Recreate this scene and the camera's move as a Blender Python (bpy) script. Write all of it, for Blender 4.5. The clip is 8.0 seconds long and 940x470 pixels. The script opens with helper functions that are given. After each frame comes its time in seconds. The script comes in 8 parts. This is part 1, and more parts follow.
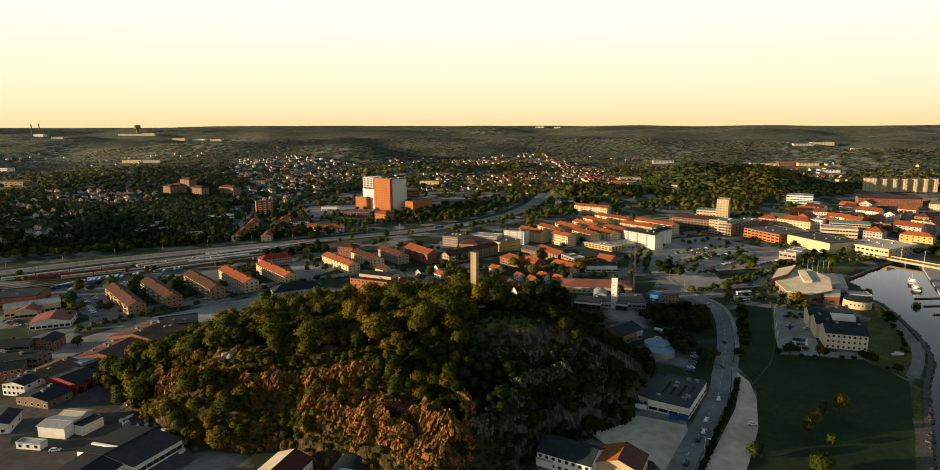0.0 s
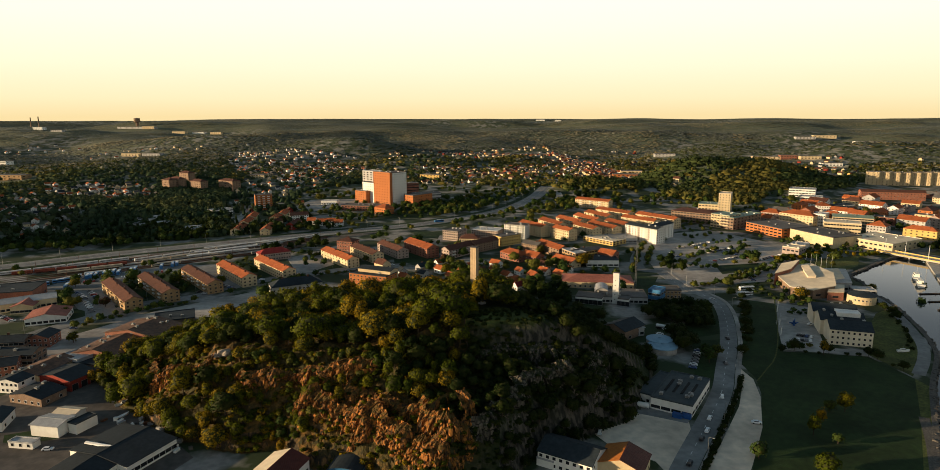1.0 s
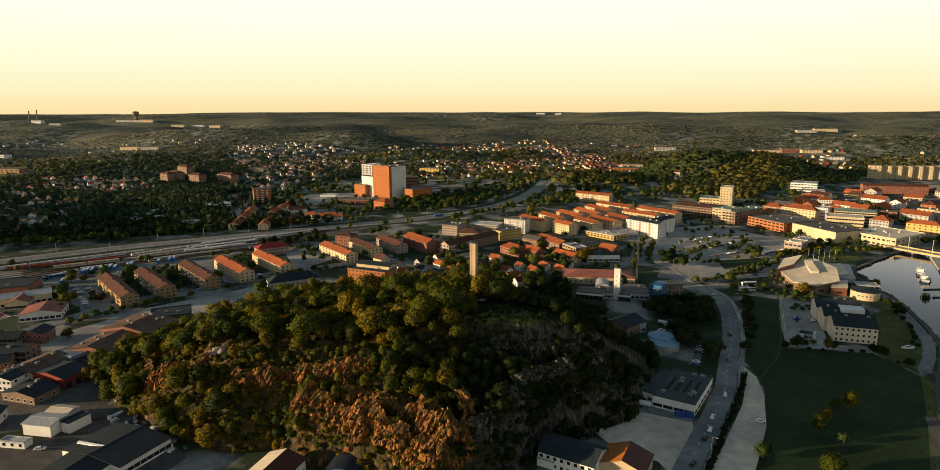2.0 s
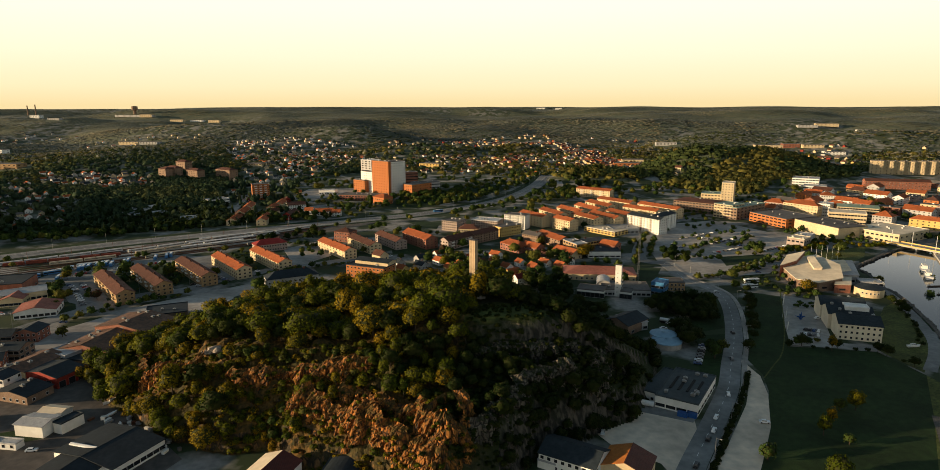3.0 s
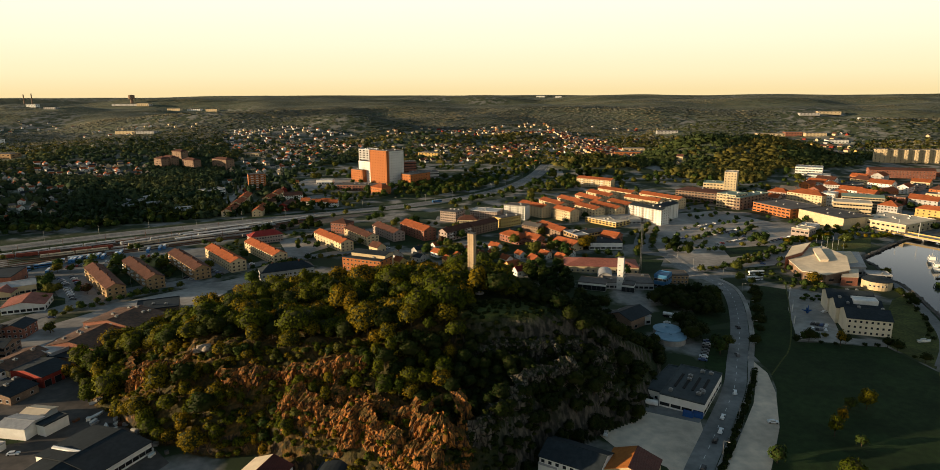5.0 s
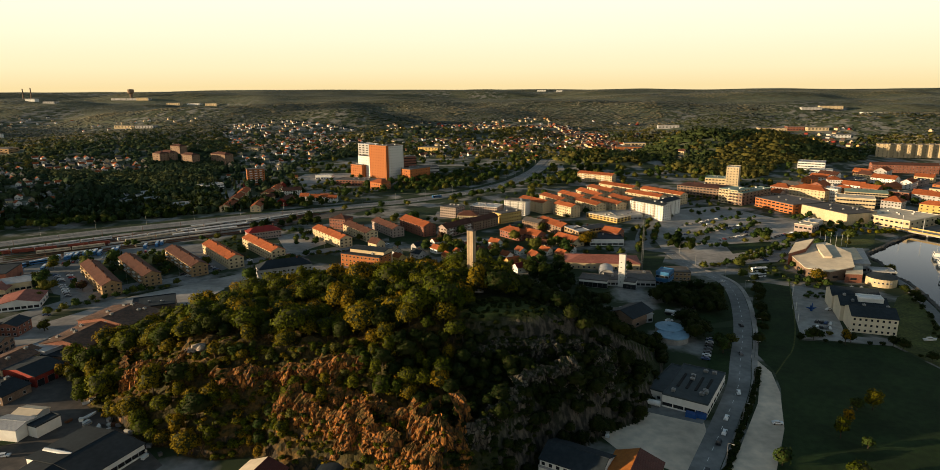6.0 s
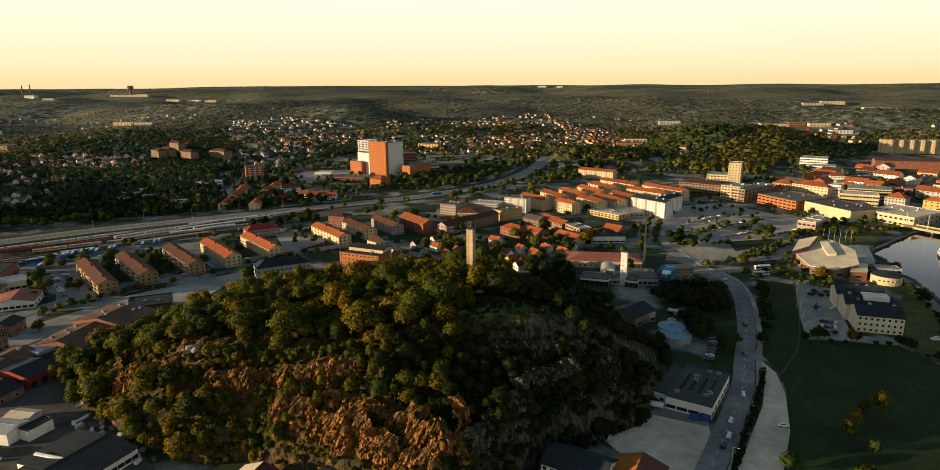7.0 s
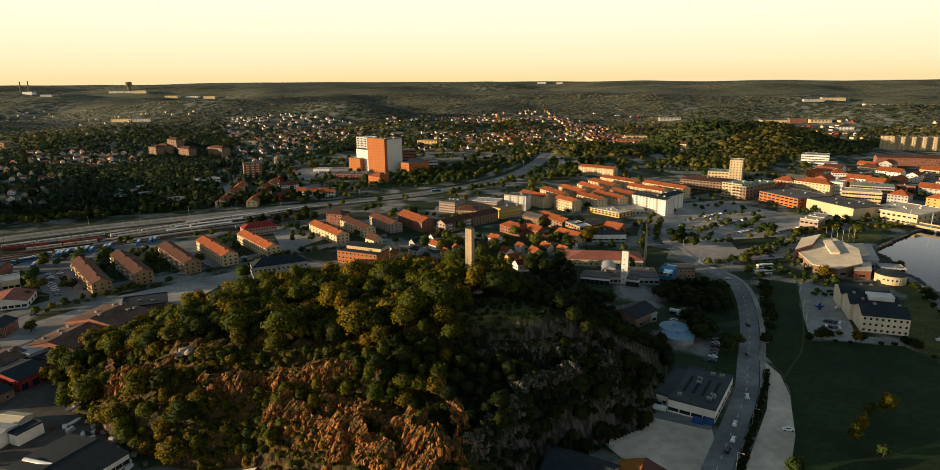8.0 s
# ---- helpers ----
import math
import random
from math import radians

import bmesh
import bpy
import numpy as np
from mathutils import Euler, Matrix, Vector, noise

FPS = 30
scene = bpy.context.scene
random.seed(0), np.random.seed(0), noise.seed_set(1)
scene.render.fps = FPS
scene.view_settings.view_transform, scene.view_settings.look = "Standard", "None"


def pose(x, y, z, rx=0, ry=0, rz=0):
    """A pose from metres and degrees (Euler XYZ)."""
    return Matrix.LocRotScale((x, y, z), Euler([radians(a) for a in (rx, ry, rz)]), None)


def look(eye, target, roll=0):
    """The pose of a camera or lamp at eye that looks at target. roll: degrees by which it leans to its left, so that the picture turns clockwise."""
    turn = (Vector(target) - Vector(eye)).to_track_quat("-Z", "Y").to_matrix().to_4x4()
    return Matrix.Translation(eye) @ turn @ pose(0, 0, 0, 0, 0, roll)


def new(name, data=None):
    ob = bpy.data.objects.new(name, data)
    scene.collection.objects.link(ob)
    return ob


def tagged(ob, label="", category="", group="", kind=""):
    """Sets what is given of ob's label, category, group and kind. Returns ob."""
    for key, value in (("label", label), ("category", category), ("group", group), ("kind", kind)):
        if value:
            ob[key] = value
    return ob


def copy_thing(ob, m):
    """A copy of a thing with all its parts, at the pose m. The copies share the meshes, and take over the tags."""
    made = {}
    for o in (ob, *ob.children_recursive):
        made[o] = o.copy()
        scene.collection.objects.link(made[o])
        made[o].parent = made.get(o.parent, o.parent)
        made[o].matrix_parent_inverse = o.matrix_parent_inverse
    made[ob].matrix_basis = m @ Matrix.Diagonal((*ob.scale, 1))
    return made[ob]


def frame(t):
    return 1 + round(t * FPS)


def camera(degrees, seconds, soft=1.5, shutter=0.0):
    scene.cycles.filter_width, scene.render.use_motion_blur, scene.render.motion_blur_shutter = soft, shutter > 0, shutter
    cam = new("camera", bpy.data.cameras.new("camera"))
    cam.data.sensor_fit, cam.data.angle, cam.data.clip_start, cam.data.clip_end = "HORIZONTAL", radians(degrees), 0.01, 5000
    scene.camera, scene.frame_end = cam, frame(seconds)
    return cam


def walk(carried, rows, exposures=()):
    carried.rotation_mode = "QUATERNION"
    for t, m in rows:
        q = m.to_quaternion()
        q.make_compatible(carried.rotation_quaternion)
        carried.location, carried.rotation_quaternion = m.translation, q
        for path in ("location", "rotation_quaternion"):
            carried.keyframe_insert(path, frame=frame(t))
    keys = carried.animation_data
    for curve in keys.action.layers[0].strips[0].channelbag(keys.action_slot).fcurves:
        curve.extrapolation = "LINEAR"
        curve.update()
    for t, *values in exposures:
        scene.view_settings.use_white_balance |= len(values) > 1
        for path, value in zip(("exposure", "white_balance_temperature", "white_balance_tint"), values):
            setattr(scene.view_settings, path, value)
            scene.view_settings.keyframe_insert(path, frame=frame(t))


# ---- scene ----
cam = camera(73.7, 8.0, soft=0.7)
PATH = [
    (0, (-0.897, -5.978, 131.851), (-0.94, -4.009, 131.498), -0.2),
    (0.5, (-0.726, -3.344, 131.917), (-0.77, -1.378, 131.553), -0.2),
    (1, (-0.56, -0.752, 131.923), (-0.605, 1.212, 131.549), -0.2),
    (1.5, (-0.435, 1.829, 131.953), (-0.48, 3.791, 131.568), -0.2),
    (3, (-0.234, 9.561, 131.952), (-0.279, 11.518, 131.542), -0.2),
    (3.5, (-0.078, 12.092, 131.971), (-0.123, 14.047, 131.552), -0.3),
    (4, (-0.022, 14.709, 131.966), (-0.067, 16.662, 131.538), -0.3),
    (4.5, (0.121, 17.41, 131.948), (0.077, 19.361, 131.512), -0.3),
    (6, (0.751, 25.359, 132.061), (0.705, 27.304, 131.599), -0.3),
    (6.5, (0.954, 27.944, 132.043), (0.907, 29.888, 131.575), -0.4),
    (7, (1.084, 30.565, 132.065), (1.036, 32.508, 131.591), -0.4),
    (7.5, (1.198, 33.261, 132.107), (1.15, 35.203, 131.628), -0.4),
    (8, (1.352, 36.083, 132.148), (1.305, 38.023, 131.663), -0.4),
]
walk(cam, [(t, look(e, g, r)) for t, e, g, r in PATH], [(0, 0.5), (8, 0.5)])

# ---- light ----
SUN_AZ, SUN_EL = 259.5, 7.6          # degrees: azimuth counted clockwise from +y, elevation
az, el = radians(SUN_AZ), radians(SUN_EL)
to_sun = Vector((math.sin(az) * math.cos(el), math.cos(az) * math.cos(el), math.sin(el)))
sun = new("sun", bpy.data.lights.new("sun", "SUN"))
sun.data.energy, sun.data.angle, sun.data.color = 5.6, radians(0.6), (1.0, 0.745, 0.45)
sun.matrix_world = look(to_sun * 100, (0, 0, 0))

world = bpy.data.worlds.new("evening_sky")
scene.world = world
world.use_nodes = True
wn, wl = world.node_tree.nodes, world.node_tree.links
wn.clear()
out, bg = wn.new("ShaderNodeOutputWorld"), wn.new("ShaderNodeBackground")
sky = wn.new("ShaderNodeTexSky")
sky.sky_type, sky.sun_disc = "NISHITA", False
sky.sun_elevation, sky.sun_rotation = el, az
sky.dust_density, sky.ozone_density = 3.0, 1.0
coord, sep, ramp = wn.new("ShaderNodeTexCoord"), wn.new("ShaderNodeSeparateXYZ"), wn.new("ShaderNodeValToRGB")
wl.new(coord.outputs["Generated"], sep.inputs[0])
wl.new(sep.outputs["Z"], ramp.inputs[0])
stops = [(0.0, (0.69, 0.54, 0.28)), (0.025, (0.72, 0.62, 0.38)), (0.07, (0.74, 0.68, 0.49)), (0.13, (0.74, 0.715, 0.59)), (0.185, (0.73, 0.72, 0.65)), (0.25, (0.23, 0.26, 0.28)), (0.40, (0.090, 0.126, 0.152)), (1.0, (0.046, 0.090, 0.126))]
while len(ramp.color_ramp.elements) < len(stops):
    ramp.color_ramp.elements.new(0.5)
for element, (at, c) in zip(ramp.color_ramp.elements, stops):
    element.position, element.color = at, (*c, 1)
tame = wn.new("ShaderNodeVectorMath")
tame.operation = "SCALE"
tame.inputs["Scale"].default_value = 0.012
wl.new(sky.outputs[0], tame.inputs[0])
add = wn.new("ShaderNodeVectorMath")
add.operation = "ADD"
wl.new(tame.outputs[0], add.inputs[0])
wl.new(ramp.outputs[0], add.inputs[1])
wl.new(add.outputs[0], bg.inputs[0])
bg.inputs[1].default_value = 1.0
wl.new(bg.outputs[0], out.inputs[0])


# ---- materials ----
def mat(name, a, b=None, size=1.0, rough=0.85, metal=0.0, bump=0.15, fine=6.0, vary=0.0, spec=0.18, stripes=0.0, patch=0.35):
    """A surface of two colours mixed by noise at size metres, with broad patches and fine relief. stripes: the pitch of ribs in metres."""
    m = bpy.data.materials.new(name)
    m.use_nodes = True
    n, l = m.node_tree.nodes, m.node_tree.links
    p = n["Principled BSDF"]
    p.inputs["Roughness"].default_value, p.inputs["Metallic"].default_value = rough, metal
    p.inputs["Specular IOR Level"].default_value = spec
    b = b or tuple(c * 0.7 for c in a)
    tc = n.new("ShaderNodeTexCoord")
    small, broad, mix, shade = n.new("ShaderNodeTexNoise"), n.new("ShaderNodeTexNoise"), n.new("ShaderNodeMix"), n.new("ShaderNodeMix")
    small.inputs["Scale"].default_value, small.inputs["Detail"].default_value = 1.0 / size, 5.0
    broad.inputs["Scale"].default_value, broad.inputs["Detail"].default_value = 0.14 / size, 3.0
    for t in (small, broad):
        l.new(tc.outputs["Object"], t.inputs["Vector"])
    mix.data_type = shade.data_type = "RGBA"
    ra = n.new("ShaderNodeMapRange")
    ra.inputs[1].default_value, ra.inputs[2].default_value = 0.35, 0.65
    l.new(small.outputs["Fac"], ra.inputs[0])
    l.new(ra.outputs[0], mix.inputs["Factor"])
    mix.inputs["A"].default_value, mix.inputs["B"].default_value = (*a, 1), (*b, 1)
    shade.blend_type = "MULTIPLY"
    shade.inputs["Factor"].default_value = patch
    l.new(mix.outputs["Result"], shade.inputs["A"])
    rb = n.new("ShaderNodeMapRange")
    rb.inputs[1].default_value, rb.inputs[2].default_value, rb.inputs[3].default_value, rb.inputs[4].default_value = 0.35, 0.65, 0.45, 1.25
    l.new(broad.outputs["Fac"], rb.inputs[0])
    l.new(rb.outputs[0], shade.inputs["B"])
    last = shade.outputs["Result"]
    if vary:
        info, hsv, va = n.new("ShaderNodeObjectInfo"), n.new("ShaderNodeHueSaturation"), n.new("ShaderNodeMapRange")
        va.inputs[3].default_value, va.inputs[4].default_value = 1 - vary, 1 + vary
        l.new(info.outputs["Random"], va.inputs[0])
        l.new(va.outputs[0], hsv.inputs["Value"])
        l.new(last, hsv.inputs["Color"])
        last = hsv.outputs["Color"]
    l.new(last, p.inputs["Base Color"])
    tex = n.new("ShaderNodeTexNoise")
    tex.inputs["Scale"].default_value = fine / size
    l.new(tc.outputs["Object"], tex.inputs["Vector"])
    bp = n.new("ShaderNodeBump")
    bp.inputs["Strength"].default_value, bp.inputs["Distance"].default_value = bump, 0.08 * size
    l.new(tex.outputs["Fac"], bp.inputs["Height"])
    if stripes:
        w, bp2 = n.new("ShaderNodeTexWave"), n.new("ShaderNodeBump")
        w.bands_direction, w.wave_profile = "X", "SIN"
        w.inputs["Scale"].default_value = 0.314 / stripes
        l.new(tc.outputs["Object"], w.inputs["Vector"])
        bp2.inputs["Strength"].default_value, bp2.inputs["Distance"].default_value = 0.6, 0.12
        l.new(w.outputs["Fac"], bp2.inputs["Height"])
        l.new(bp.outputs[0], bp2.inputs["Normal"])
        bp = bp2
    l.new(bp.outputs[0], p.inputs["Normal"])
    return m


def leaf_mat(name, a, b, c, spread=0.4):
    """Leaves: three greens by clump and by leaf, a little light passing through."""
    m = bpy.data.materials.new(name)
    m.use_nodes = True
    n, l = m.node_tree.nodes, m.node_tree.links
    p = n["Principled BSDF"]
    p.inputs["Roughness"].default_value, p.inputs["Specular IOR Level"].default_value = 0.75, 0.06
    geo, info, att = n.new("ShaderNodeNewGeometry"), n.new("ShaderNodeObjectInfo"), n.new("ShaderNodeAttribute")
    att.attribute_name = "tint"
    s1, s2 = n.new("ShaderNodeMath"), n.new("ShaderNodeMath")
    s1.operation, s2.operation = "ADD", "FRACT"
    l.new(info.outputs["Random"], s1.inputs[0])
    l.new(att.outputs["Fac"], s1.inputs[1])
    l.new(s1.outputs[0], s2.inputs[0])
    ramp = n.new("ShaderNodeValToRGB")
    ramp.color_ramp.elements.new(0.5)
    for e, at, col in zip(ramp.color_ramp.elements, (0.0, 0.55, 1.0), (a, b, c)):
        e.position, e.color = at, (*col, 1)
    l.new(s2.outputs[0], ramp.inputs[0])
    hsv, mr = n.new("ShaderNodeHueSaturation"), n.new("ShaderNodeMapRange")
    mr.inputs[3].default_value, mr.inputs[4].default_value = 1 - spread, 1 + spread
    l.new(geo.outputs["Random Per Island"], mr.inputs[0])
    l.new(mr.outputs[0], hsv.inputs["Value"])
    l.new(ramp.outputs[0], hsv.inputs["Color"])
    l.new(hsv.outputs[0], p.inputs["Base Color"])
    tr, mx = n.new("ShaderNodeBsdfTranslucent"), n.new("ShaderNodeMixShader")
    l.new(hsv.outputs[0], tr.inputs[0])
    mx.inputs[0].default_value = 0.24
    l.new(p.outputs[0], mx.inputs[1])
    l.new(tr.outputs[0], mx.inputs[2])
    l.new(mx.outputs[0], n["Material Output"].inputs[0])
    return m


def glass_mat(name, col, rough=0.12):
    m = bpy.data.materials.new(name)
    m.use_nodes = True
    p = m.node_tree.nodes["Principled BSDF"]
    p.inputs["Base Color"].default_value, p.inputs["Roughness"].default_value = (*col, 1), rough
    p.inputs["Specular IOR Level"].default_value = 0.6
    return m


M = {
    "yellow_brick": mat("yellow_brick", (0.40, 0.255, 0.125), (0.32, 0.20, 0.098), 0.5, fine=9),
    "cream": mat("cream_plaster", (0.62, 0.49, 0.30), (0.54, 0.42, 0.25), 2.0, patch=0.25),
    "hotel_plaster": mat("pale_cream_plaster", (0.72, 0.64, 0.48), (0.66, 0.58, 0.43), 2.0, patch=0.2),
    "white": mat("white_plaster", (0.78, 0.76, 0.70), (0.70, 0.68, 0.62), 2.0, patch=0.25),
    "grey": mat("grey_plaster", (0.46, 0.44, 0.41), (0.38, 0.37, 0.35), 2.0),
    "pink": mat("pale_pink_brick", (0.42, 0.33, 0.28), (0.34, 0.26, 0.22), 0.5),
    "red_brick": mat("red_brick", (0.30, 0.125, 0.08), (0.22, 0.09, 0.06), 0.5, fine=9),
    "orange_brick": mat("orange_brick", (0.44, 0.155, 0.050), (0.37, 0.125, 0.040), 0.6, fine=9, patch=0.2),
    "brown_brick": mat("brown_brick", (0.27, 0.18, 0.12), (0.20, 0.13, 0.09), 0.5),
    "red_wood": mat("red_painted_boards", (0.30, 0.045, 0.03), (0.22, 0.03, 0.02), 0.6, stripes=0.3),
    "yellow_wall": mat("ochre_plaster", (0.62, 0.42, 0.14), (0.54, 0.36, 0.12), 1.5, patch=0.2),
    "blue_metal": mat("blue_sheet_metal", (0.045, 0.17, 0.34), (0.035, 0.13, 0.27), 1.0, 0.5, stripes=0.4),
    "tile": mat("orange_roof_tiles", (0.40, 0.108, 0.034), (0.26, 0.072, 0.026), 0.8, stripes=0.45, vary=0.2),
    "tile_brown": mat("brown_roof_tiles", (0.120, 0.050, 0.032), (0.082, 0.036, 0.025), 0.8, stripes=0.45, vary=0.2),
    "tile_red": mat("dark_red_roof_tiles", (0.30, 0.035, 0.03), (0.22, 0.03, 0.025), 0.8, stripes=0.45, vary=0.2),
    "felt": mat("black_roofing_felt", (0.027, 0.036, 0.043), (0.019, 0.026, 0.031), 1.5, 0.8, vary=0.2),
    "felt_teal": mat("blue_green_roofing_felt", (0.068, 0.084, 0.088), (0.050, 0.062, 0.066), 2.5, 0.75),
    "felt_grey": mat("grey_roofing_felt", (0.13, 0.12, 0.11), (0.10, 0.09, 0.085), 1.5, vary=0.2),
    "sheet": mat("pale_sheet_metal_roof", (0.42, 0.42, 0.42), (0.34, 0.34, 0.34), 2.0, 0.5, 0.2, stripes=0.5, vary=0.2),
    "cream_roof": mat("pale_roof_membrane", (0.72, 0.61, 0.45), (0.62, 0.52, 0.38), 3.0),
    # shaded-slope and lit-slope colours for the gabled halls' roofs
    "maroon": mat("shaded_maroon_sheet_roof", (0.115, 0.034, 0.026), (0.085, 0.027, 0.021), 1.5, 0.6, stripes=0.5),
    "orange_sheet": mat("lit_orange_sheet_roof", (0.50, 0.17, 0.035), (0.40, 0.13, 0.03), 1.5, 0.6, stripes=0.5),
    "pink_roof": mat("faded_red_roof", (0.34, 0.125, 0.090), (0.26, 0.095, 0.070), 1.5, stripes=0.5),
    "copper": mat("verdigris_roof", (0.20, 0.28, 0.22), (0.16, 0.22, 0.18), 2.0, 0.6),
    "tan_concrete": mat("tan_concrete", (0.46, 0.34, 0.21), (0.40, 0.29, 0.18), 1.2, stripes=1.0),
    "concrete": mat("concrete", (0.40, 0.37, 0.33), (0.32, 0.30, 0.27), 1.2),
    "asphalt": mat("asphalt", (0.25, 0.243, 0.23), (0.19, 0.186, 0.178), 3.0, 0.9, patch=0.5),
    "yard": mat("dark_yard_asphalt", (0.135, 0.115, 0.100), (0.085, 0.076, 0.068), 3.5, 0.9, patch=0.7),
    "asphalt_old": mat("worn_asphalt", (0.40, 0.365, 0.325), (0.30, 0.275, 0.25), 4.0, 0.9, patch=0.6),
    "gravel": mat("gravel", (0.74, 0.60, 0.46), (0.58, 0.475, 0.37), 4.0, 0.95, bump=0.4, patch=0.6),
    "ballast": mat("railway_ballast", (0.135, 0.118, 0.102), (0.088, 0.079, 0.069), 3.0, 0.95, bump=0.5, patch=0.6),
    "black_ballast": mat("oily_ballast", (0.052, 0.044, 0.038), (0.034, 0.030, 0.027), 2.0, 0.95, bump=0.4),
    "meadow": mat("dry_sunny_grass", (0.11, 0.12, 0.03), (0.05, 0.065, 0.018), 1.5, 0.95, bump=0.6, patch=0.6),
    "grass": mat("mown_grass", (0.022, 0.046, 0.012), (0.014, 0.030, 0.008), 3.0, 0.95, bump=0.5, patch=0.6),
    "dark_stone": mat("dark_stone", (0.13, 0.115, 0.10), (0.07, 0.065, 0.058), 0.8, 0.9, bump=0.6),
    "rust_roof": mat("rusty_sheet_roof", (0.19, 0.098, 0.060), (0.095, 0.058, 0.042), 1.6, 0.75, stripes=0.6, patch=0.6),
    "bark": mat("bark", (0.07, 0.05, 0.035), (0.05, 0.035, 0.025), 0.3),
    "steel": mat("galvanised_steel", (0.35, 0.35, 0.34), (0.28, 0.28, 0.27), 0.5, 0.45, 0.7),
    "rust": mat("rusty_steel", (0.16, 0.07, 0.035), (0.10, 0.045, 0.025), 0.5, 0.8),
    "black": mat("black_rubber", (0.02, 0.02, 0.02), None, 0.3),
    "paint_white": mat("white_paint", (0.80, 0.79, 0.76), (0.72, 0.71, 0.68), 1.0, 0.5),
    "glass": glass_mat("window_glass", (0.018, 0.020, 0.022)),
    "roof_glass": glass_mat("roof_glass", (0.35, 0.37, 0.38), 0.25),
    "leaf": leaf_mat("broad_leaves", (0.042, 0.062, 0.004), (0.098, 0.100, 0.004), (0.195, 0.118, 0.005), 0.22),
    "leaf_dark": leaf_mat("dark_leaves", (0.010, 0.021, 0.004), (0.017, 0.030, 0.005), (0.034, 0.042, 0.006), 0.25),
    # paler and greyer than real foliage: distance haze put into the leaf colour
    "leaf_far_haze": leaf_mat("hazy_woodland_leaves", (0.125, 0.142, 0.130), (0.205, 0.208, 0.160), (0.295, 0.256, 0.155), 0.10),
    "leaf_wood": leaf_mat("mixed_wood_leaves", (0.048, 0.070, 0.024), (0.094, 0.104, 0.028), (0.165, 0.134, 0.030), 0.2),
    # darker copy of the wood leaves for the shaded left slope
    "leaf_slope_shade": leaf_mat("shaded_slope_leaves", (0.026, 0.048, 0.024), (0.044, 0.068, 0.032), (0.075, 0.090, 0.036), 0.2),
    "leaf_town": leaf_mat("street_tree_leaves", (0.028, 0.052, 0.012), (0.050, 0.076, 0.015), (0.115, 0.105, 0.018)),
    "leaf_russet": leaf_mat("russet_leaves", (0.115, 0.060, 0.014), (0.160, 0.078, 0.016), (0.120, 0.040, 0.016), 0.3),
    "leaf_copper": leaf_mat("copper_leaves", (0.05, 0.025, 0.015), (0.07, 0.03, 0.015), (0.08, 0.035, 0.02)),
    # darker than the outer leaves: shade inside the crown put into the colour
    "leaf_core": mat("shaded_inner_leaves", (0.032, 0.035, 0.004), (0.019, 0.023, 0.003), 0.7),
}
PAINTS = [mat("car_paint_" + n, c, c, 1.0, 0.3, spec=0.5, bump=0.0, patch=0.1) for n, c in (
    ("white", (0.75, 0.75, 0.74)), ("silver", (0.42, 0.43, 0.44)), ("black", (0.02, 0.02, 0.022)), ("red", (0.35, 0.03, 0.02)), ("blue", (0.04, 0.08, 0.2)), ("grey", (0.14, 0.14, 0.145)))]


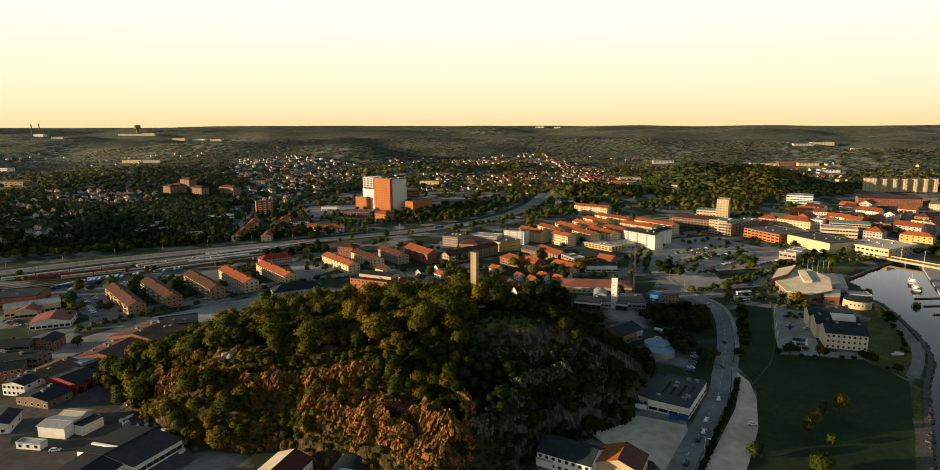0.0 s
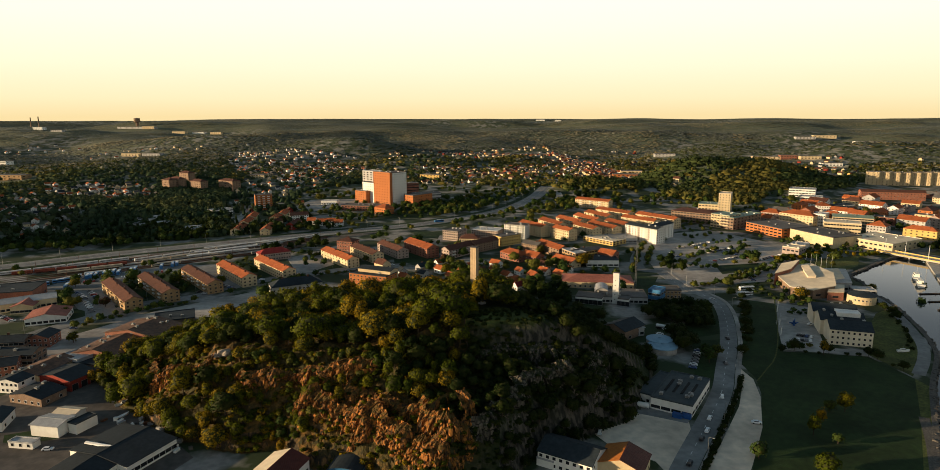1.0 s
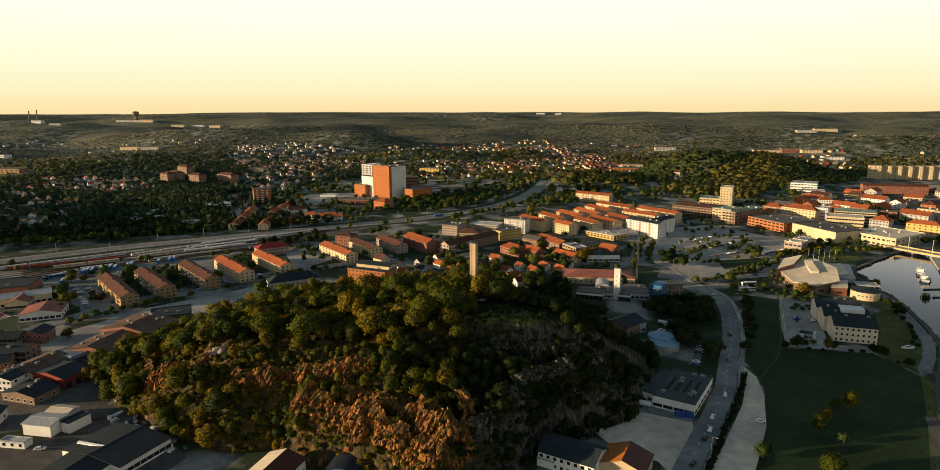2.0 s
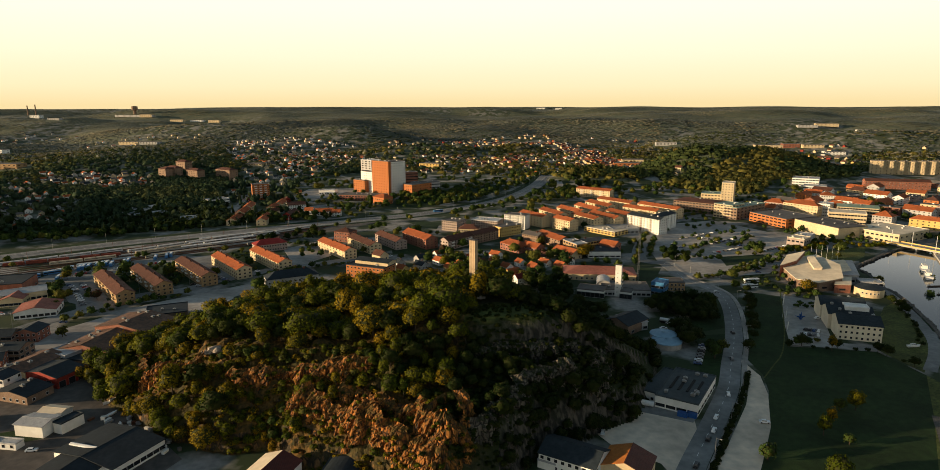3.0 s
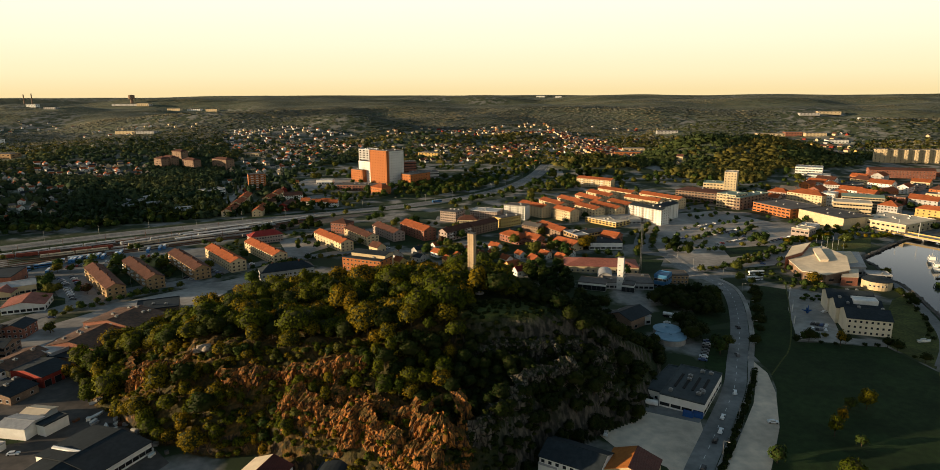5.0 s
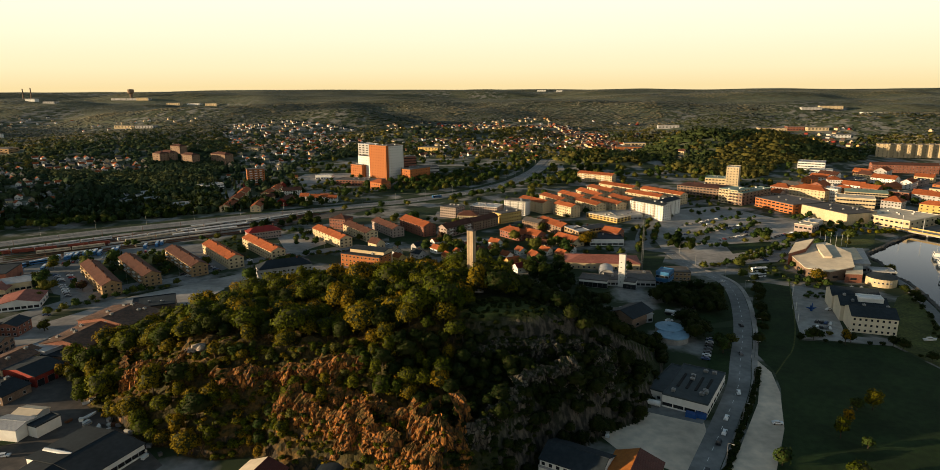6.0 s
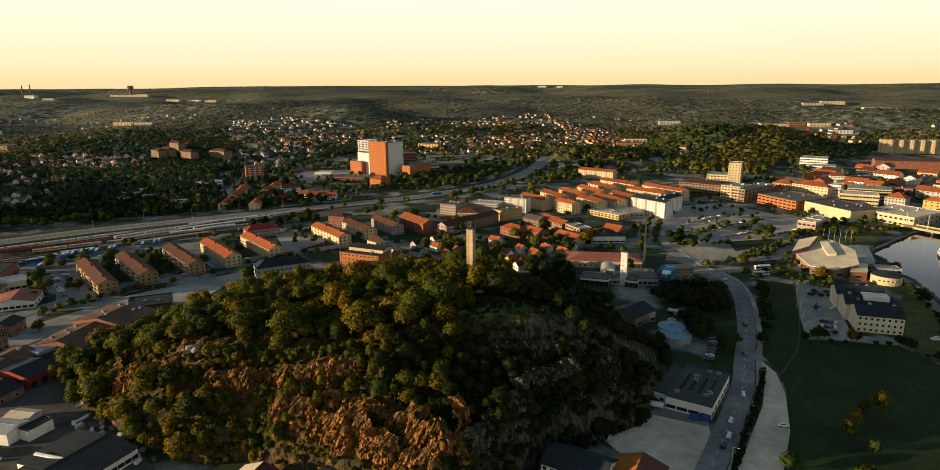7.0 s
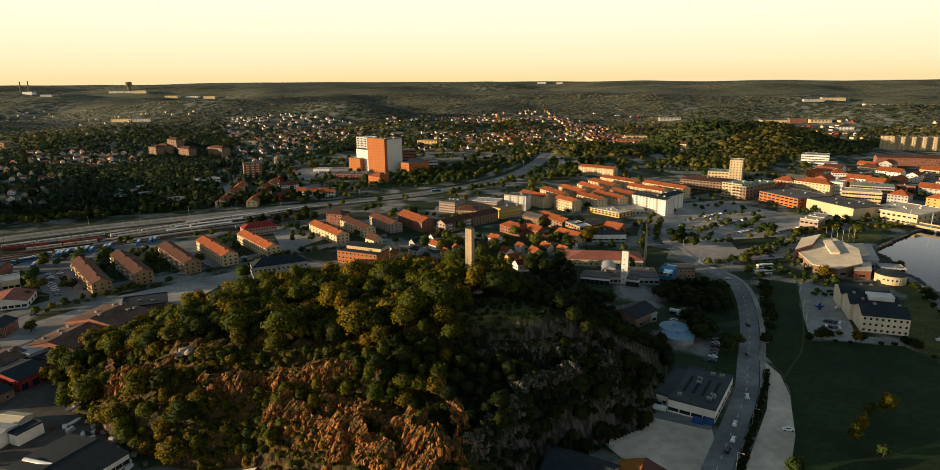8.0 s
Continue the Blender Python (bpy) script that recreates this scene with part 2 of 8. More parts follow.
def ground_mat():
    """Bare ground: worn tarmac and dust in town, moss and dry grass on the hills, rock where it is steep."""
    m = bpy.data.materials.new("ground")
    m.use_nodes = True
    n, l = m.node_tree.nodes, m.node_tree.links
    p = n["Principled BSDF"]
    p.inputs["Roughness"].default_value, p.inputs["Specular IOR Level"].default_value = 0.95, 0.2
    tc, geo = n.new("ShaderNodeTexCoord"), n.new("ShaderNodeNewGeometry")

    def noise_tex(scale, detail=4.0):
        t = n.new("ShaderNodeTexNoise")
        t.inputs["Scale"].default_value, t.inputs["Detail"].default_value = scale, detail
        l.new(tc.outputs["Object"], t.inputs["Vector"])
        return t.outputs["Fac"]

    def mixed(fac, a, b):
        x = n.new("ShaderNodeMix")
        x.data_type = "RGBA"
        for socket, value in ((x.inputs["Factor"], fac), (x.inputs["A"], a), (x.inputs["B"], b)):
            if isinstance(value, tuple):
                socket.default_value = (*value, 1)
            else:
                l.new(value, socket)
        return x.outputs["Result"]

    def ranged(v, lo, hi):
        r = n.new("ShaderNodeMapRange")
        r.inputs[1].default_value, r.inputs[2].default_value = lo, hi
        l.new(v, r.inputs[0])
        return r.outputs[0]

    def attribute(name):
        a = n.new("ShaderNodeAttribute")
        a.attribute_name = name
        return a.outputs["Fac"]

    town = mixed(ranged(noise_tex(0.25), 0.35, 0.65), (0.30, 0.28, 0.255), (0.20, 0.19, 0.175))
    town = mixed(ranged(noise_tex(0.035), 0.40, 0.52), town, (0.030, 0.045, 0.018))
    moss = mixed(ranged(noise_tex(0.5), 0.35, 0.65), (0.026, 0.025, 0.009), (0.150, 0.078, 0.018))
    moss = mixed(ranged(noise_tex(0.06), 0.45, 0.65), moss, (0.046, 0.040, 0.013))
    wood = mixed(ranged(noise_tex(0.03, 6), 0.4, 0.6), (0.092, 0.108, 0.068), (0.135, 0.138, 0.082))
    drawn = n.new("ShaderNodeMapping")
    drawn.inputs["Scale"].default_value = (1.0, 1.0, 0.28)
    l.new(tc.outputs["Object"], drawn.inputs[0])
    streak = n.new("ShaderNodeTexNoise")
    streak.inputs["Scale"].default_value, streak.inputs["Detail"].default_value = 0.55, 8.0
    l.new(drawn.outputs[0], streak.inputs["Vector"])
    crack = n.new("ShaderNodeTexVoronoi")
    crack.feature = "DISTANCE_TO_EDGE"
    crack.inputs["Scale"].default_value = 0.38
    l.new(drawn.outputs[0], crack.inputs["Vector"])
    stone = mixed(ranged(streak.outputs["Fac"], 0.38, 0.54), (0.20, 0.105, 0.042), (0.032, 0.026, 0.018))
    stone = mixed(ranged(noise_tex(0.16, 5), 0.50, 0.62), stone, (0.028, 0.031, 0.013))
    stone = mixed(ranged(crack.outputs["Distance"], 0.09, 0.02), stone, (0.022, 0.019, 0.014))
    # right flank's shade put into the ground colour: darker moss, greyer stone
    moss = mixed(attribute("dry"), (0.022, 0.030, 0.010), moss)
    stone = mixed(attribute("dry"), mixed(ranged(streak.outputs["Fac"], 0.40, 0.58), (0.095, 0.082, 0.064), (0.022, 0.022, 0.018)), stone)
    sp = n.new("ShaderNodeSeparateXYZ")
    l.new(geo.outputs["Normal"], sp.inputs[0])
    hill = mixed(ranged(sp.outputs["Z"], 0.60, 0.40), moss, stone)
    sward = mixed(ranged(noise_tex(0.35, 6), 0.38, 0.62), (0.080, 0.105, 0.022), (0.150, 0.135, 0.040))
    hill = mixed(attribute("sward"), hill, sward)
    c = mixed(attribute("wood"), town, wood)
    c = mixed(attribute("hill"), c, hill)
    l.new(c, p.inputs["Base Color"])
    b = n.new("ShaderNodeBump")
    b.inputs["Distance"].default_value = 0.8
    st = n.new("ShaderNodeMapRange")
    st.inputs[3].default_value, st.inputs[4].default_value = 0.08, 1.0
    l.new(attribute("hill"), st.inputs[0])
    l.new(st.outputs[0], b.inputs["Strength"])
    l.new(noise_tex(0.7, 8), b.inputs["Height"])
    l.new(b.outputs[0], p.inputs["Normal"])
    return m


def cliff_mat(name, light, mid, dark, growth):
    """Fractured granite: streaks and cracks drawn out upright, stained dark, with dry growth where it lies flat."""
    m = bpy.data.materials.new(name)
    m.use_nodes = True
    n, l = m.node_tree.nodes, m.node_tree.links
    p = n["Principled BSDF"]
    p.inputs["Roughness"].default_value, p.inputs["Specular IOR Level"].default_value = 0.9, 0.2
    tc, geo, drawn = n.new("ShaderNodeTexCoord"), n.new("ShaderNodeNewGeometry"), n.new("ShaderNodeMapping")
    drawn.inputs["Scale"].default_value = (1.0, 1.0, 0.33)
    drawn.inputs["Rotation"].default_value = (0.15, 0.25, 0.0)
    l.new(tc.outputs["Object"], drawn.inputs[0])

    def noise_tex(scale, detail, along=drawn.outputs[0]):
        t = n.new("ShaderNodeTexNoise")
        t.inputs["Scale"].default_value, t.inputs["Detail"].default_value = scale, detail
        l.new(along, t.inputs["Vector"])
        return t.outputs["Fac"]

    def ranged(v, lo, hi):
        r = n.new("ShaderNodeMapRange")
        r.inputs[1].default_value, r.inputs[2].default_value = lo, hi
        l.new(v, r.inputs[0])
        return r.outputs[0]

    def mixed(fac, a, b):
        x = n.new("ShaderNodeMix")
        x.data_type = "RGBA"
        l.new(fac, x.inputs["Factor"])
        for socket, value in ((x.inputs["A"], a), (x.inputs["B"], b)):
            if isinstance(value, tuple):
                socket.default_value = (*value, 1)
            else:
                l.new(value, socket)
        return x.outputs["Result"]

    crack = n.new("ShaderNodeTexVoronoi")
    crack.feature = "DISTANCE_TO_EDGE"
    crack.inputs["Scale"].default_value = 0.55
    l.new(drawn.outputs[0], crack.inputs["Vector"])
    c = mixed(ranged(noise_tex(0.45, 7.0), 0.40, 0.60), light, mid)
    c = mixed(ranged(noise_tex(0.9, 8.0), 0.50, 0.64), c, dark)
    c = mixed(ranged(crack.outputs["Distance"], 0.07, 0.01), c, tuple(0.6 * q for q in dark))
    sp = n.new("ShaderNodeSeparateXYZ")
    l.new(geo.outputs["Normal"], sp.inputs[0])
    flat = n.new("ShaderNodeMath")
    flat.operation = "MULTIPLY"
    l.new(ranged(sp.outputs["Z"], 0.45, 0.70), flat.inputs[0])
    l.new(ranged(noise_tex(0.35, 4.0, tc.outputs["Object"]), 0.40, 0.55), flat.inputs[1])
    c = mixed(flat.outputs[0], c, growth)
    l.new(c, p.inputs["Base Color"])
    b1, b2 = n.new("ShaderNodeBump"), n.new("ShaderNodeBump")
    b1.inputs["Strength"].default_value, b1.inputs["Distance"].default_value = 0.9, 0.7
    l.new(noise_tex(0.8, 9.0), b1.inputs["Height"])
    b2.inputs["Strength"].default_value, b2.inputs["Distance"].default_value = 0.7, 0.4
    l.new(ranged(crack.outputs["Distance"], 0.0, 0.15), b2.inputs["Height"])
    l.new(b1.outputs[0], b2.inputs["Normal"])
    l.new(b2.outputs[0], p.inputs["Normal"])
    return m


M["rock"] = cliff_mat("granite", (0.37, 0.145, 0.030), (0.19, 0.069, 0.015), (0.034, 0.024, 0.015), (0.085, 0.052, 0.012))
# darker, greyer copy of the granite for the shaded right flank
M["shade_rock"] = cliff_mat("shaded_grey_granite", (0.15, 0.128, 0.098), (0.068, 0.058, 0.044), (0.020, 0.019, 0.016), (0.022, 0.028, 0.010))
M["ground"] = ground_mat()
water = bpy.data.materials.new("harbour_water")
water.use_nodes = True
p = water.node_tree.nodes["Principled BSDF"]
p.inputs["Base Color"].default_value, p.inputs["Roughness"].default_value = (0.012, 0.022, 0.026, 1), 0.08
rip, rb = water.node_tree.nodes.new("ShaderNodeTexNoise"), water.node_tree.nodes.new("ShaderNodeBump")
rip.inputs["Scale"].default_value, rip.inputs["Detail"].default_value = 0.5, 3.0
rb.inputs["Strength"].default_value, rb.inputs["Distance"].default_value = 0.12, 0.05
water.node_tree.links.new(rip.outputs["Fac"], rb.inputs["Height"])
water.node_tree.links.new(rb.outputs[0], p.inputs["Normal"])
M["water"] = water


# ---- helpers of this scene ----
def mesh(name, verts, faces, material, smooth=False, slots=None):
    me = bpy.data.meshes.new(name)
    me.from_pydata([tuple(v) for v in verts], [], [tuple(f) for f in faces])
    for one in material if isinstance(material, (list, tuple)) else [material]:
        me.materials.append(one)
    if slots:
        me.polygons.foreach_set("material_index", slots)
    if smooth:
        me.polygons.foreach_set("use_smooth", [True] * len(me.polygons))
    me.update()
    return me


def put(name, data, parent=None, m=None, label=""):
    """A mesh as a thing of its own, or as a part of parent."""
    ob = new(name, data)
    if parent is not None:
        ob.parent = parent
    if m is not None:
        ob.matrix_basis = m
    if label:
        ob["label"] = label
    return ob


class Shape:
    """Vertices and faces gathered from boxes, prisms and rings."""

    def __init__(self):
        self.v, self.f, self.s = [], [], []

    def add(self, verts, faces, slot=0):
        k = len(self.v)
        self.v += [tuple(v) for v in verts]
        self.f += [tuple(i + k for i in f) for f in faces]
        self.s += [slot] * len(faces)
        return self

    def box(self, x0, y0, z0, x1, y1, z1, slot=0, top=0.0):
        t = top
        v = [(x0, y0, z0), (x1, y0, z0), (x1, y1, z0), (x0, y1, z0), (x0 + t, y0 + t, z1), (x1 - t, y0 + t, z1), (x1 - t, y1 - t, z1), (x0 + t, y1 - t, z1)]
        return self.add(v, [(3, 2, 1, 0), (4, 5, 6, 7), (0, 1, 5, 4), (1, 2, 6, 5), (2, 3, 7, 6), (3, 0, 4, 7)], slot)

    def tube(self, x, y, z0, z1, r0, r1=None, n=10, slot=0):
        r1 = r0 if r1 is None else r1
        ring = [(math.cos(2 * math.pi * i / n), math.sin(2 * math.pi * i / n)) for i in range(n)]
        v = [(x + c * r0, y + s * r0, z0) for c, s in ring] + [(x + c * r1, y + s * r1, z1) for c, s in ring]
        f = [(i, (i + 1) % n, n + (i + 1) % n, n + i) for i in range(n)] + [tuple(range(n - 1, -1, -1)), tuple(range(n, 2 * n))]
        return self.add(v, f, slot)

    def prism(self, profile, x0, x1, slot=0):
        """A closed profile of (y, z), counter-clockwise seen from +x, drawn out along x."""
        n = len(profile)
        v = [(x0, y, z) for y, z in profile] + [(x1, y, z) for y, z in profile]
        f = [(i, (i + 1) % n, n + (i + 1) % n, n + i) for i in range(n)]
        f = [q[::-1] for q in f] + [tuple(range(n)), tuple(range(2 * n - 1, n - 1, -1))]
        return self.add(v, [q[::-1] for q in f], slot)

    def mesh(self, name, material, smooth=False):
        return mesh(name, self.v, self.f, material, smooth, self.s if isinstance(material, (list, tuple)) else None)


def lattice(i, j, seed):
    k = (i * 374761393 + j * 668265263 + seed * 144269504) & 0xFFFFFFFF
    k = ((k ^ (k >> 13)) * 1274126177) & 0xFFFFFFFF
    return ((k ^ (k >> 16)) & 0xFFFF) / 65535.0


def smooth_noise(x, y, seed=0):
    i, j = np.floor(x).astype(np.int64), np.floor(y).astype(np.int64)
    u, v = x - i, y - j
    u, v = u * u * (3 - 2 * u), v * v * (3 - 2 * v)
    a = lattice(i, j, seed) * (1 - u) + lattice(i + 1, j, seed) * u
    b = lattice(i, j + 1, seed) * (1 - u) + lattice(i + 1, j + 1, seed) * u
    return a * (1 - v) + b * v


def fbm(x, y, octaves=4, seed=0):
    total, weight = 0.0, 0.0
    for k in range(octaves):
        total, weight = total + smooth_noise(x * 2**k, y * 2**k, seed + k) / 2**k, weight + 1 / 2**k
    return total / weight


def ease(a, b, x):
    t = np.clip((x - a) / (b - a), 0, 1)
    return t * t * (3 - 2 * t)


def shards(x, y, size, seed):
    """Broken ground: a level of its own for each cell, and how near its edge a place lies."""
    c, s = 0.82, 0.57
    u, v = (x * c + y * s) / size, (y * c - x * s) / (size * 0.7)
    i, j = np.floor(u).astype(np.int64), np.floor(v).astype(np.int64)
    best, second, level = np.full(u.shape, 9.0), np.full(u.shape, 9.0), np.zeros(u.shape)
    for a in (-1, 0, 1):
        for b in (-1, 0, 1):
            d = np.hypot(i + a + lattice(i + a, j + b, seed) - u, j + b + lattice(i + a, j + b, seed + 1) - v)
            second = np.minimum(second, np.maximum(best, d))
            level = np.where(d < best, lattice(i + a, j + b, seed + 2), level)
            best = np.minimum(best, d)
    return level - 0.5, second - best


# ---- the lie of the land ----
HX = [-205, -185, -165, -145, -125, -105, -85, -60, -40, -15, 5, 20, 35, 50, 65, 80, 92]
FOOT = [300, 285, 263, 248, 236, 230, 227, 216, 206, 197, 203, 228, 238, 247, 259, 285, 325]
CREST = [315, 310, 295, 280, 273, 268, 265, 262, 262, 266, 268, 268, 272, 276, 286, 305, 335]
RISE = [0, 3, 9, 18, 26, 29, 29, 31, 34, 39, 42, 42, 40, 34, 22, 9, 0]
BACK = [320, 335, 360, 385, 405, 420, 432, 440, 442, 440, 420, 352, 326, 318, 316, 320, 338]
# wooded heights far off: centre, half widths, height. The last four stand unseen to the left, added to cast shade
KNOLLS = [
    (505, 1185, 125, 95, 47), (355, 1185, 62, 60, 29), (415, 1150, 50, 50, 14), (205, 1110, 85, 60, 18), (1165, 1780, 330, 150, 40), (450, 2750, 950, 380, 72),
    (-140, 1680, 190, 90, 40), (95, 1750, 90, 70, 30), (-850, 2300, 420, 220, 36), (-430, 2050, 200, 120, 36), (-1500, 3100, 600, 200, 40), (1700, 3000, 600, 220, 50), (-500, 3300, 800, 220, 36), (700, 1900, 200, 120, 36), (-700, 1250, 260, 130, 22), (-1020, 610, 260, 260, 100),
    # unseen ridge, added to keep the industrial yard out of the sun
    (-610, 0, 100, 100, 36), (-626, 95, 100, 100, 36), (-648, 210, 100, 100, 36),
]
HARBOUR = [(166, 212), (191, 249), (220, 293), (250, 333), (260, 351), (270, 374), (280, 404), (289, 435), (291, 458), (302, 493), (304, 513), (326, 534), (370, 572), (392, 585), (406, 577), (400, 560), (373, 509), (349, 455), (430, 400), (430, 110), (110, 110)]


def inside(poly, x, y):
    """Which of the places lie within a polygon."""
    x, y = np.asarray(x, float), np.asarray(y, float)
    r = np.zeros(x.shape, bool)
    for (x0, y0), (x1, y1) in zip(poly, poly[1:] + poly[:1]):
        if y0 != y1:
            r ^= ((y0 > y) != (y1 > y)) & (x < (x1 - x0) * (y - y0) / (y1 - y0) + x0)
    return r


def hill_parts(x, y):
    """The near hill: how far up its face a place lies (0 foot, 1 crest), how far down its back, and the crest's height."""
    foot, crest, rise, back = (np.interp(x, HX, k) for k in (FOOT, CREST, RISE, BACK))
    foot = foot + 7 * (fbm(x / 17, x * 0 + 3, 3, 5) - 0.5)
    return (y - foot) / np.maximum(crest - foot, 1), (y - crest) / np.maximum(back - crest, 1), rise


def ground_z(x, y):
    x, y = np.asarray(x, float), np.asarray(y, float)
    u, v, rise = hill_parts(x, y)
    uc, vc = np.clip(u, 0, 1), np.clip(v, 0, 1)
    left = uc**0.62
    mid = 0.45 * np.clip(uc / 0.22, 0, 1) ** 0.8 + 0.22 * np.clip((uc - 0.22) / 0.6, 0, 1) + 0.33 * ease(0.8, 1.0, uc)
    w = ease(-40, -8, x)
    face = left * (1 - w) + mid * w
    z = rise * np.where(v > 0, 1 - vc**2.2, face)
    on = ease(0.0, 3.0, z)
    crag = on * ease(0, 0.08, uc) * (1 - ease(0.02, 0.25, vc)) * ease(0.7, 1.2, ((x - 15) / 31) ** 2 + ((y - 278) / 12) ** 2)
    if np.any(crag > 0):
        big, edge = shards(x, y, 11.0, 51)
        mid_level, mid_edge = shards(x, y, 5.2, 61)
        rough = 1.6 * big - 1.0 * ease(0.22, 0.0, edge) + 0.6 * mid_level - 0.3 * ease(0.25, 0.0, mid_edge)
        z = z + crag * (1 - 0.6 * ease(-12, 4, x)) * (rough + 3.0 * (np.abs(fbm(x / 9, y / 22, 3, 21) - 0.5) * 2 - 0.3) + 5.0 * (fbm(x / 12, y / 12, 4, 27) - 0.5))
    z = z + on * 2.0 * (fbm(x / 28, y / 28, 3, 9) - 0.5)
    d = np.hypot(x, y)
    far = ease(1900, 4850, d) * 82 + ease(4300, 4900, d) * 26
    for cx, cy, rx, ry, h in KNOLLS:
        q = np.exp(-((x - cx) / rx) ** 2 - ((y - cy) / ry) ** 2)
        far = far + h * q
    far = far + ease(1300, 2400, d) * 150 * (fbm(x / 780, y / 420, 3, 3) - 0.48) * (1 - 0.8 * ease(3900, 4900, d))
    skyline = 132 - 0.0066 * d + 18 * ease(4200, 4850, d)
    far = skyline - 6 * np.logaddexp(0, (skyline - far) / 6)
    z = np.maximum(z, 0) + np.maximum(far, 0)
    return np.where(inside(HARBOUR, x, y), -4.0, z)


def gz(x, y):
    return float(ground_z(np.array([x]), np.array([y]))[0])


# ---- ground, water and roads ----
def wave_angles():
    fine = np.radians(np.arange(-52, 52.01, 0.3))
    rest = np.radians(np.arange(60, 301, 8.0))
    return np.concatenate([fine, rest])


def build_ground():
    theta = wave_angles()
    r = np.concatenate([[0.02, 40, 90, 140, 170], np.arange(186, 300, 1.4), np.arange(300, 470, 3.0), np.geomspace(474, 4920, 120)])
    rr, tt = np.meshgrid(r, theta, indexing="ij")
    x, y = rr * np.sin(tt), rr * np.cos(tt)
    z = ground_z(x, y)
    nr, nt = rr.shape
    i, j = np.meshgrid(np.arange(nr - 1), np.arange(nt), indexing="ij")
    k = (j + 1) % nt
    faces = np.stack([i * nt + j, i * nt + k, (i + 1) * nt + k, (i + 1) * nt + j], -1).reshape(-1, 4)[:, ::-1]
    me = bulk_mesh("ground", np.stack([x, y, z], -1).reshape(-1, 3), faces, M["ground"])
    mid = np.array([r[k // nt] for k in range(nr * nt - nt)])
    me.polygons.foreach_set("use_smooth", (mid > 470) | (mid < 190))
    u, v, rise = hill_parts(x, y)
    on_hill = ease(0.3, 2.5, np.where((u > -0.05) & (v < 1), rise, 0)) * (d_hill(x, y))
    # the mask over x parts sunward hill colours from the shaded ones
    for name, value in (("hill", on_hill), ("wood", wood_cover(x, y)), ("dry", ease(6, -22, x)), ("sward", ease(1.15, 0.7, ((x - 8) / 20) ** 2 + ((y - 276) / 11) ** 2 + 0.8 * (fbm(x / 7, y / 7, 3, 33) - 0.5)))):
        me.attributes.new(name, "FLOAT", "POINT").data.foreach_set("value", value.ravel().astype(np.float32))
    tagged(put("ground", me), "bare town ground rising to rocky wooded hills", "ground", kind="structure")


def d_hill(x, y):
    return ((y > 150) & (y < 470) & (x > -215) & (x < 100)).astype(float)


def bulk_mesh(name, verts, faces, material):
    """A large mesh from arrays; faces all have the same number of corners."""
    me = bpy.data.meshes.new(name)
    faces = np.asarray(faces, np.int32)
    me.vertices.add(len(verts))
    me.vertices.foreach_set("co", np.asarray(verts, np.float32).ravel())
    me.loops.add(faces.size)
    me.loops.foreach_set("vertex_index", faces.ravel())
    me.polygons.add(len(faces))
    me.polygons.foreach_set("loop_start", np.arange(0, faces.size, faces.shape[1], dtype=np.int32))
    me.update(calc_edges=True)
    for one in material if isinstance(material, (list, tuple)) else [material]:
        me.materials.append(one)
    me.validate()
    return me


def area(name, poly, material, label, category, z=0.06, thick=0.3):
    """A flat piece of ground with a small edge."""
    n = len(poly)
    v = [(x, y, z) for x, y in poly] + [(x, y, z - thick) for x, y in poly]
    f = [tuple(range(n))] + [(i, (i + 1) % n, n + (i + 1) % n, n + i) for i in range(n)]
    return tagged(put(name, mesh(name, v, f, material)), label, category, kind="structure")


def smooth_line(pts, step=6.0):
    """A gentle curve through points, as places and sideways directions."""
    p = np.array(pts, float)
    p = np.vstack([2 * p[0] - p[1], p, 2 * p[-1] - p[-2]])
    o = []
    for a, b, c, d in zip(p, p[1:], p[2:], p[3:]):
        for t in np.arange(0, 1, 1 / max(1, round(np.linalg.norm(c - b) / step))):
            o.append(0.5 * (2 * b + (c - a) * t + (2 * a - 5 * b + 4 * c - d) * t * t + (3 * b - a - 3 * c + d) * t**3))
    o = np.array(o + [p[-2]])
    g = np.gradient(o, axis=0)
    g /= np.linalg.norm(g, axis=1)[:, None] + 1e-9
    return o, np.stack([-g[:, 1], g[:, 0]], -1)


def ribbon(name, pts, width, material, label, category, z=0.1, thick=0.5, shift=0.0, drape=True):
    o, s = smooth_line(pts)
    h = np.array([max(gz(*q), 0) for q in o]) if drape else np.zeros(len(o))
    v, f = [], []
    for q, d, g in zip(o, s, h):
        a, b = q + d * (shift + width / 2), q + d * (shift - width / 2)
        v += [(*a, g + z), (*b, g + z), (*b, g + z - thick), (*a, g + z - thick)]
    for i in range(len(o) - 1):
        k = 4 * i
        f += [(k + e, k + (e + 1) % 4, k + 4 + (e + 1) % 4, k + 4 + e) for e in range(4)]
    return tagged(put(name, mesh(name, v, f, material)), label, category, kind="structure")


def dashes(pts, long, gap, wide, z, label, shift=0.0):
    """Painted lane marks along a road."""
    o, s = smooth_line(pts, 1.0)
    o = o + s * shift
    sh, run = Shape(), 0.0
    n = max(1, int(long))
    for i in range(0, len(o) - n, max(1, int(long + gap))):
        a, b, d = o[i], o[i + n], s[i] * wide / 2
        g = max(gz(*a), 0) + z
        sh.add([(*(a + d), g), (*(a - d), g), (*(b - d), g), (*(b + d), g)], [(0, 1, 2, 3)])
    return tagged(put("lane_marks", sh.mesh("lane_marks", M["paint_white"])), label, "road marking", kind="stuff")


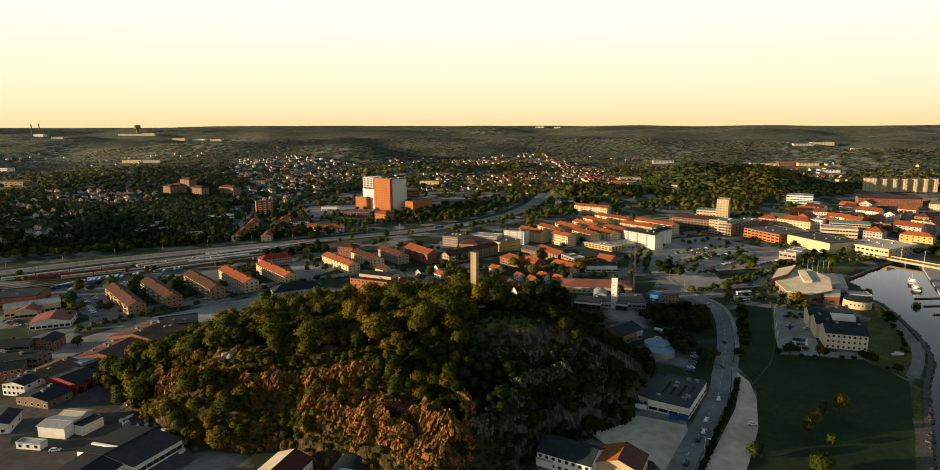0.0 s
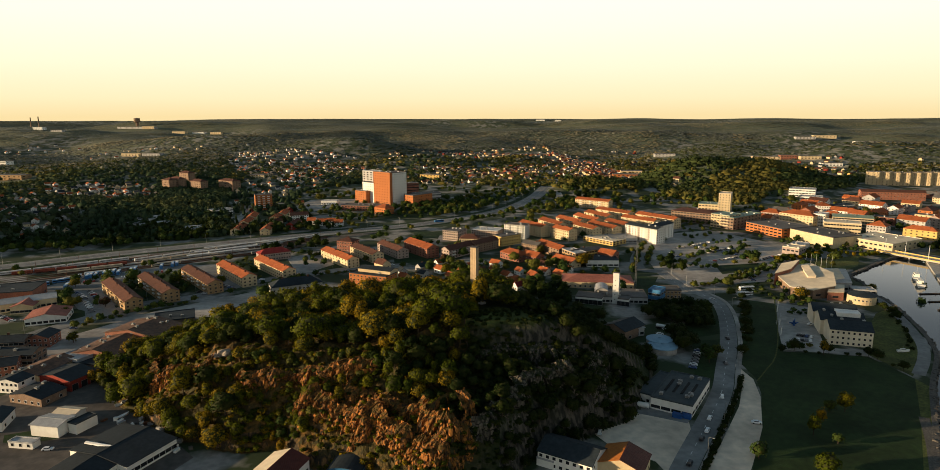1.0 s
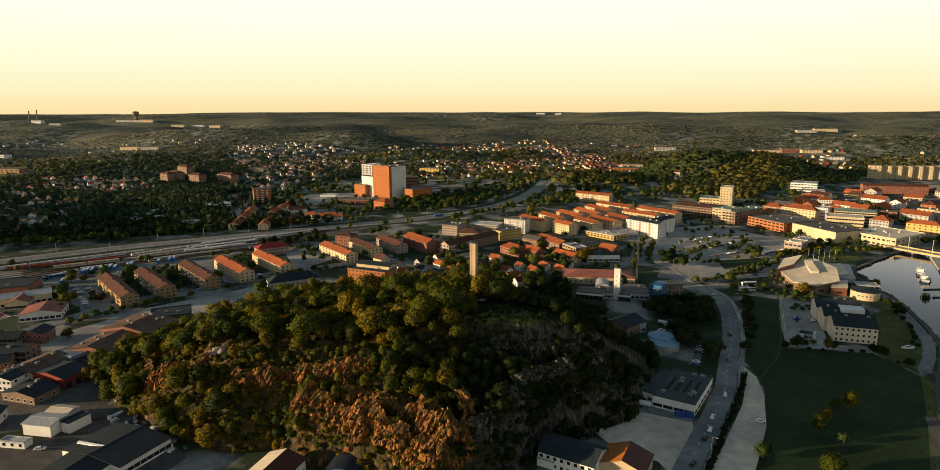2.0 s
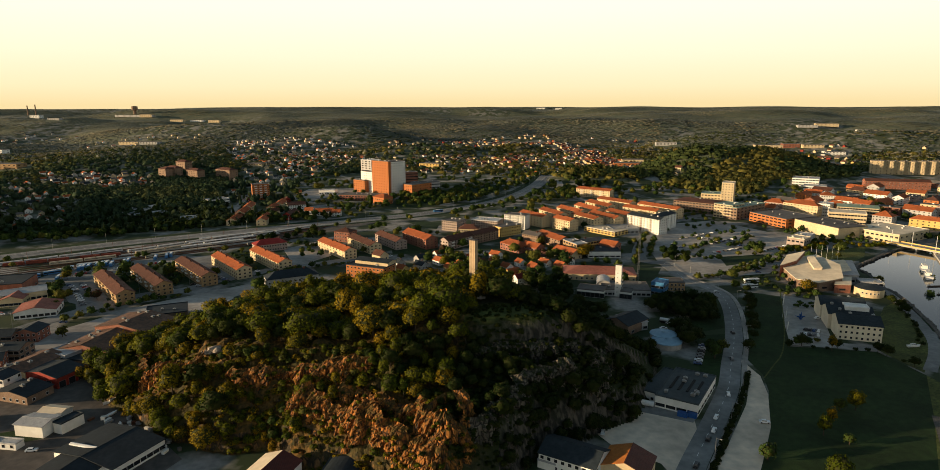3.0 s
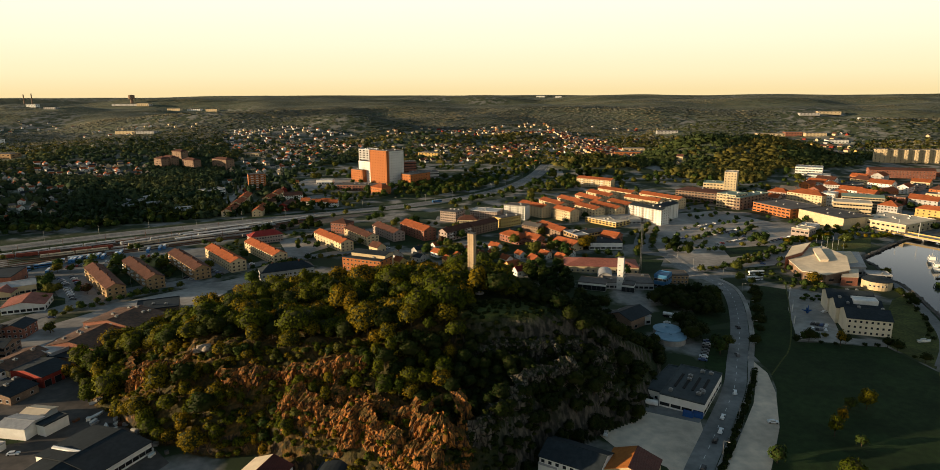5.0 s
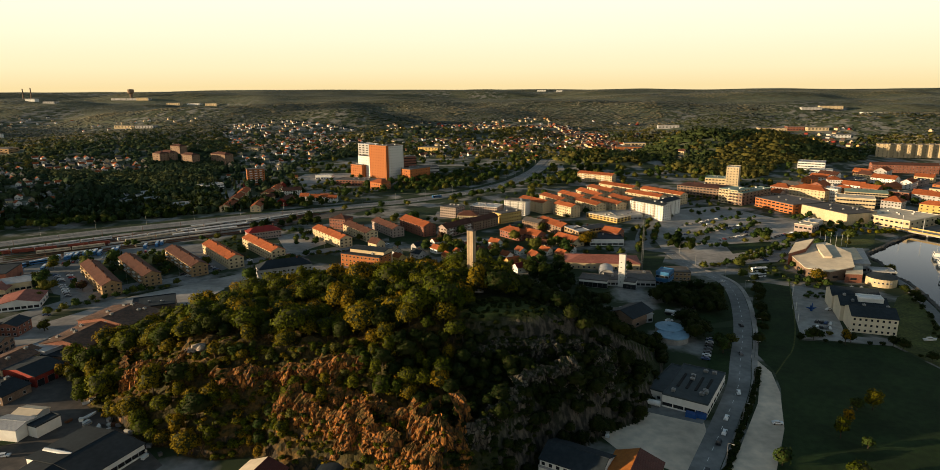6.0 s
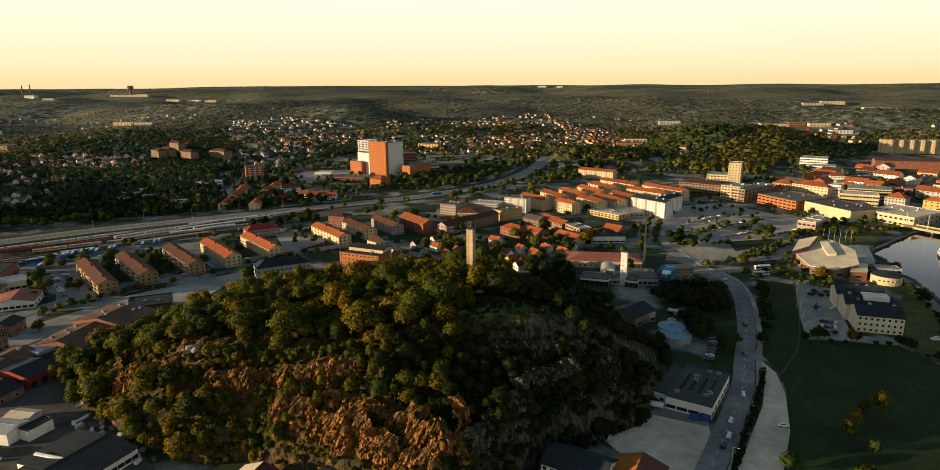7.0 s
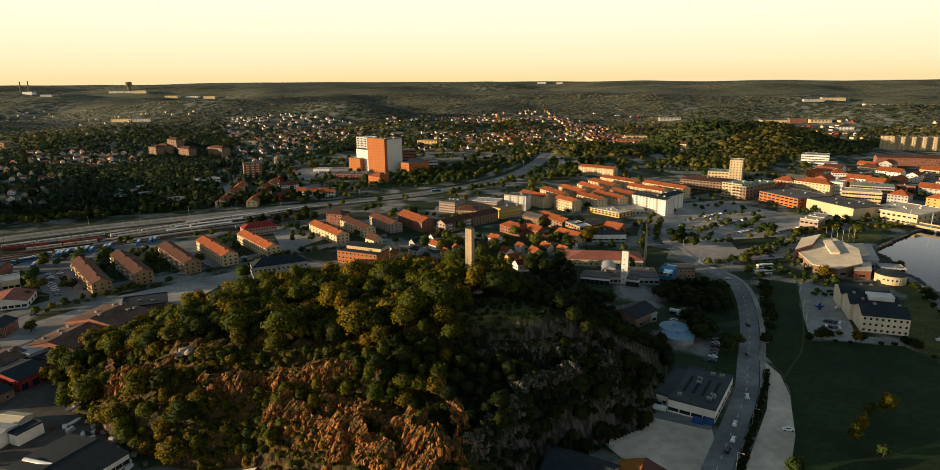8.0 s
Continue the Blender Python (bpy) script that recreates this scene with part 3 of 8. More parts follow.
# ---- woods and trees ----
BALL_V = [(0, 0, 1)] + [(math.cos(a) * c, math.sin(a) * c, s) for s, c, o in ((0.5, 0.87, 0), (-0.25, 0.97, 0.5)) for a in [(k + o) * math.pi / 3 for k in range(6)]] + [(0, 0, -0.8)]
BALL_F = [(0, 1 + k, 1 + (k + 1) % 6) for k in range(6)] + [(1 + k, 7 + k, 1 + (k + 1) % 6) for k in range(6)] + [(1 + (k + 1) % 6, 7 + k, 7 + (k + 1) % 6) for k in range(6)] + [(7 + k, 13, 7 + (k + 1) % 6) for k in range(6)]
BALL_V, BALL_F = np.array(BALL_V), np.array(BALL_F)


def rounded(me, normals):
    """Shade a crown as one soft mass: the given normals at its corners."""
    n = np.asarray(normals, float)
    n = n / (np.linalg.norm(n, axis=1)[:, None] + 1e-9)
    me.polygons.foreach_set("use_smooth", np.ones(len(me.polygons), bool))
    me.normals_split_custom_set_from_vertices(n.tolist())


def crown_arrays(seed, radius, height, leaves, leaf, lumps=11, slim=1.0):
    """Triangles of a crown: inner lumps, and leaf sprays over them with gaps and an uneven outline. Also which belong to the inside, and soft normals."""
    g = np.random.default_rng(seed)
    v, f, inner, nv, k = [], [], [], [], 0
    tall = height * 0.43
    mid = np.array([0, 0, height * 0.54])
    centres = [(mid, None)]
    for i in range(lumps):
        a, up = i * 2.4 + g.uniform(-0.5, 0.5), -0.55 + 1.5 * (i + 0.5) / lumps
        flat = math.sqrt(max(0.08, 1 - min(1.0, up * up)))
        c = mid + np.array([np.cos(a) * flat * radius * 0.60 * slim, np.sin(a) * flat * radius * 0.60 * slim, up * tall * 0.70]) * g.uniform(0.82, 1.08)
        centres.append((c, radius * g.uniform(0.30, 0.52)))
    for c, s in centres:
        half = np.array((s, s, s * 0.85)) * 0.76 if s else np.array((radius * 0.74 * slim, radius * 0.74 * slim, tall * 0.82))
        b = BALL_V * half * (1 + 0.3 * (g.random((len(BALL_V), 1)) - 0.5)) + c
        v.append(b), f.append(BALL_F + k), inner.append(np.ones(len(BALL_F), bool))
        out = (b - c) / half
        whole = (b - mid) / (radius, radius, tall)
        nv.append(0.4 * out / (np.linalg.norm(out, axis=1)[:, None] + 1e-9) + 0.95 * whole)
        k += len(b)
    per = leaves // (lumps + 2)
    for c, s in centres:
        m = per if s else 2 * per
        n = g.normal(size=(m, 3))
        n[:, 2] = np.abs(n[:, 2]) * 1.0 - 0.4
        n /= np.linalg.norm(n, axis=1)[:, None]
        reach = np.array((s, s, s * 0.85)) if s else np.array((radius * 0.88 * slim, radius * 0.88 * slim, tall * 0.95))
        p = c + n * reach * g.uniform(0.84, 1.18, (m, 1))
        n2 = n + 0.40 * g.normal(size=(m, 3))
        n2 /= np.linalg.norm(n2, axis=1)[:, None]
        t = np.cross(n2, g.normal(size=(m, 3)))
        t /= np.linalg.norm(t, axis=1)[:, None]
        b = np.cross(n2, t)
        size = leaf * g.uniform(0.6, 1.4, (m, 1))
        q = np.stack([p - t * size * 0.9 - b * size * 0.5, p + t * size * 0.9 - b * size * 0.5, p + b * size + n2 * size * 0.3], 1)
        v.append(q.reshape(-1, 3))
        soft = 0.40 * n + 0.95 * (p - mid) / (radius, radius, tall) + 0.26 * g.normal(size=(m, 3))
        nv.append(np.repeat(soft, 3, axis=0))
        f.append(k + np.arange(3 * m).reshape(-1, 3))
        inner.append(np.zeros(m, bool))
        k += 3 * m
    return np.vstack(v), np.vstack(f), np.concatenate(inner), np.vstack(nv)


def trunk_mesh(radius, height, seed, material):
    g = random.Random(seed)
    s = Shape()
    s.tube(0, 0, -1.5, height * 0.45, 0.24, 0.16, 7)
    s.tube(0, 0, height * 0.45, height * 0.8, 0.16, 0.05, 6)
    for i in range(5):
        a, h0 = i * 1.26 + g.uniform(-0.4, 0.4), height * g.uniform(0.28, 0.5)
        x, y, z = math.cos(a) * radius * 0.6, math.sin(a) * radius * 0.6, height * g.uniform(0.55, 0.75)
        w = 0.07
        s.add([(-w, -w, h0), (w, -w, h0), (0, w, h0), (x - w / 3, y, z), (x + w / 3, y, z), (x, y + w / 3, z + 0.1)], [(0, 1, 4, 3), (1, 2, 5, 4), (2, 0, 3, 5), (3, 4, 5)])
    return s.mesh("trunk", material)


def tree_proto(seed, radius, height, leaves, leaf, leafm, lumps=11, slim=1.0):
    v, f, inner, nv = crown_arrays(seed, radius, height, leaves, leaf, lumps, slim)
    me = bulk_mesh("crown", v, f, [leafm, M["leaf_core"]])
    # inner lumps get the darker core colour, as shade between the sprays
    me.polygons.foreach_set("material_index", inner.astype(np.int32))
    rounded(me, nv)
    return trunk_mesh(radius, height, seed, M["bark"]), me, (v, f, inner, nv)


KINDS = {
    "oak": [tree_proto(10 + k, 4.2 + 0.6 * (k % 3), 8.4 + 0.9 * (k % 4), 820, 0.42, M["leaf"], 10) for k in range(6)],
    "dark": [tree_proto(30 + k, 3.9 + 0.5 * (k % 3), 8.4 + (k % 3), 560, 0.45, M["leaf_dark"], 8) for k in range(4)],
    "slim": [tree_proto(50 + k, 3.0, 10.0 + (k % 3), 640, 0.38, M["leaf"], 8, 0.85) for k in range(3)],
    "street": [tree_proto(70 + k, 2.6, 5.6, 220, 0.43, M["leaf_town"], 5) for k in range(3)],
    "shrub": [tree_proto(90 + k, 2.1, 2.9, 170, 0.36, M["leaf"], 4) for k in range(4)],
    "bush": [tree_proto(130 + k, 2.1, 2.9, 150, 0.38, M["leaf_dark"], 4) for k in range(3)],
    "russet": [tree_proto(150 + k, 2.1, 2.4, 160, 0.36, M["leaf_russet"], 4) for k in range(3)],
    "copper": [tree_proto(110, 4.2, 8.5, 420, 0.5, M["leaf_copper"], 9)],
}
# lighter crowns for trees standing far off
FAR_KINDS = {
    "oak": [crown_arrays(210 + k, 4.4, 9.0, 190, 0.75, 6) for k in range(4)],
    "dark": [crown_arrays(230 + k, 4.2, 9.0, 130, 0.85, 5) for k in range(3)],
    "slim": [crown_arrays(250 + k, 3.0, 10.5, 120, 0.75, 5, 0.85) for k in range(2)],
    "street": [crown_arrays(270 + k, 2.6, 5.6, 60, 0.70, 3) for k in range(3)],
    "shrub": [crown_arrays(290 + k, 2.1, 2.9, 40, 0.60, 2) for k in range(2)],
}


def tree(kind, x, y, size, turn, label, group):
    trunk, crown, _ = KINDS[kind][int(turn * 7) % len(KINDS[kind])]
    name = "shrub" if kind in ("shrub", "bush", "russet") else "tree"
    e = tagged(new(name), label, name, group)
    e.matrix_basis = pose(x, y, gz(x, y) - 0.2, 0, 0, turn) @ Matrix.Scale(size, 4)
    put("trunk", trunk, e)
    put("crown", crown, e)
    return e


def grove(name, places, label, leafm=None):
    """Many trees joined: rows of kind, x, y, size, turn."""
    vs, fs, ins, tint, ns, k = [], [], [], [], [], 0
    g = np.random.default_rng(len(places))
    for kind, x, y, size, turn, *level in places:
        if math.hypot(x, y) > 425 and kind in FAR_KINDS:
            v, f, inner, nv = FAR_KINDS[kind][int(turn * 7) % len(FAR_KINDS[kind])]
            inner = np.zeros_like(inner)
        else:
            v, f, inner, nv = KINDS[kind][int(turn * 7) % len(KINDS[kind])][2]
        a = radians(turn)
        c, s = math.cos(a), math.sin(a)
        w, q = (np.stack([u[:, 0] * c - u[:, 1] * s, u[:, 0] * s + u[:, 1] * c, u[:, 2]], -1) for u in (v, nv))
        vs.append(w * size + (x, y, level[0] if level else gz(x, y) - 0.2)), fs.append(f + k), ins.append(inner), ns.append(q)
        tint.append(np.full(len(v), g.random()))
        k += len(v)
    if not vs:
        return
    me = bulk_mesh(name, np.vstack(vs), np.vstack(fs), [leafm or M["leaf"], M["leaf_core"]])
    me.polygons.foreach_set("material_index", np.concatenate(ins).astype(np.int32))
    me.attributes.new("tint", "FLOAT", "POINT").data.foreach_set("value", np.concatenate(tint).astype(np.float32))
    rounded(me, np.vstack(ns))
    tagged(put(name, me), label, "woodland", kind="stuff")


CAP_V = np.array([(0, 0, 1.0)] + [(math.cos(k * 1.2566), math.sin(k * 1.2566), -0.15) for k in range(5)])
CAP_F = np.array([(0, 1 + k, 1 + (k + 1) % 5) for k in range(5)])


GARDENS = []  # cells of open garden round the villas


def wood_places(g, d0, d1, step, ring):
    xs, ys, ss = [], [], []
    d = d0
    while d < d1:
        n = int(1.36 / step)
        a = np.linspace(-0.68, 0.68, n) + g.uniform(-0.7, 0.7, n) * step
        q = d * (1 + g.uniform(-0.7, 0.7, n) * (ring - 1))
        xs.append(q * np.sin(a)), ys.append(q * np.cos(a)), ss.append(q)
        d *= ring
    x, y, d = np.concatenate(xs), np.concatenate(ys), np.concatenate(ss)
    z = ground_z(x, y)
    keep = (g.random(len(x)) < wood_cover(x, y)) & (z > -1)
    keep &= ~np.isin(np.floor(x / 5).astype(np.int64) * 100000 + np.floor(y / 5).astype(np.int64), GARDENS)
    return x[keep], y[keep], d[keep], z[keep]


def land_normal(x, y):
    """Which way the land faces, drawn over forty metres."""
    a, b = ground_z(x + 20, y) - ground_z(x - 20, y), ground_z(x, y + 20) - ground_z(x, y - 20)
    n = np.stack([-a / 40, -b / 40, np.ones(len(x))], -1)
    return n / np.linalg.norm(n, axis=1)[:, None]


def wood_mesh(v, f, slot, tint, soft, label):
    me = bulk_mesh("woodland", v, f, [M["leaf_far_haze"], M["leaf_slope_shade"], M["leaf_wood"], M["leaf_dark"]])
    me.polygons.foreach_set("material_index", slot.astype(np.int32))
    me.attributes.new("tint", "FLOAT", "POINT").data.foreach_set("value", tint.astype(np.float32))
    rounded(me, soft)
    tagged(put("woodland", me), label, "woodland", kind="stuff")


DOME_F = BALL_F[:18]


def wood_tier(g, d0, d1, step, ring, wide, tall, sprays, faces, lift, label):
    """Tree tops between two distances: lumpy domes with leaf sprays round them."""
    x, y, d, z = wood_places(g, d0, d1, step, ring)
    n = len(x)
    wide = wide(d) * g.choice((0.6, 0.8, 1.0, 1.25, 1.6), n) * g.uniform(0.8, 1.2, n)
    tall = tall(d) * g.uniform(0.6, 1.45, n)
    b = BALL_V[None] * (1 + 1.1 * (g.random((n, len(BALL_V), 1)) - 0.5))
    centre = np.stack([x, y, z + tall * 0.42], -1)
    size = np.stack([wide, wide, tall * 0.75], -1)
    v = (b * size[:, None] + centre[:, None]).reshape(-1, 3)
    face = land_normal(x, y) * lift
    soft = [(b + face[:, None] + 0.3 * g.normal(size=b.shape)).reshape(-1, 3)]
    f = (faces[None] + (np.arange(n) * len(BALL_V))[:, None, None]).reshape(-1, 3)
    # the rise with x puts sunlight on the right-hand ridges into the tint
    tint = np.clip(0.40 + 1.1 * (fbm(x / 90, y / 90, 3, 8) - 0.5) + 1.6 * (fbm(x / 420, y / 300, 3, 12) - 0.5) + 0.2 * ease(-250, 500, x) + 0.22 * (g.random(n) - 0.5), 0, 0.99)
    # trees to the left take darker leaves, painting that slope's shade
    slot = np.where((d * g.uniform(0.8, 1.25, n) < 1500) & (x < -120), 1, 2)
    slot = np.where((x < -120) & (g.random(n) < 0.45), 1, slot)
    # farther trees turn to the hazed leaf colour
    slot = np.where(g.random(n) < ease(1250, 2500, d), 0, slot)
    # the nearest of them go darker still
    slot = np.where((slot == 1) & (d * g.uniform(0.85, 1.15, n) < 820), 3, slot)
    own = np.repeat(np.arange(n), sprays)
    m = len(own)
    way = g.normal(size=(m, 3))
    way[:, 2] = np.abs(way[:, 2])
    way /= np.linalg.norm(way, axis=1)[:, None]
    at = centre[own] + way * size[own] * g.uniform(0.8, 1.25, (m, 1))
    tri = at[:, None] + g.normal(size=(m, 3, 3)) * (wide[own] * 0.28)[:, None, None]
    soft.append(np.repeat(way + face[own] + 0.4 * g.normal(size=(m, 3)), 3, axis=0))
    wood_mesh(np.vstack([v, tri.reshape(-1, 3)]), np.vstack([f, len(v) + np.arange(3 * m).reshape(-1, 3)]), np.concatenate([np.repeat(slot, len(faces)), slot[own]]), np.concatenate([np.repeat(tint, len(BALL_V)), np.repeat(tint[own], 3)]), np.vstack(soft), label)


def far_woods():
    """The woods out to the horizon, crowns growing simpler and leaf colours hazier with distance."""
    g = np.random.default_rng(4)
    wood_tier(g, 440.0, 1100.0, 0.0062, 1.0120, lambda d: np.maximum(2.6, 0.0042 * d), lambda d: 4.0 + 0.0022 * d, 21, BALL_F, 0.4, "dense mixed wood on the slope beyond the motorway")
    wood_tier(g, 1100.0, 1800.0, 0.0036, 1.0078, lambda d: 2.6 + 0.0014 * d, lambda d: 3.4 + 0.0006 * d, 11, DOME_F, 1.1, "mixed wood round the villas and on the knolls")
    wood_tier(g, 1800.0, 2700.0, 0.0024, 1.0075, lambda d: 1.9 + 0.0010 * d, lambda d: 0.8 + 0.0004 * d, 4, DOME_F, 2.4, "mixed wood on the ridges beyond the town")
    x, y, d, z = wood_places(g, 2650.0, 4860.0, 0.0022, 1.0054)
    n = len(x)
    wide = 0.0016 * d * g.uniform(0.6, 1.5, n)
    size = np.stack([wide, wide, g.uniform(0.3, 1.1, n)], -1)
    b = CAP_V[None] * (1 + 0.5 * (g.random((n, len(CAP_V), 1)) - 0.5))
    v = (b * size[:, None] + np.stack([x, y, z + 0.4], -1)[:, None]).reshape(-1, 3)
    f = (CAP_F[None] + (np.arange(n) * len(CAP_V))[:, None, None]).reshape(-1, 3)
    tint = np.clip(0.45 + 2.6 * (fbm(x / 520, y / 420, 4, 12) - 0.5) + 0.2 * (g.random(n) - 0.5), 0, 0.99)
    # every far cap takes the haze-tinted leaves
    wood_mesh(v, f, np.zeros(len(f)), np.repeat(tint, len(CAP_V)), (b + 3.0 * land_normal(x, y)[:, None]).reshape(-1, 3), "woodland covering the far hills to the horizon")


def scatter(poly, n, seed, gap=5.0):
    """Random places in a polygon, at least gap apart."""
    g = random.Random(seed)
    x0, x1 = min(p[0] for p in poly), max(p[0] for p in poly)
    y0, y1 = min(p[1] for p in poly), max(p[1] for p in poly)
    o = []
    for _ in range(n * 12):
        x, y = g.uniform(x0, x1), g.uniform(y0, y1)
        if len(o) < n and inside(poly, [x], [y])[0] and all((x - a) ** 2 + (y - b) ** 2 > gap * gap for a, b in o):
            o.append((x, y))
    return o


# ---- buildings ----
TAKEN = []
FOOTPRINTS = []


def window_parts(w, h):
    """One window in a single piece: a frame standing proud, its reveal and the pane within."""
    a, b, d = w / 2 + 0.07, w / 2, 0.07
    o = [(-a, -0.09), (a, -0.09), (a, h + 0.09), (-a, h + 0.09)]
    i = [(-b, 0.0), (b, 0.0), (b, h), (-b, h)]
    v = [(x, 0.08, z) for x, z in o] + [(x, -d, z) for x, z in o] + [(x, -d, z) for x, z in i] + [(x, -0.02, z) for x, z in i]
    f, s = [], []
    for k in range(4):
        n = (k + 1) % 4
        for m in (0, 4, 8):
            f.append((m + k, m + n, m + 4 + n, m + 4 + k))
            s.append(0)
    return v, f + [(12, 13, 14, 15)], s + [1]


def flat_window(w, h):
    """A window of a far house: its frame and pane, standing a little proud of the wall."""
    a, b = w / 2 + 0.05, w / 2
    v = [(x, -0.06, z) for x, z in ((-a, -0.05), (a, -0.05), (a, h + 0.05), (-a, h + 0.05))] + [(x, -0.03, z) for x, z in ((-b, 0), (b, 0), (b, h), (-b, h))]
    return v, [(k, (k + 1) % 4, 4 + (k + 1) % 4, 4 + k) for k in range(4)] + [(4, 5, 6, 7)], [0, 0, 0, 0, 1]


def window_mesh(w, h, material):
    v, f, s = window_parts(w, h)
    return mesh("window", v, f, [material, M["glass"]], False, s)


WINDOW_SIZE = {"small": (0.95, 1.05, "felt_grey"), "house": (1.3, 1.3, "paint_white"), "flat": (1.4, 1.2, "cream"), "wide": (2.6, 1.5, "grey"), "strip": (4.0, 1.3, "felt_grey"), "gate": (3.2, 3.2, "steel")}


def balcony_mesh(w, d, front):
    s = Shape()
    s.box(-w / 2, -d, 0, w / 2, 0.05, 0.16, 0)
    s.box(-w / 2, -d, 0.16, w / 2, -d + 0.07, 1.1, 1)
    s.box(-w / 2, -d, 0.16, -w / 2 + 0.07, 0, 1.1, 1)
    s.box(w / 2 - 0.07, -d, 0.16, w / 2, 0, 1.1, 1)
    return s.mesh("balcony", [M["concrete"], front])


WINDOWS = {k: window_mesh(w, h, M[m]) for k, (w, h, m) in WINDOW_SIZE.items()}
BALCONIES = {"white": balcony_mesh(3.4, 1.3, M["white"]), "brown": balcony_mesh(3.4, 1.3, M["brown_brick"]), "cream": balcony_mesh(3.2, 1.2, M["cream"])}
CHIMNEY = Shape().box(-0.5, -0.4, 0, 0.5, 0.4, 1.7).box(-0.6, -0.5, 1.7, 0.6, 0.5, 1.9).mesh("chimney", M["tile_brown"])
VENT = Shape().box(-0.9, -0.7, 0, 0.9, 0.7, 1.0).box(-1.0, -0.8, 1.0, 1.0, 0.8, 1.1).tube(0.0, 0.0, 1.1, 1.5, 0.35, n=8).mesh("roof_vent", M["steel"])


def roof_mesh(kind, l, w, h, rise, material, over=0.45):
    """Roof over a body of l by w whose walls end at h. The ridge runs along x."""
    s, t = Shape(), 0.22
    a, b = l / 2 + over, w / 2 + over
    drop = rise * over / (w / 2)
    if kind == "gable":
        for sgn in (1, -1):
            v = [(-a, sgn * b, h - drop), (a, sgn * b, h - drop), (a, 0, h + rise), (-a, 0, h + rise)]
            s.add(v + [(x, y, z + t) for x, y, z in v], [(0, 1, 2, 3), (4, 5, 6, 7), (0, 1, 5, 4), (1, 2, 6, 5), (2, 3, 7, 6), (3, 0, 4, 7)])
        s.box(-a, -0.14, h + rise + t - 0.08, a, 0.14, h + rise + t + 0.1)
    elif kind == "hip":
        r = max(a - b, 0.3)
        e = [(-a, -b, h - drop), (a, -b, h - drop), (a, b, h - drop), (-a, b, h - drop)]
        v = e + [(x, y, z + t) for x, y, z in e] + [(-r, 0, h + rise + t), (r, 0, h + rise + t)]
        s.add(v, [(3, 2, 1, 0), (0, 1, 5, 4), (1, 2, 6, 5), (2, 3, 7, 6), (3, 0, 4, 7), (4, 5, 9, 8), (5, 6, 9), (6, 7, 8, 9), (7, 4, 8)])
        s.box(-r, -0.14, h + rise + t - 0.1, r, 0.14, h + rise + t + 0.08)
    elif kind == "arch":
        n = 12
        arc = [(-math.cos(math.pi * k / n), math.sin(math.pi * k / n)) for k in range(n + 1)]
        out_p = [(c * (w / 2 + t), h + q * (rise + t)) for c, q in arc]
        in_p = [(c * w / 2, h + q * rise) for c, q in arc]
        s.prism(out_p + in_p[::-1], -a, a)
    elif kind == "shed":
        v = [(-a, -b, h), (a, -b, h), (a, b, h + rise), (-a, b, h + rise)]
        s.add(v + [(x, y, z + t) for x, y, z in v], [(0, 1, 2, 3), (4, 5, 6, 7), (0, 1, 5, 4), (1, 2, 6, 5), (2, 3, 7, 6), (3, 0, 4, 7)])
    else:
        a, b = l / 2, w / 2
        s.box(-a + 0.25, -b + 0.25, h, a - 0.25, b - 0.25, h + 0.15)
        for x0, y0, x1, y1 in ((-a - 0.12, -b - 0.12, a + 0.12, -b + 0.25), (-a - 0.12, b - 0.25, a + 0.12, b + 0.12), (-a - 0.12, -b + 0.25, -a + 0.25, b - 0.25), (a - 0.25, -b + 0.25, a + 0.12, b - 0.25)):
            s.box(x0, y0, h - 0.12, x1, y1, h + 0.55)
    return s.mesh("roof", material)


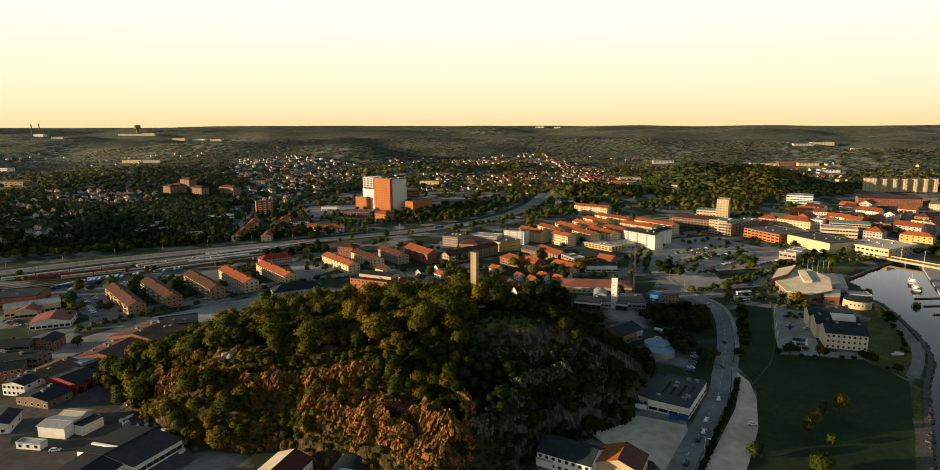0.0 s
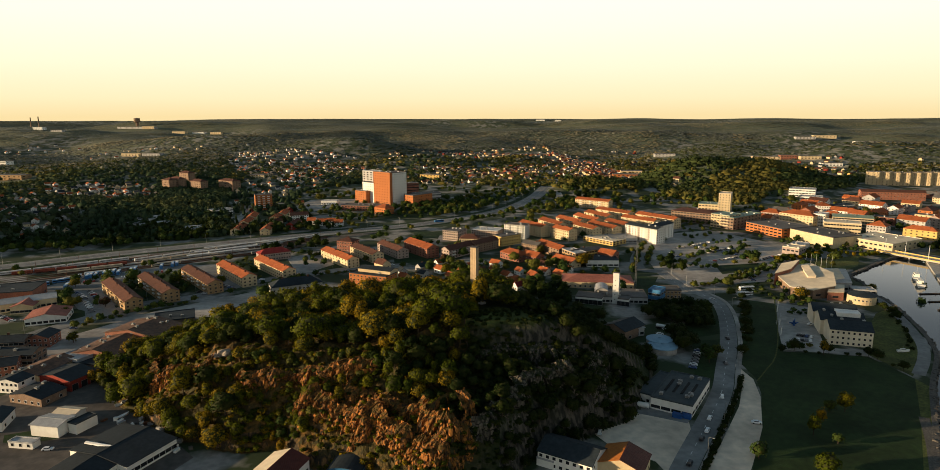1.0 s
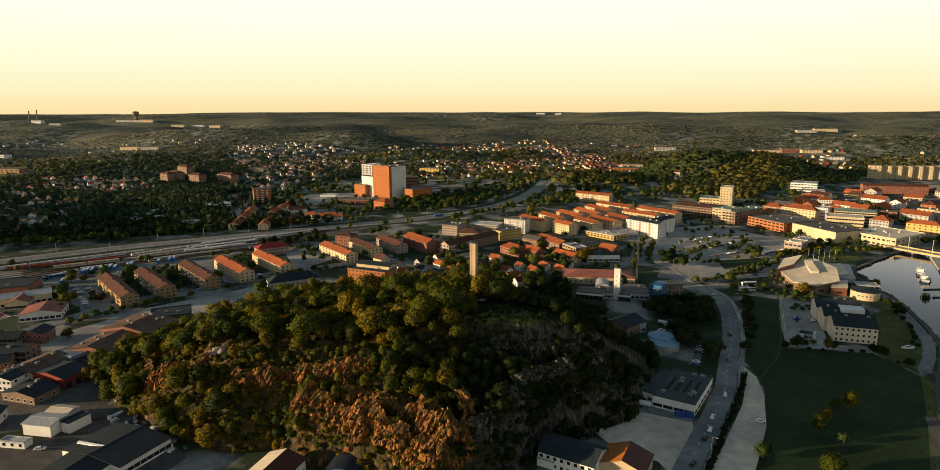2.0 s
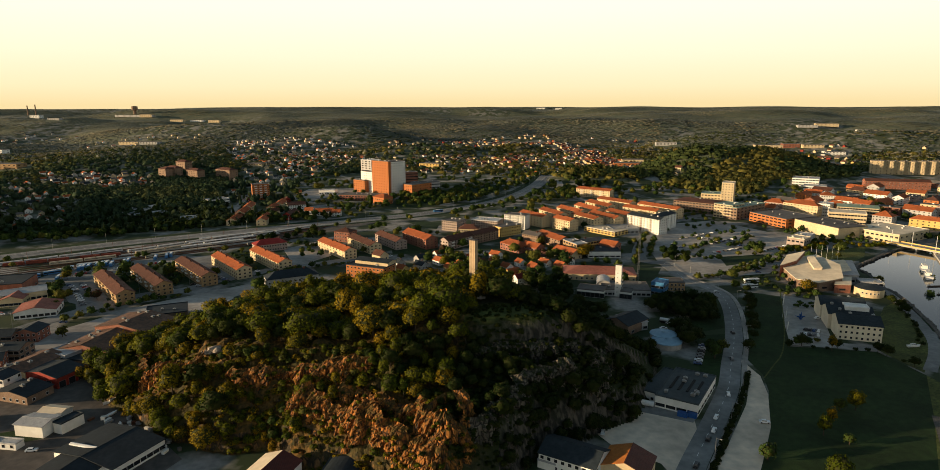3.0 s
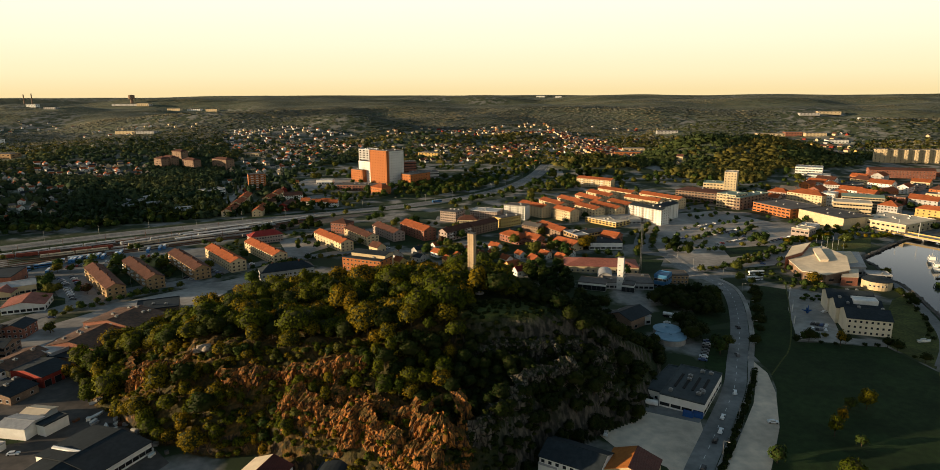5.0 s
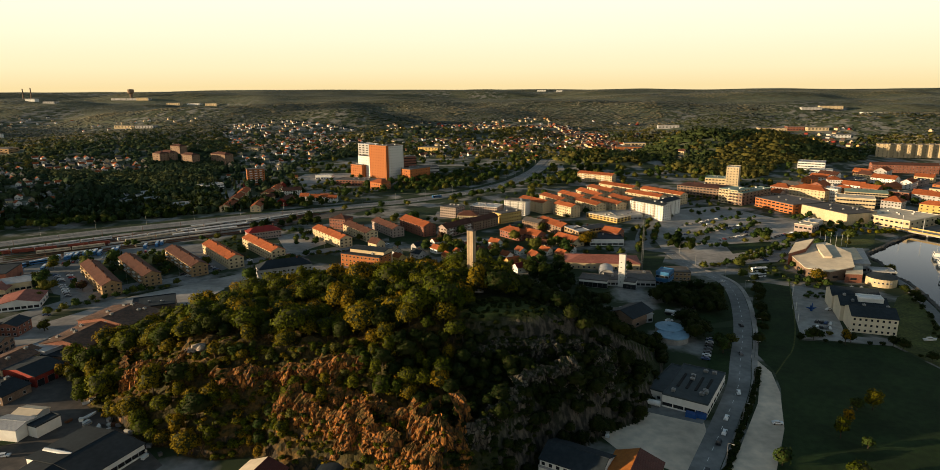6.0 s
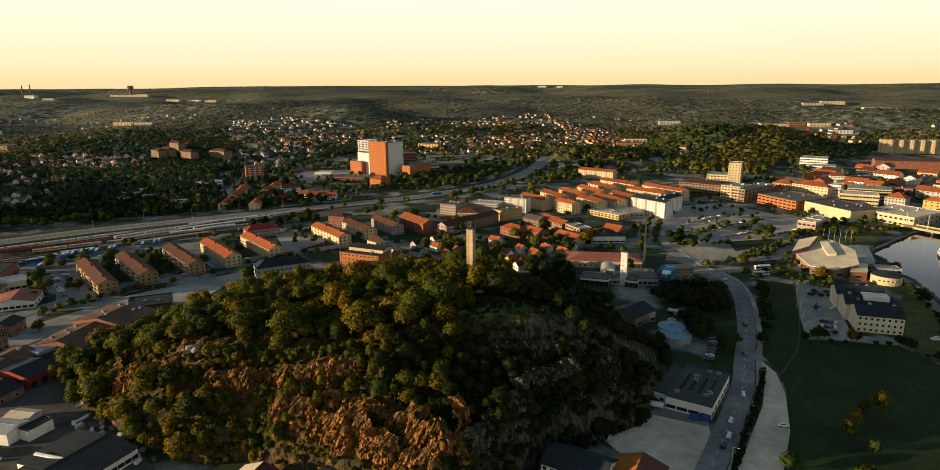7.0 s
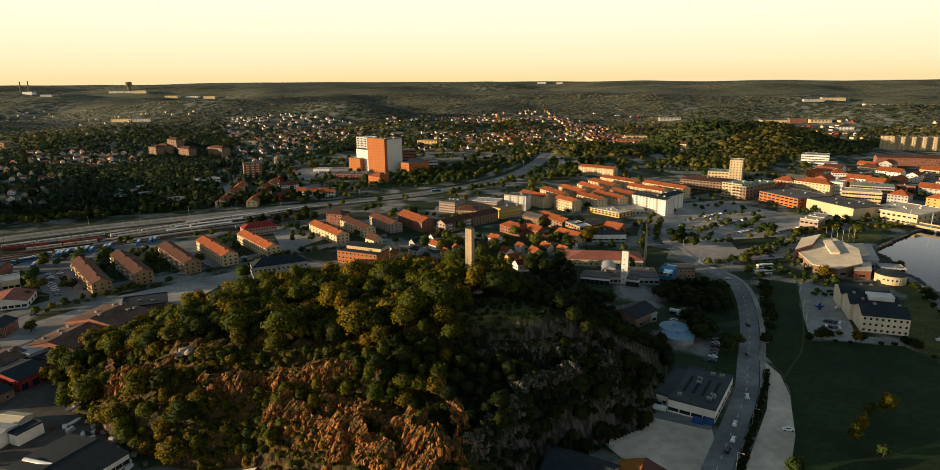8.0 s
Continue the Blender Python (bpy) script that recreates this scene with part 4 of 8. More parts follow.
def block(x, y, rot, l, w, h, roof, wall, top, label, name="building", category="building", storeys=2, cols=0, ends=0, rise=None, win="flat", chimneys=0, vents=0, balcony="", balcony_cols=(), ridge="", base=None, group="", ground_floor=0.9, lit_slope=None):
    """A house: walls under a roof, windows on the walls, chimneys, vents and balconies. Local -y is its front; rot in degrees."""
    swap = (w > l * 1.05 and ridge == "") or ridge == "y"
    e = tagged(new(name), label, category, group)
    z0 = gz(x, y) if base is None else base
    e.matrix_basis = pose(x, y, z0, 0, 0, rot)
    TAKEN.append((x, y, max(l, w) * 0.55))
    FOOTPRINTS.append((x, y, radians(rot), l / 2, w / 2))
    if name == "far_building":
        FAR_SITES.append((x, y, l / 2))
    turn = pose(0, 0, 0, 0, 0, 90) if swap else Matrix()
    rl, rw = (w, l) if swap else (l, w)
    if rise is None:
        rise = {"gable": 0.27, "hip": 0.27, "arch": 0.3, "shed": 0.1}.get(roof, 0) * rw
    s = Shape()
    if roof == "gable":
        s.prism([(-rw / 2, -1.5), (rw / 2, -1.5), (rw / 2, h), (0, h + rise), (-rw / 2, h)], -rl / 2, rl / 2)
    elif roof == "arch":
        s.prism([(-rw / 2, -1.5), (rw / 2, -1.5)] + [(math.cos(math.pi * k / 12) * rw / 2, h + math.sin(math.pi * k / 12) * rise) for k in range(13)], -rl / 2, rl / 2)
    elif roof == "shed":
        s.prism([(-rw / 2, -1.5), (rw / 2, -1.5), (rw / 2, h + rise), (-rw / 2, h)], -rl / 2, rl / 2)
    else:
        s.box(-rl / 2, -rw / 2, -1.5, rl / 2, rw / 2, h)
    put("wall", s.mesh("wall", wall), e, turn)
    cover = roof_mesh(roof, rl, rw, h, rise, top)
    # the sun-facing slope gets a brighter material, as if lit
    if lit_slope:
        cover.materials.append(lit_slope)
        cover.polygons.foreach_set("material_index", [1] * 6 + [0] * (len(cover.polygons) - 6))
    put("roof", cover, e, turn)
    gap = h / storeys
    far = math.hypot(x, y) > 545
    joined = Shape()
    for face, (n, length, off) in enumerate(((cols, l, w / 2), (ends, w, l / 2), (cols, l, w / 2), (ends, w, l / 2))):
        for c in range(n):
            p = (c + 0.5) / n * length - length / 2
            for k in range(storeys):
                if face == 0 and c in balcony_cols and balcony and (k or storeys < 2):
                    put("balcony", BALCONIES[balcony], e, pose(p, -off, k * gap + 0.35))
                m = pose(0, 0, 0, 0, 0, face * 90) @ pose(p, -off, k * gap + min(ground_floor, gap * 0.4))
                if far:
                    v, f, sl = flat_window(*WINDOW_SIZE[win][:2])
                    joined.add([m @ Vector(q) for q in v], f)
                    joined.s[-len(f):] = sl
                else:
                    put("window", WINDOWS[win], e, m)
    if joined.v:
        tagged(put("windows", joined.mesh("windows", [M[WINDOW_SIZE[win][2]], M["glass"]]), e), kind="stuff")
    g = random.Random(int(x * 7 + y))
    for k in range(chimneys):
        put("chimney", CHIMNEY, e, turn @ pose(((k + 0.5) / chimneys - 0.5) * rl, 0.6 * (-1) ** k, h + rise * (0.85 if roof in ("gable", "hip") else 0) - 0.2))
    for k in range(vents):
        px, py = g.uniform(-0.4, 0.4) * rl, g.uniform(-0.35, 0.35) * rw
        pz = h + 0.12 if roof in ("flat", "") else h + rise * (1 - abs(py) / (rw / 2)) if roof in ("gable", "hip") else h + rise
        put("roof_vent", VENT, e, turn @ pose(px, py, pz, 0, 0, g.choice((0, 90))))
    return e


def poly_hall(name, corners, wall, top, label, category):
    """A hall of any outline: corners of x, y and the roof's height there, counted anticlockwise."""
    e = tagged(new(name), label, category)
    n = len(corners)
    mx, my = sum(c[0] for c in corners) / n, sum(c[1] for c in corners) / n
    v = [(x, y, -1.5) for x, y, z in corners] + list(corners)
    put("wall", mesh("wall", v, [(i, (i + 1) % n, n + (i + 1) % n, n + i) for i in range(n)] + [tuple(range(n, 2 * n))], wall), e)
    rim = [(mx + (x - mx) * 1.03, my + (y - my) * 1.03, z + 0.02) for x, y, z in corners]
    v = rim + [(x, y, z + 0.45) for x, y, z in rim]
    put("roof", mesh("roof", v, [(i, (i + 1) % n, n + (i + 1) % n, n + i) for i in range(n)] + [tuple(range(n - 1, -1, -1)), tuple(range(n, 2 * n))], top), e)
    TAKEN.append((mx, my, 18))
    for (x0, y0, z0), (x1, y1, z1) in zip(corners, corners[1:] + corners[:1]):
        d = math.hypot(x1 - x0, y1 - y0)
        for k in range(int(d / 7)):
            t = (k + 0.5) / int(d / 7)
            put("window", WINDOWS["strip"], e, pose(x0 + (x1 - x0) * t, y0 + (y1 - y0) * t, 2.0, 0, 0, math.degrees(math.atan2(y1 - y0, x1 - x0))))
    return e


ROADS = []


def near_road(x, y):
    return any(((o - (x, y)) ** 2).sum(1).min() < gap * gap for o, gap in ROADS)


def free_spot(x, y, margin):
    """Whether a place lies outside every building's outline."""
    for a, b, rot, hl, hw in FOOTPRINTS:
        dx, dy = x - a, y - b
        if abs(dx) < 70 and abs(dy) < 70:
            c, s = math.cos(rot), math.sin(rot)
            if abs(dx * c + dy * s) < hl + margin and abs(dy * c - dx * s) < hw + margin:
                return False
    return True


def clear_of_buildings(x, y, r):
    return all((x - a) ** 2 + (y - b) ** 2 > (r + c) ** 2 for a, b, c in TAKEN)


# open land without woods, and villa quarters with trees between the houses
TOWN = [(-579, 569), (-332, 658), (-238, 713), (-305, 950), (-331, 1107), (-246, 1227), (-79, 1225), (56, 1371), (288, 1290), (305, 982), (397, 934), (628, 1286), (732, 1216), (904, 1173), (700, 150), (-700, 150)]
VILLAS = [
    [(-803, 962), (-759, 1034), (-599, 927), (-464, 693), (-525, 618)],
    [(-849, 1222), (-642, 1207), (-547, 1031), (-602, 978), (-726, 1039)],
    [(-798, 1943), (-458, 1936), (-286, 1590), (-318, 1062), (-434, 1093)],
    [(-313, 1962), (202, 2283), (336, 1736), (194, 1105), (-127, 1226)],
    [(205, 2316), (352, 1148), (337, 1093), (241, 1377)],
    [(963, 2159), (973, 1684), (826, 1378), (523, 1116)],
    [(-454, 1091), (-340, 1141), (-221, 781), (-299, 706)],
]


FAR_CLUSTERS = [(-1131, 2071), (-964, 2105), (-182, 1618), (-688, 1132), (37, 1400), (133, 1494), (235, 1612), (568, 2195), (752, 2321), (985, 2162), (1218, 2187), (-72, 1602), (-458, 1936), (-1642, 2278), (1010, 1890), (1090, 1905), (860, 1760), (960, 1700), (1180, 2380), (1260, 2420)]
FAR_SITES = []  # lone buildings among the woods: place and half length


def wood_cover(x, y):
    """How thickly trees stand at a place far from the near hill."""
    x, y = np.asarray(x, float), np.asarray(y, float)
    d = np.hypot(x, y)
    c = np.where(inside(TOWN, x, y), 0.0, 1.0) * 0.97
    for k, zone in enumerate(VILLAS):
        c = np.where(inside(zone, x, y), 0.34 if k < 2 else 0.2, c)
    patch = fbm(x / 330, y / 330, 3, 17)
    c = np.where((d > 1700) & (patch > 0.60), 0.35, c)
    knoll = np.zeros(x.shape)
    for cx, cy, rx, ry, h in KNOLLS:
        knoll = np.maximum(knoll, h * np.exp(-((x - cx) / rx) ** 2 - ((y - cy) / ry) ** 2))
    c = np.where(knoll > 7, 0.99, c)
    for cx, cy in FAR_CLUSTERS:
        c = np.where((x - cx) ** 2 + ((y - cy) / 1.3) ** 2 < 100**2, np.minimum(c, 0.3), c)
    for cx, cy, half in FAR_SITES:
        away = math.hypot(cx, cy)
        along, across = ((x - cx) * cx + (y - cy) * cy) / away, ((x - cx) * cy - (y - cy) * cx) / away
        c = np.where((along > -70) & (along < 30) & (np.abs(across) < half + 12), np.minimum(c, 0.04), c)
    return np.where((d < 430) | (y < 0), 0.0, c)


build_ground()

# surfaces
area("parking_yard", [(-263, 544), (-245, 549), (-188, 482), (-195, 464)], M["asphalt"], "tarmac parking yard between blocks of flats", "yard", 0.055)
area("lawn", [(-305, 488), (-291, 500), (-246, 453), (-250, 437)], M["grass"], "dark lawn between blocks of flats", "grass", 0.055)
area("lawn", [(-283, 508), (-264, 521), (-222, 474), (-230, 453)], M["grass"], "dark lawn between blocks of flats", "grass", 0.055)
area("lawn", [(-235, 556), (-216, 566), (-176, 520), (-184, 497)], M["grass"], "dark lawn between blocks of flats", "grass", 0.055)
area("forecourt", [(-187, 574), (-162, 609), (-136, 549), (-157, 509)], M["asphalt_old"], "worn tarmac station forecourt", "yard", 0.055)
area("parking_yard", [(-313, 446), (-309, 481), (-250, 405), (-265, 392)], M["asphalt"], "tarmac car park by the first block", "yard", 0.055)
area("industrial_yard", [(-241, 260), (-226, 291), (-201, 295), (-156, 261), (-115, 223), (-125, 196), (-187, 195)], M["yard"], "dark patchy tarmac of the industrial yard", "yard", 0.055)
area("building_site", [(-207, 399), (-202, 420), (-191, 446), (-174, 424), (-181, 390)], M["asphalt_old"], "pale rubble of a building site beside the street", "building site", 0.061)
area("car_park", [(184, 692), (261, 722), (306, 638), (305, 598), (225, 493), (162, 477), (147, 524), (154, 602)], M["asphalt_old"], "broad worn asphalt car park with planted islands", "car park", 0.05)
area("gravel_lot", [(45, 246), (68, 265), (89, 255), (86, 240), (69, 211), (66, 223), (50, 236)], M["gravel"], "pale gravel yard below the rock face", "gravel yard", 0.05)
area("gravel_path", [(135, 326), (135, 313), (136, 301), (131, 281), (119, 251), (104, 224), (93, 205), (74, 205), (95, 235), (117, 271), (130, 299)], M["gravel"], "wide pale gravel strip beside the road", "gravel path", 0.09)
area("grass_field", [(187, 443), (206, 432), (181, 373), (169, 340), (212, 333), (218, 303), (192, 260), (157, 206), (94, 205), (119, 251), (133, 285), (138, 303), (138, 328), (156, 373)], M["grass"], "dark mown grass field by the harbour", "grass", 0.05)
area("hotel_lawn", [(236, 374), (263, 410), (283, 424), (263, 374), (241, 333), (219, 306), (214, 335)], M["meadow"], "lawn beside the cream hotel", "grass", 0.07)
area("hotel_yard", [(209, 435), (226, 424), (196, 347), (217, 340), (212, 334), (170, 342), (188, 391)], M["asphalt_old"], "tarmac yard with parked cars by the hotel", "yard", 0.07)
# the paler grass puts low sun on this lawn into its colour
area("harbour_lawn", [(304, 572), (355, 587), (331, 548), (303, 525), (293, 541)], M["meadow"], "lit lawn near the harbour basin", "grass", 0.07)
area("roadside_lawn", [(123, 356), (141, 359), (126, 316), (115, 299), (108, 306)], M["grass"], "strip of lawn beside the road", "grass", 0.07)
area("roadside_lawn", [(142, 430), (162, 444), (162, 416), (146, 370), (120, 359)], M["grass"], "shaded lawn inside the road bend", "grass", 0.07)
area("shed_yard", [(67, 268), (76, 274), (95, 265), (88, 254), (69, 263)], M["asphalt"], "dark tarmac yard before the flat shed", "yard", 0.08)
area("left_lawn", [(-298, 419), (-277, 410), (-261, 386), (-268, 377)], M["grass"], "small lawn beside a street", "grass", 0.07)
area("hall_lawn", [(-203, 239), (-194, 243), (-178, 237), (-188, 232), (-199, 233)], M["grass"], "patch of grass before a white hall", "grass", 0.07)
area("railway_bed", [(-464, 529), (-378, 573), (-261, 645), (-170, 698), (-118, 713), (-161, 656), (-222, 606), (-284, 558), (-342, 477), (-398, 448)], M["ballast"], "brown ballast of a wide railway yard", "railway", 0.08)
area("bus_yard", [(-349, 459), (-345, 484), (-281, 553), (-266, 544), (-286, 504), (-309, 463), (-324, 449)], M["asphalt"], "tarmac bus depot yard", "yard", 0.12)
MOTORWAY = [(-470, 500), (-426, 536), (-392, 565), (-353, 595), (-308, 623), (-232, 670), (-144, 721), (-79, 762), (-6, 832), (47, 922), (93, 1060), (123, 1180), (142, 1292), (134, 1428)]
SHORE_ROAD = [(151, 524), (152, 500), (154, 476), (162, 457), (166, 436), (160, 403), (144, 355), (127, 315), (114, 285), (94, 250), (78, 223), (68, 205)]
STREET = [(-288, 316), (-283, 336), (-279, 360), (-265, 392), (-243, 428), (-216, 445), (-197, 480), (-148, 514), (-112, 538)]
ribbon("verge_1", MOTORWAY, 38, M["grass"], "grass verge along the motorway", "verge", 0.25, 0.6, 3)
area("slope_meadow", [(-318, 1063), (-246, 1227), (-179, 984), (-226, 936), (-285, 950)], M["grass"], "grassed slope below the hospital", "grass", 0.06)
area("hospital_park", [(-134, 820), (-103, 984), (-7, 1021), (47, 1151), (74, 1060), (-7, 910), (-85, 805)], M["grass"], "grass between hospital and motorway", "grass", 0.05)
area("garden", [(-151, 561), (-118, 545), (-120, 516), (-145, 522)], M["grass"], "dark green garden lawn between houses", "grass", 0.052)
area("garden", [(-91, 601), (-44, 607), (-49, 562), (-82, 554)], M["grass"], "dark green garden lawn between houses", "grass", 0.053)
area("garden", [(-213, 656), (-184, 669), (-172, 636), (-195, 618)], M["grass"], "dark green garden lawn between houses", "grass", 0.054)
area("garden", [(7, 562), (53, 551), (42, 524), (4, 528)], M["grass"], "dark green garden lawn between houses", "grass", 0.055)
area("garden", [(127, 508), (144, 508), (129, 470), (113, 470)], M["grass"], "dark green garden lawn between houses", "grass", 0.056)
area("garden", [(86, 718), (107, 699), (95, 657), (71, 681)], M["grass"], "dark green garden lawn between houses", "grass", 0.057)
area("garden", [(-76, 717), (-50, 706), (-51, 670), (-79, 680)], M["grass"], "dark green garden lawn between houses", "grass", 0.058)
area("garden", [(205, 547), (247, 557), (247, 538), (200, 516)], M["grass"], "dark green garden lawn between houses", "grass", 0.059)
area("works_yard", [(-268, 335), (-250, 368), (-228, 409), (-186, 450), (-162, 475), (-165, 443), (-194, 398), (-214, 382), (-234, 361), (-238, 327), (-254, 317)], M["asphalt_old"], "worn tarmac in front of the factories", "yard", 0.056)
area("hospital_car_park", [(-282, 875), (-218, 904), (-143, 874), (-98, 936), (-112, 984), (-203, 1006), (-278, 992)], M["asphalt_old"], "hospital car park on the slope", "car park", 0.07)
area("hospital_car_park", [(-259, 1080), (-216, 1097), (-233, 1184), (-266, 1184)], M["asphalt_old"], "hospital car park behind the wing", "car park", 0.07)
ribbon("road_1", MOTORWAY, 23, M["asphalt"], "dual carriageway motorway curving past the town", "road", 0.5, 1.0)
ribbon("road_2", SHORE_ROAD, 9.5, M["asphalt"], "two-lane asphalt road curving past the hill", "road", 0.13)
ribbon("road_3", STREET, 13, M["asphalt"], "broad town street", "road", 0.13)
ribbon("pavement", SHORE_ROAD, 2.6, M["asphalt_old"], "footpath beside the road", "pavement", 0.22, 0.5, 6.4)
ribbon("road_4", [(154, 476), (221, 508), (290, 567), (351, 609), (406, 604), (436, 565)], 12, M["asphalt"], "street to the harbour bridge", "road", 0.12)
ribbon("road_5", [(151, 524), (135, 540), (154, 608), (194, 692), (274, 759), (331, 692), (368, 618)], 12, M["asphalt"], "street round the car park", "road", 0.11)
ribbon("road_6", [(114, 948), (125, 1060), (124, 983), (132, 897), (159, 851)], 9, M["asphalt_old"], "motorway slip road", "road", 0.3)
ribbon("promenade", [(287, 460), (283, 432), (269, 388), (255, 353), (240, 329), (223, 308)], 6, M["asphalt"], "worn gravel promenade along the harbour", "path", 0.12)
ribbon("shore_path", [(194, 261), (182, 239), (168, 216)], 4, M["dark_stone"], "worn stone quay path", "path", 0.12)
area("shore_grass", [(157, 206), (166, 213), (191, 250), (219, 294), (218, 303), (192, 260)], M["meadow"], "rough grass down to the stony shore", "grass", 0.08)
ribbon("trodden_path", [(137, 299), (149, 315), (161, 332), (181, 373), (215, 454)], 0.7, M["meadow"], "thin trodden path across the grass", "path", 0.075, 0.3)
ribbon("road_7", [(-292, 690), (-311, 759), (-337, 875), (-353, 985), (-359, 1206), (-386, 1392)], 8, M["asphalt_old"], "side street between row houses", "road", 0.12)
ribbon("road_8", [(-246, 705), (-272, 820), (-284, 917)], 8, M["asphalt_old"], "side street between row houses", "road", 0.12)
dashes(SHORE_ROAD, 3, 5, 0.18, 0.14, "white dashed centre line on the road")
dashes(MOTORWAY, 4, 8, 0.25, 0.52, "white lane marks on the motorway", 5.5)
dashes(MOTORWAY, 4, 8, 0.25, 0.52, "white lane marks on the motorway", -5.5)


# ---- landmarks ----
def far_chimney(x, y, h):
    s = Shape().tube(0, 0, -3, h, 3.2, 2.2, 12).tube(0, 0, h - 4, h - 2, 2.6, 2.6, 12)
    e = tagged(put("chimney_stack", s.mesh("chimney_stack", M["brown_brick"])), "tall dark factory chimney on the horizon", "chimney", "far chimneys")
    e.matrix_basis = pose(x, y, gz(x, y))


def water_tower(x, y, h):
    e = tagged(new("water_tower"), "broad red-brown water tower on the horizon", "water tower")
    e.matrix_basis = pose(x, y, gz(x, y))
    put("shaft", Shape().tube(0, 0, -3, h * 0.55, 7, 6, 14).mesh("shaft", M["brown_brick"]), e)
    put("tank", Shape().tube(0, 0, h * 0.45, h * 0.55, 6, 14, 20).tube(0, 0, h * 0.55, h, 14, 14, 20).tube(0, 0, h, h + 2, 14, 2, 20).mesh("tank", M["brown_brick"]), e)


# yellow brick blocks of flats in a row
block(-264.9, 434.9, -47.7, 69.8, 11.5, 8, "gable", M["yellow_brick"], M["tile_brown"], "three-storey yellow brick block of flats with balconies", "apartment_block", "apartment block", 3, 14, 3, 2.6, chimneys=4, balcony="cream", balcony_cols=(1, 4, 6, 9, 12), group="blocks of flats by the railway")
block(-248.4, 454.7, -47.3, 66.2, 11.5, 8, "gable", M["yellow_brick"], M["tile_brown"], "three-storey yellow brick block of flats with white balconies", "apartment_block", "apartment block", 3, 14, 3, 2.6, chimneys=4, balcony="white", balcony_cols=(1, 4, 6, 9, 12), group="blocks of flats by the railway")
block(-225.8, 478.9, -48.4, 65.9, 11.5, 8, "gable", M["yellow_brick"], M["tile_brown"], "three-storey yellow brick block of flats beside the street", "apartment_block", "apartment block", 3, 14, 3, 2.6, chimneys=4, balcony="white", balcony_cols=(1, 4, 6, 9, 12), group="blocks of flats by the railway")
block(-205.1, 497.2, -49.3, 61.5, 11.5, 8, "gable", M["cream"], M["tile"], "cream block of flats with orange tiled roof", "apartment_block", "apartment block", 3, 14, 3, 2.6, chimneys=4, balcony="", balcony_cols=(), group="blocks of flats by the railway")
block(-180.2, 518.5, -49.2, 61.7, 11.5, 8, "gable", M["cream"], M["tile"], "cream block of flats with orange tiled roof", "apartment_block", "apartment block", 3, 14, 3, 2.6, chimneys=4, balcony="", balcony_cols=(), group="blocks of flats by the railway")
block(-133.0, 557.3, -51.5, 55.4, 11.5, 8, "gable", M["cream"], M["tile"], "cream block of flats with red tiled roof", "apartment_block", "apartment block", 3, 9, 3, 2.6, chimneys=4, balcony="", balcony_cols=(), group="blocks of flats by the railway")
block(-111.9, 577.0, -53.3, 47.6, 11.5, 8, "gable", M["cream"], M["tile_brown"], "cream block of flats with brown tiled roof", "apartment_block", "apartment block", 3, 9, 3, 2.6, chimneys=4, balcony="", balcony_cols=(), group="blocks of flats by the railway")
block(-89.3, 592.3, -55.7, 45.2, 11.5, 8, "gable", M["pink"], M["tile_brown"], "pale brick block of flats with red-brown roof", "apartment_block", "apartment block", 3, 9, 3, 2.6, chimneys=4, balcony="", balcony_cols=(), group="blocks of flats by the railway")
block(-61.7, 594.5, -53.7, 43.9, 13.0, 9.5, "gable", M["red_brick"], M["tile"], "four-storey brick house with glowing red roof", "apartment_block", "apartment block", 4, 9, 3, 3.4, chimneys=2)

# houses round the railway station
block(-198.5, 571.2, 34.0, 28.6, 13.0, 7, "hip", M["pink"], M["tile_red"], "old station house with dark red hipped roof", "station_house", "station", 2, 12, 3, 3.5, "house", 3)
block(-142.4, 453.4, 28.2, 36.9, 14.0, 9, "hip", M["grey"], M["felt"], "grey school-like house with dark hipped roof", "house", "house", 2, 12, 3, 4.0, "house", 2)
block(-88.9, 482.4, -22.7, 34.0, 17.0, 9.5, "flat", M["orange_brick"], M["felt"], "lit orange brick office with black roof", "office_building", "office", 3, 10, 3, vents=3)
block(-85.5, 485.5, -22.7, 30.0, 12.0, 12.2, "gable", M["cream"], M["felt"], "cream set-back top storey with black roof", "office_storey", "office", 3, 0, 0, 1.2)
block(-136.8, 612.2, -20.3, 17.4, 14.0, 10, "hip", M["red_brick"], M["tile_brown"], "dark red brick house by the tracks", "house", "house", 3, 6, 4, 2.5, "house", 1)
block(-32.4, 668.4, -29.6, 19.0, 19.0, 10.5, "flat", M["pink"], M["felt_grey"], "pale flat-roofed office block", "office_building", "office", 4, 8, 5, vents=3)
block(3.1, 677.6, -20.0, 30.0, 20.0, 9.5, "flat", M["pink"], M["sheet"], "pale flat-roofed office block by the tracks", "office_building", "office", 4, 11, 5, vents=4)
block(35.4, 678.7, -26.0, 24.0, 14.0, 15, "flat", M["white"], M["felt_grey"], "tall white block of flats with balconies", "apartment_block", "apartment block", 6, 8, 4, vents=2, balcony="white", balcony_cols=(1, 4, 6))
block(-25.7, 587.5, 51.1, 37.0, 11.0, 8.5, "gable", M["pink"], M["tile_brown"], "long brick tenement with brown roof", "apartment_block", "apartment block", 3, 9, 3, 3.2, chimneys=3, balcony="white", balcony_cols=(1, 4, 7))
block(-1.5, 612.7, 46.9, 34.3, 11.0, 9, "gable", M["brown_brick"], M["tile_brown"], "long brown brick tenement", "apartment_block", "apartment block", 4, 9, 3, 2.6, chimneys=3)
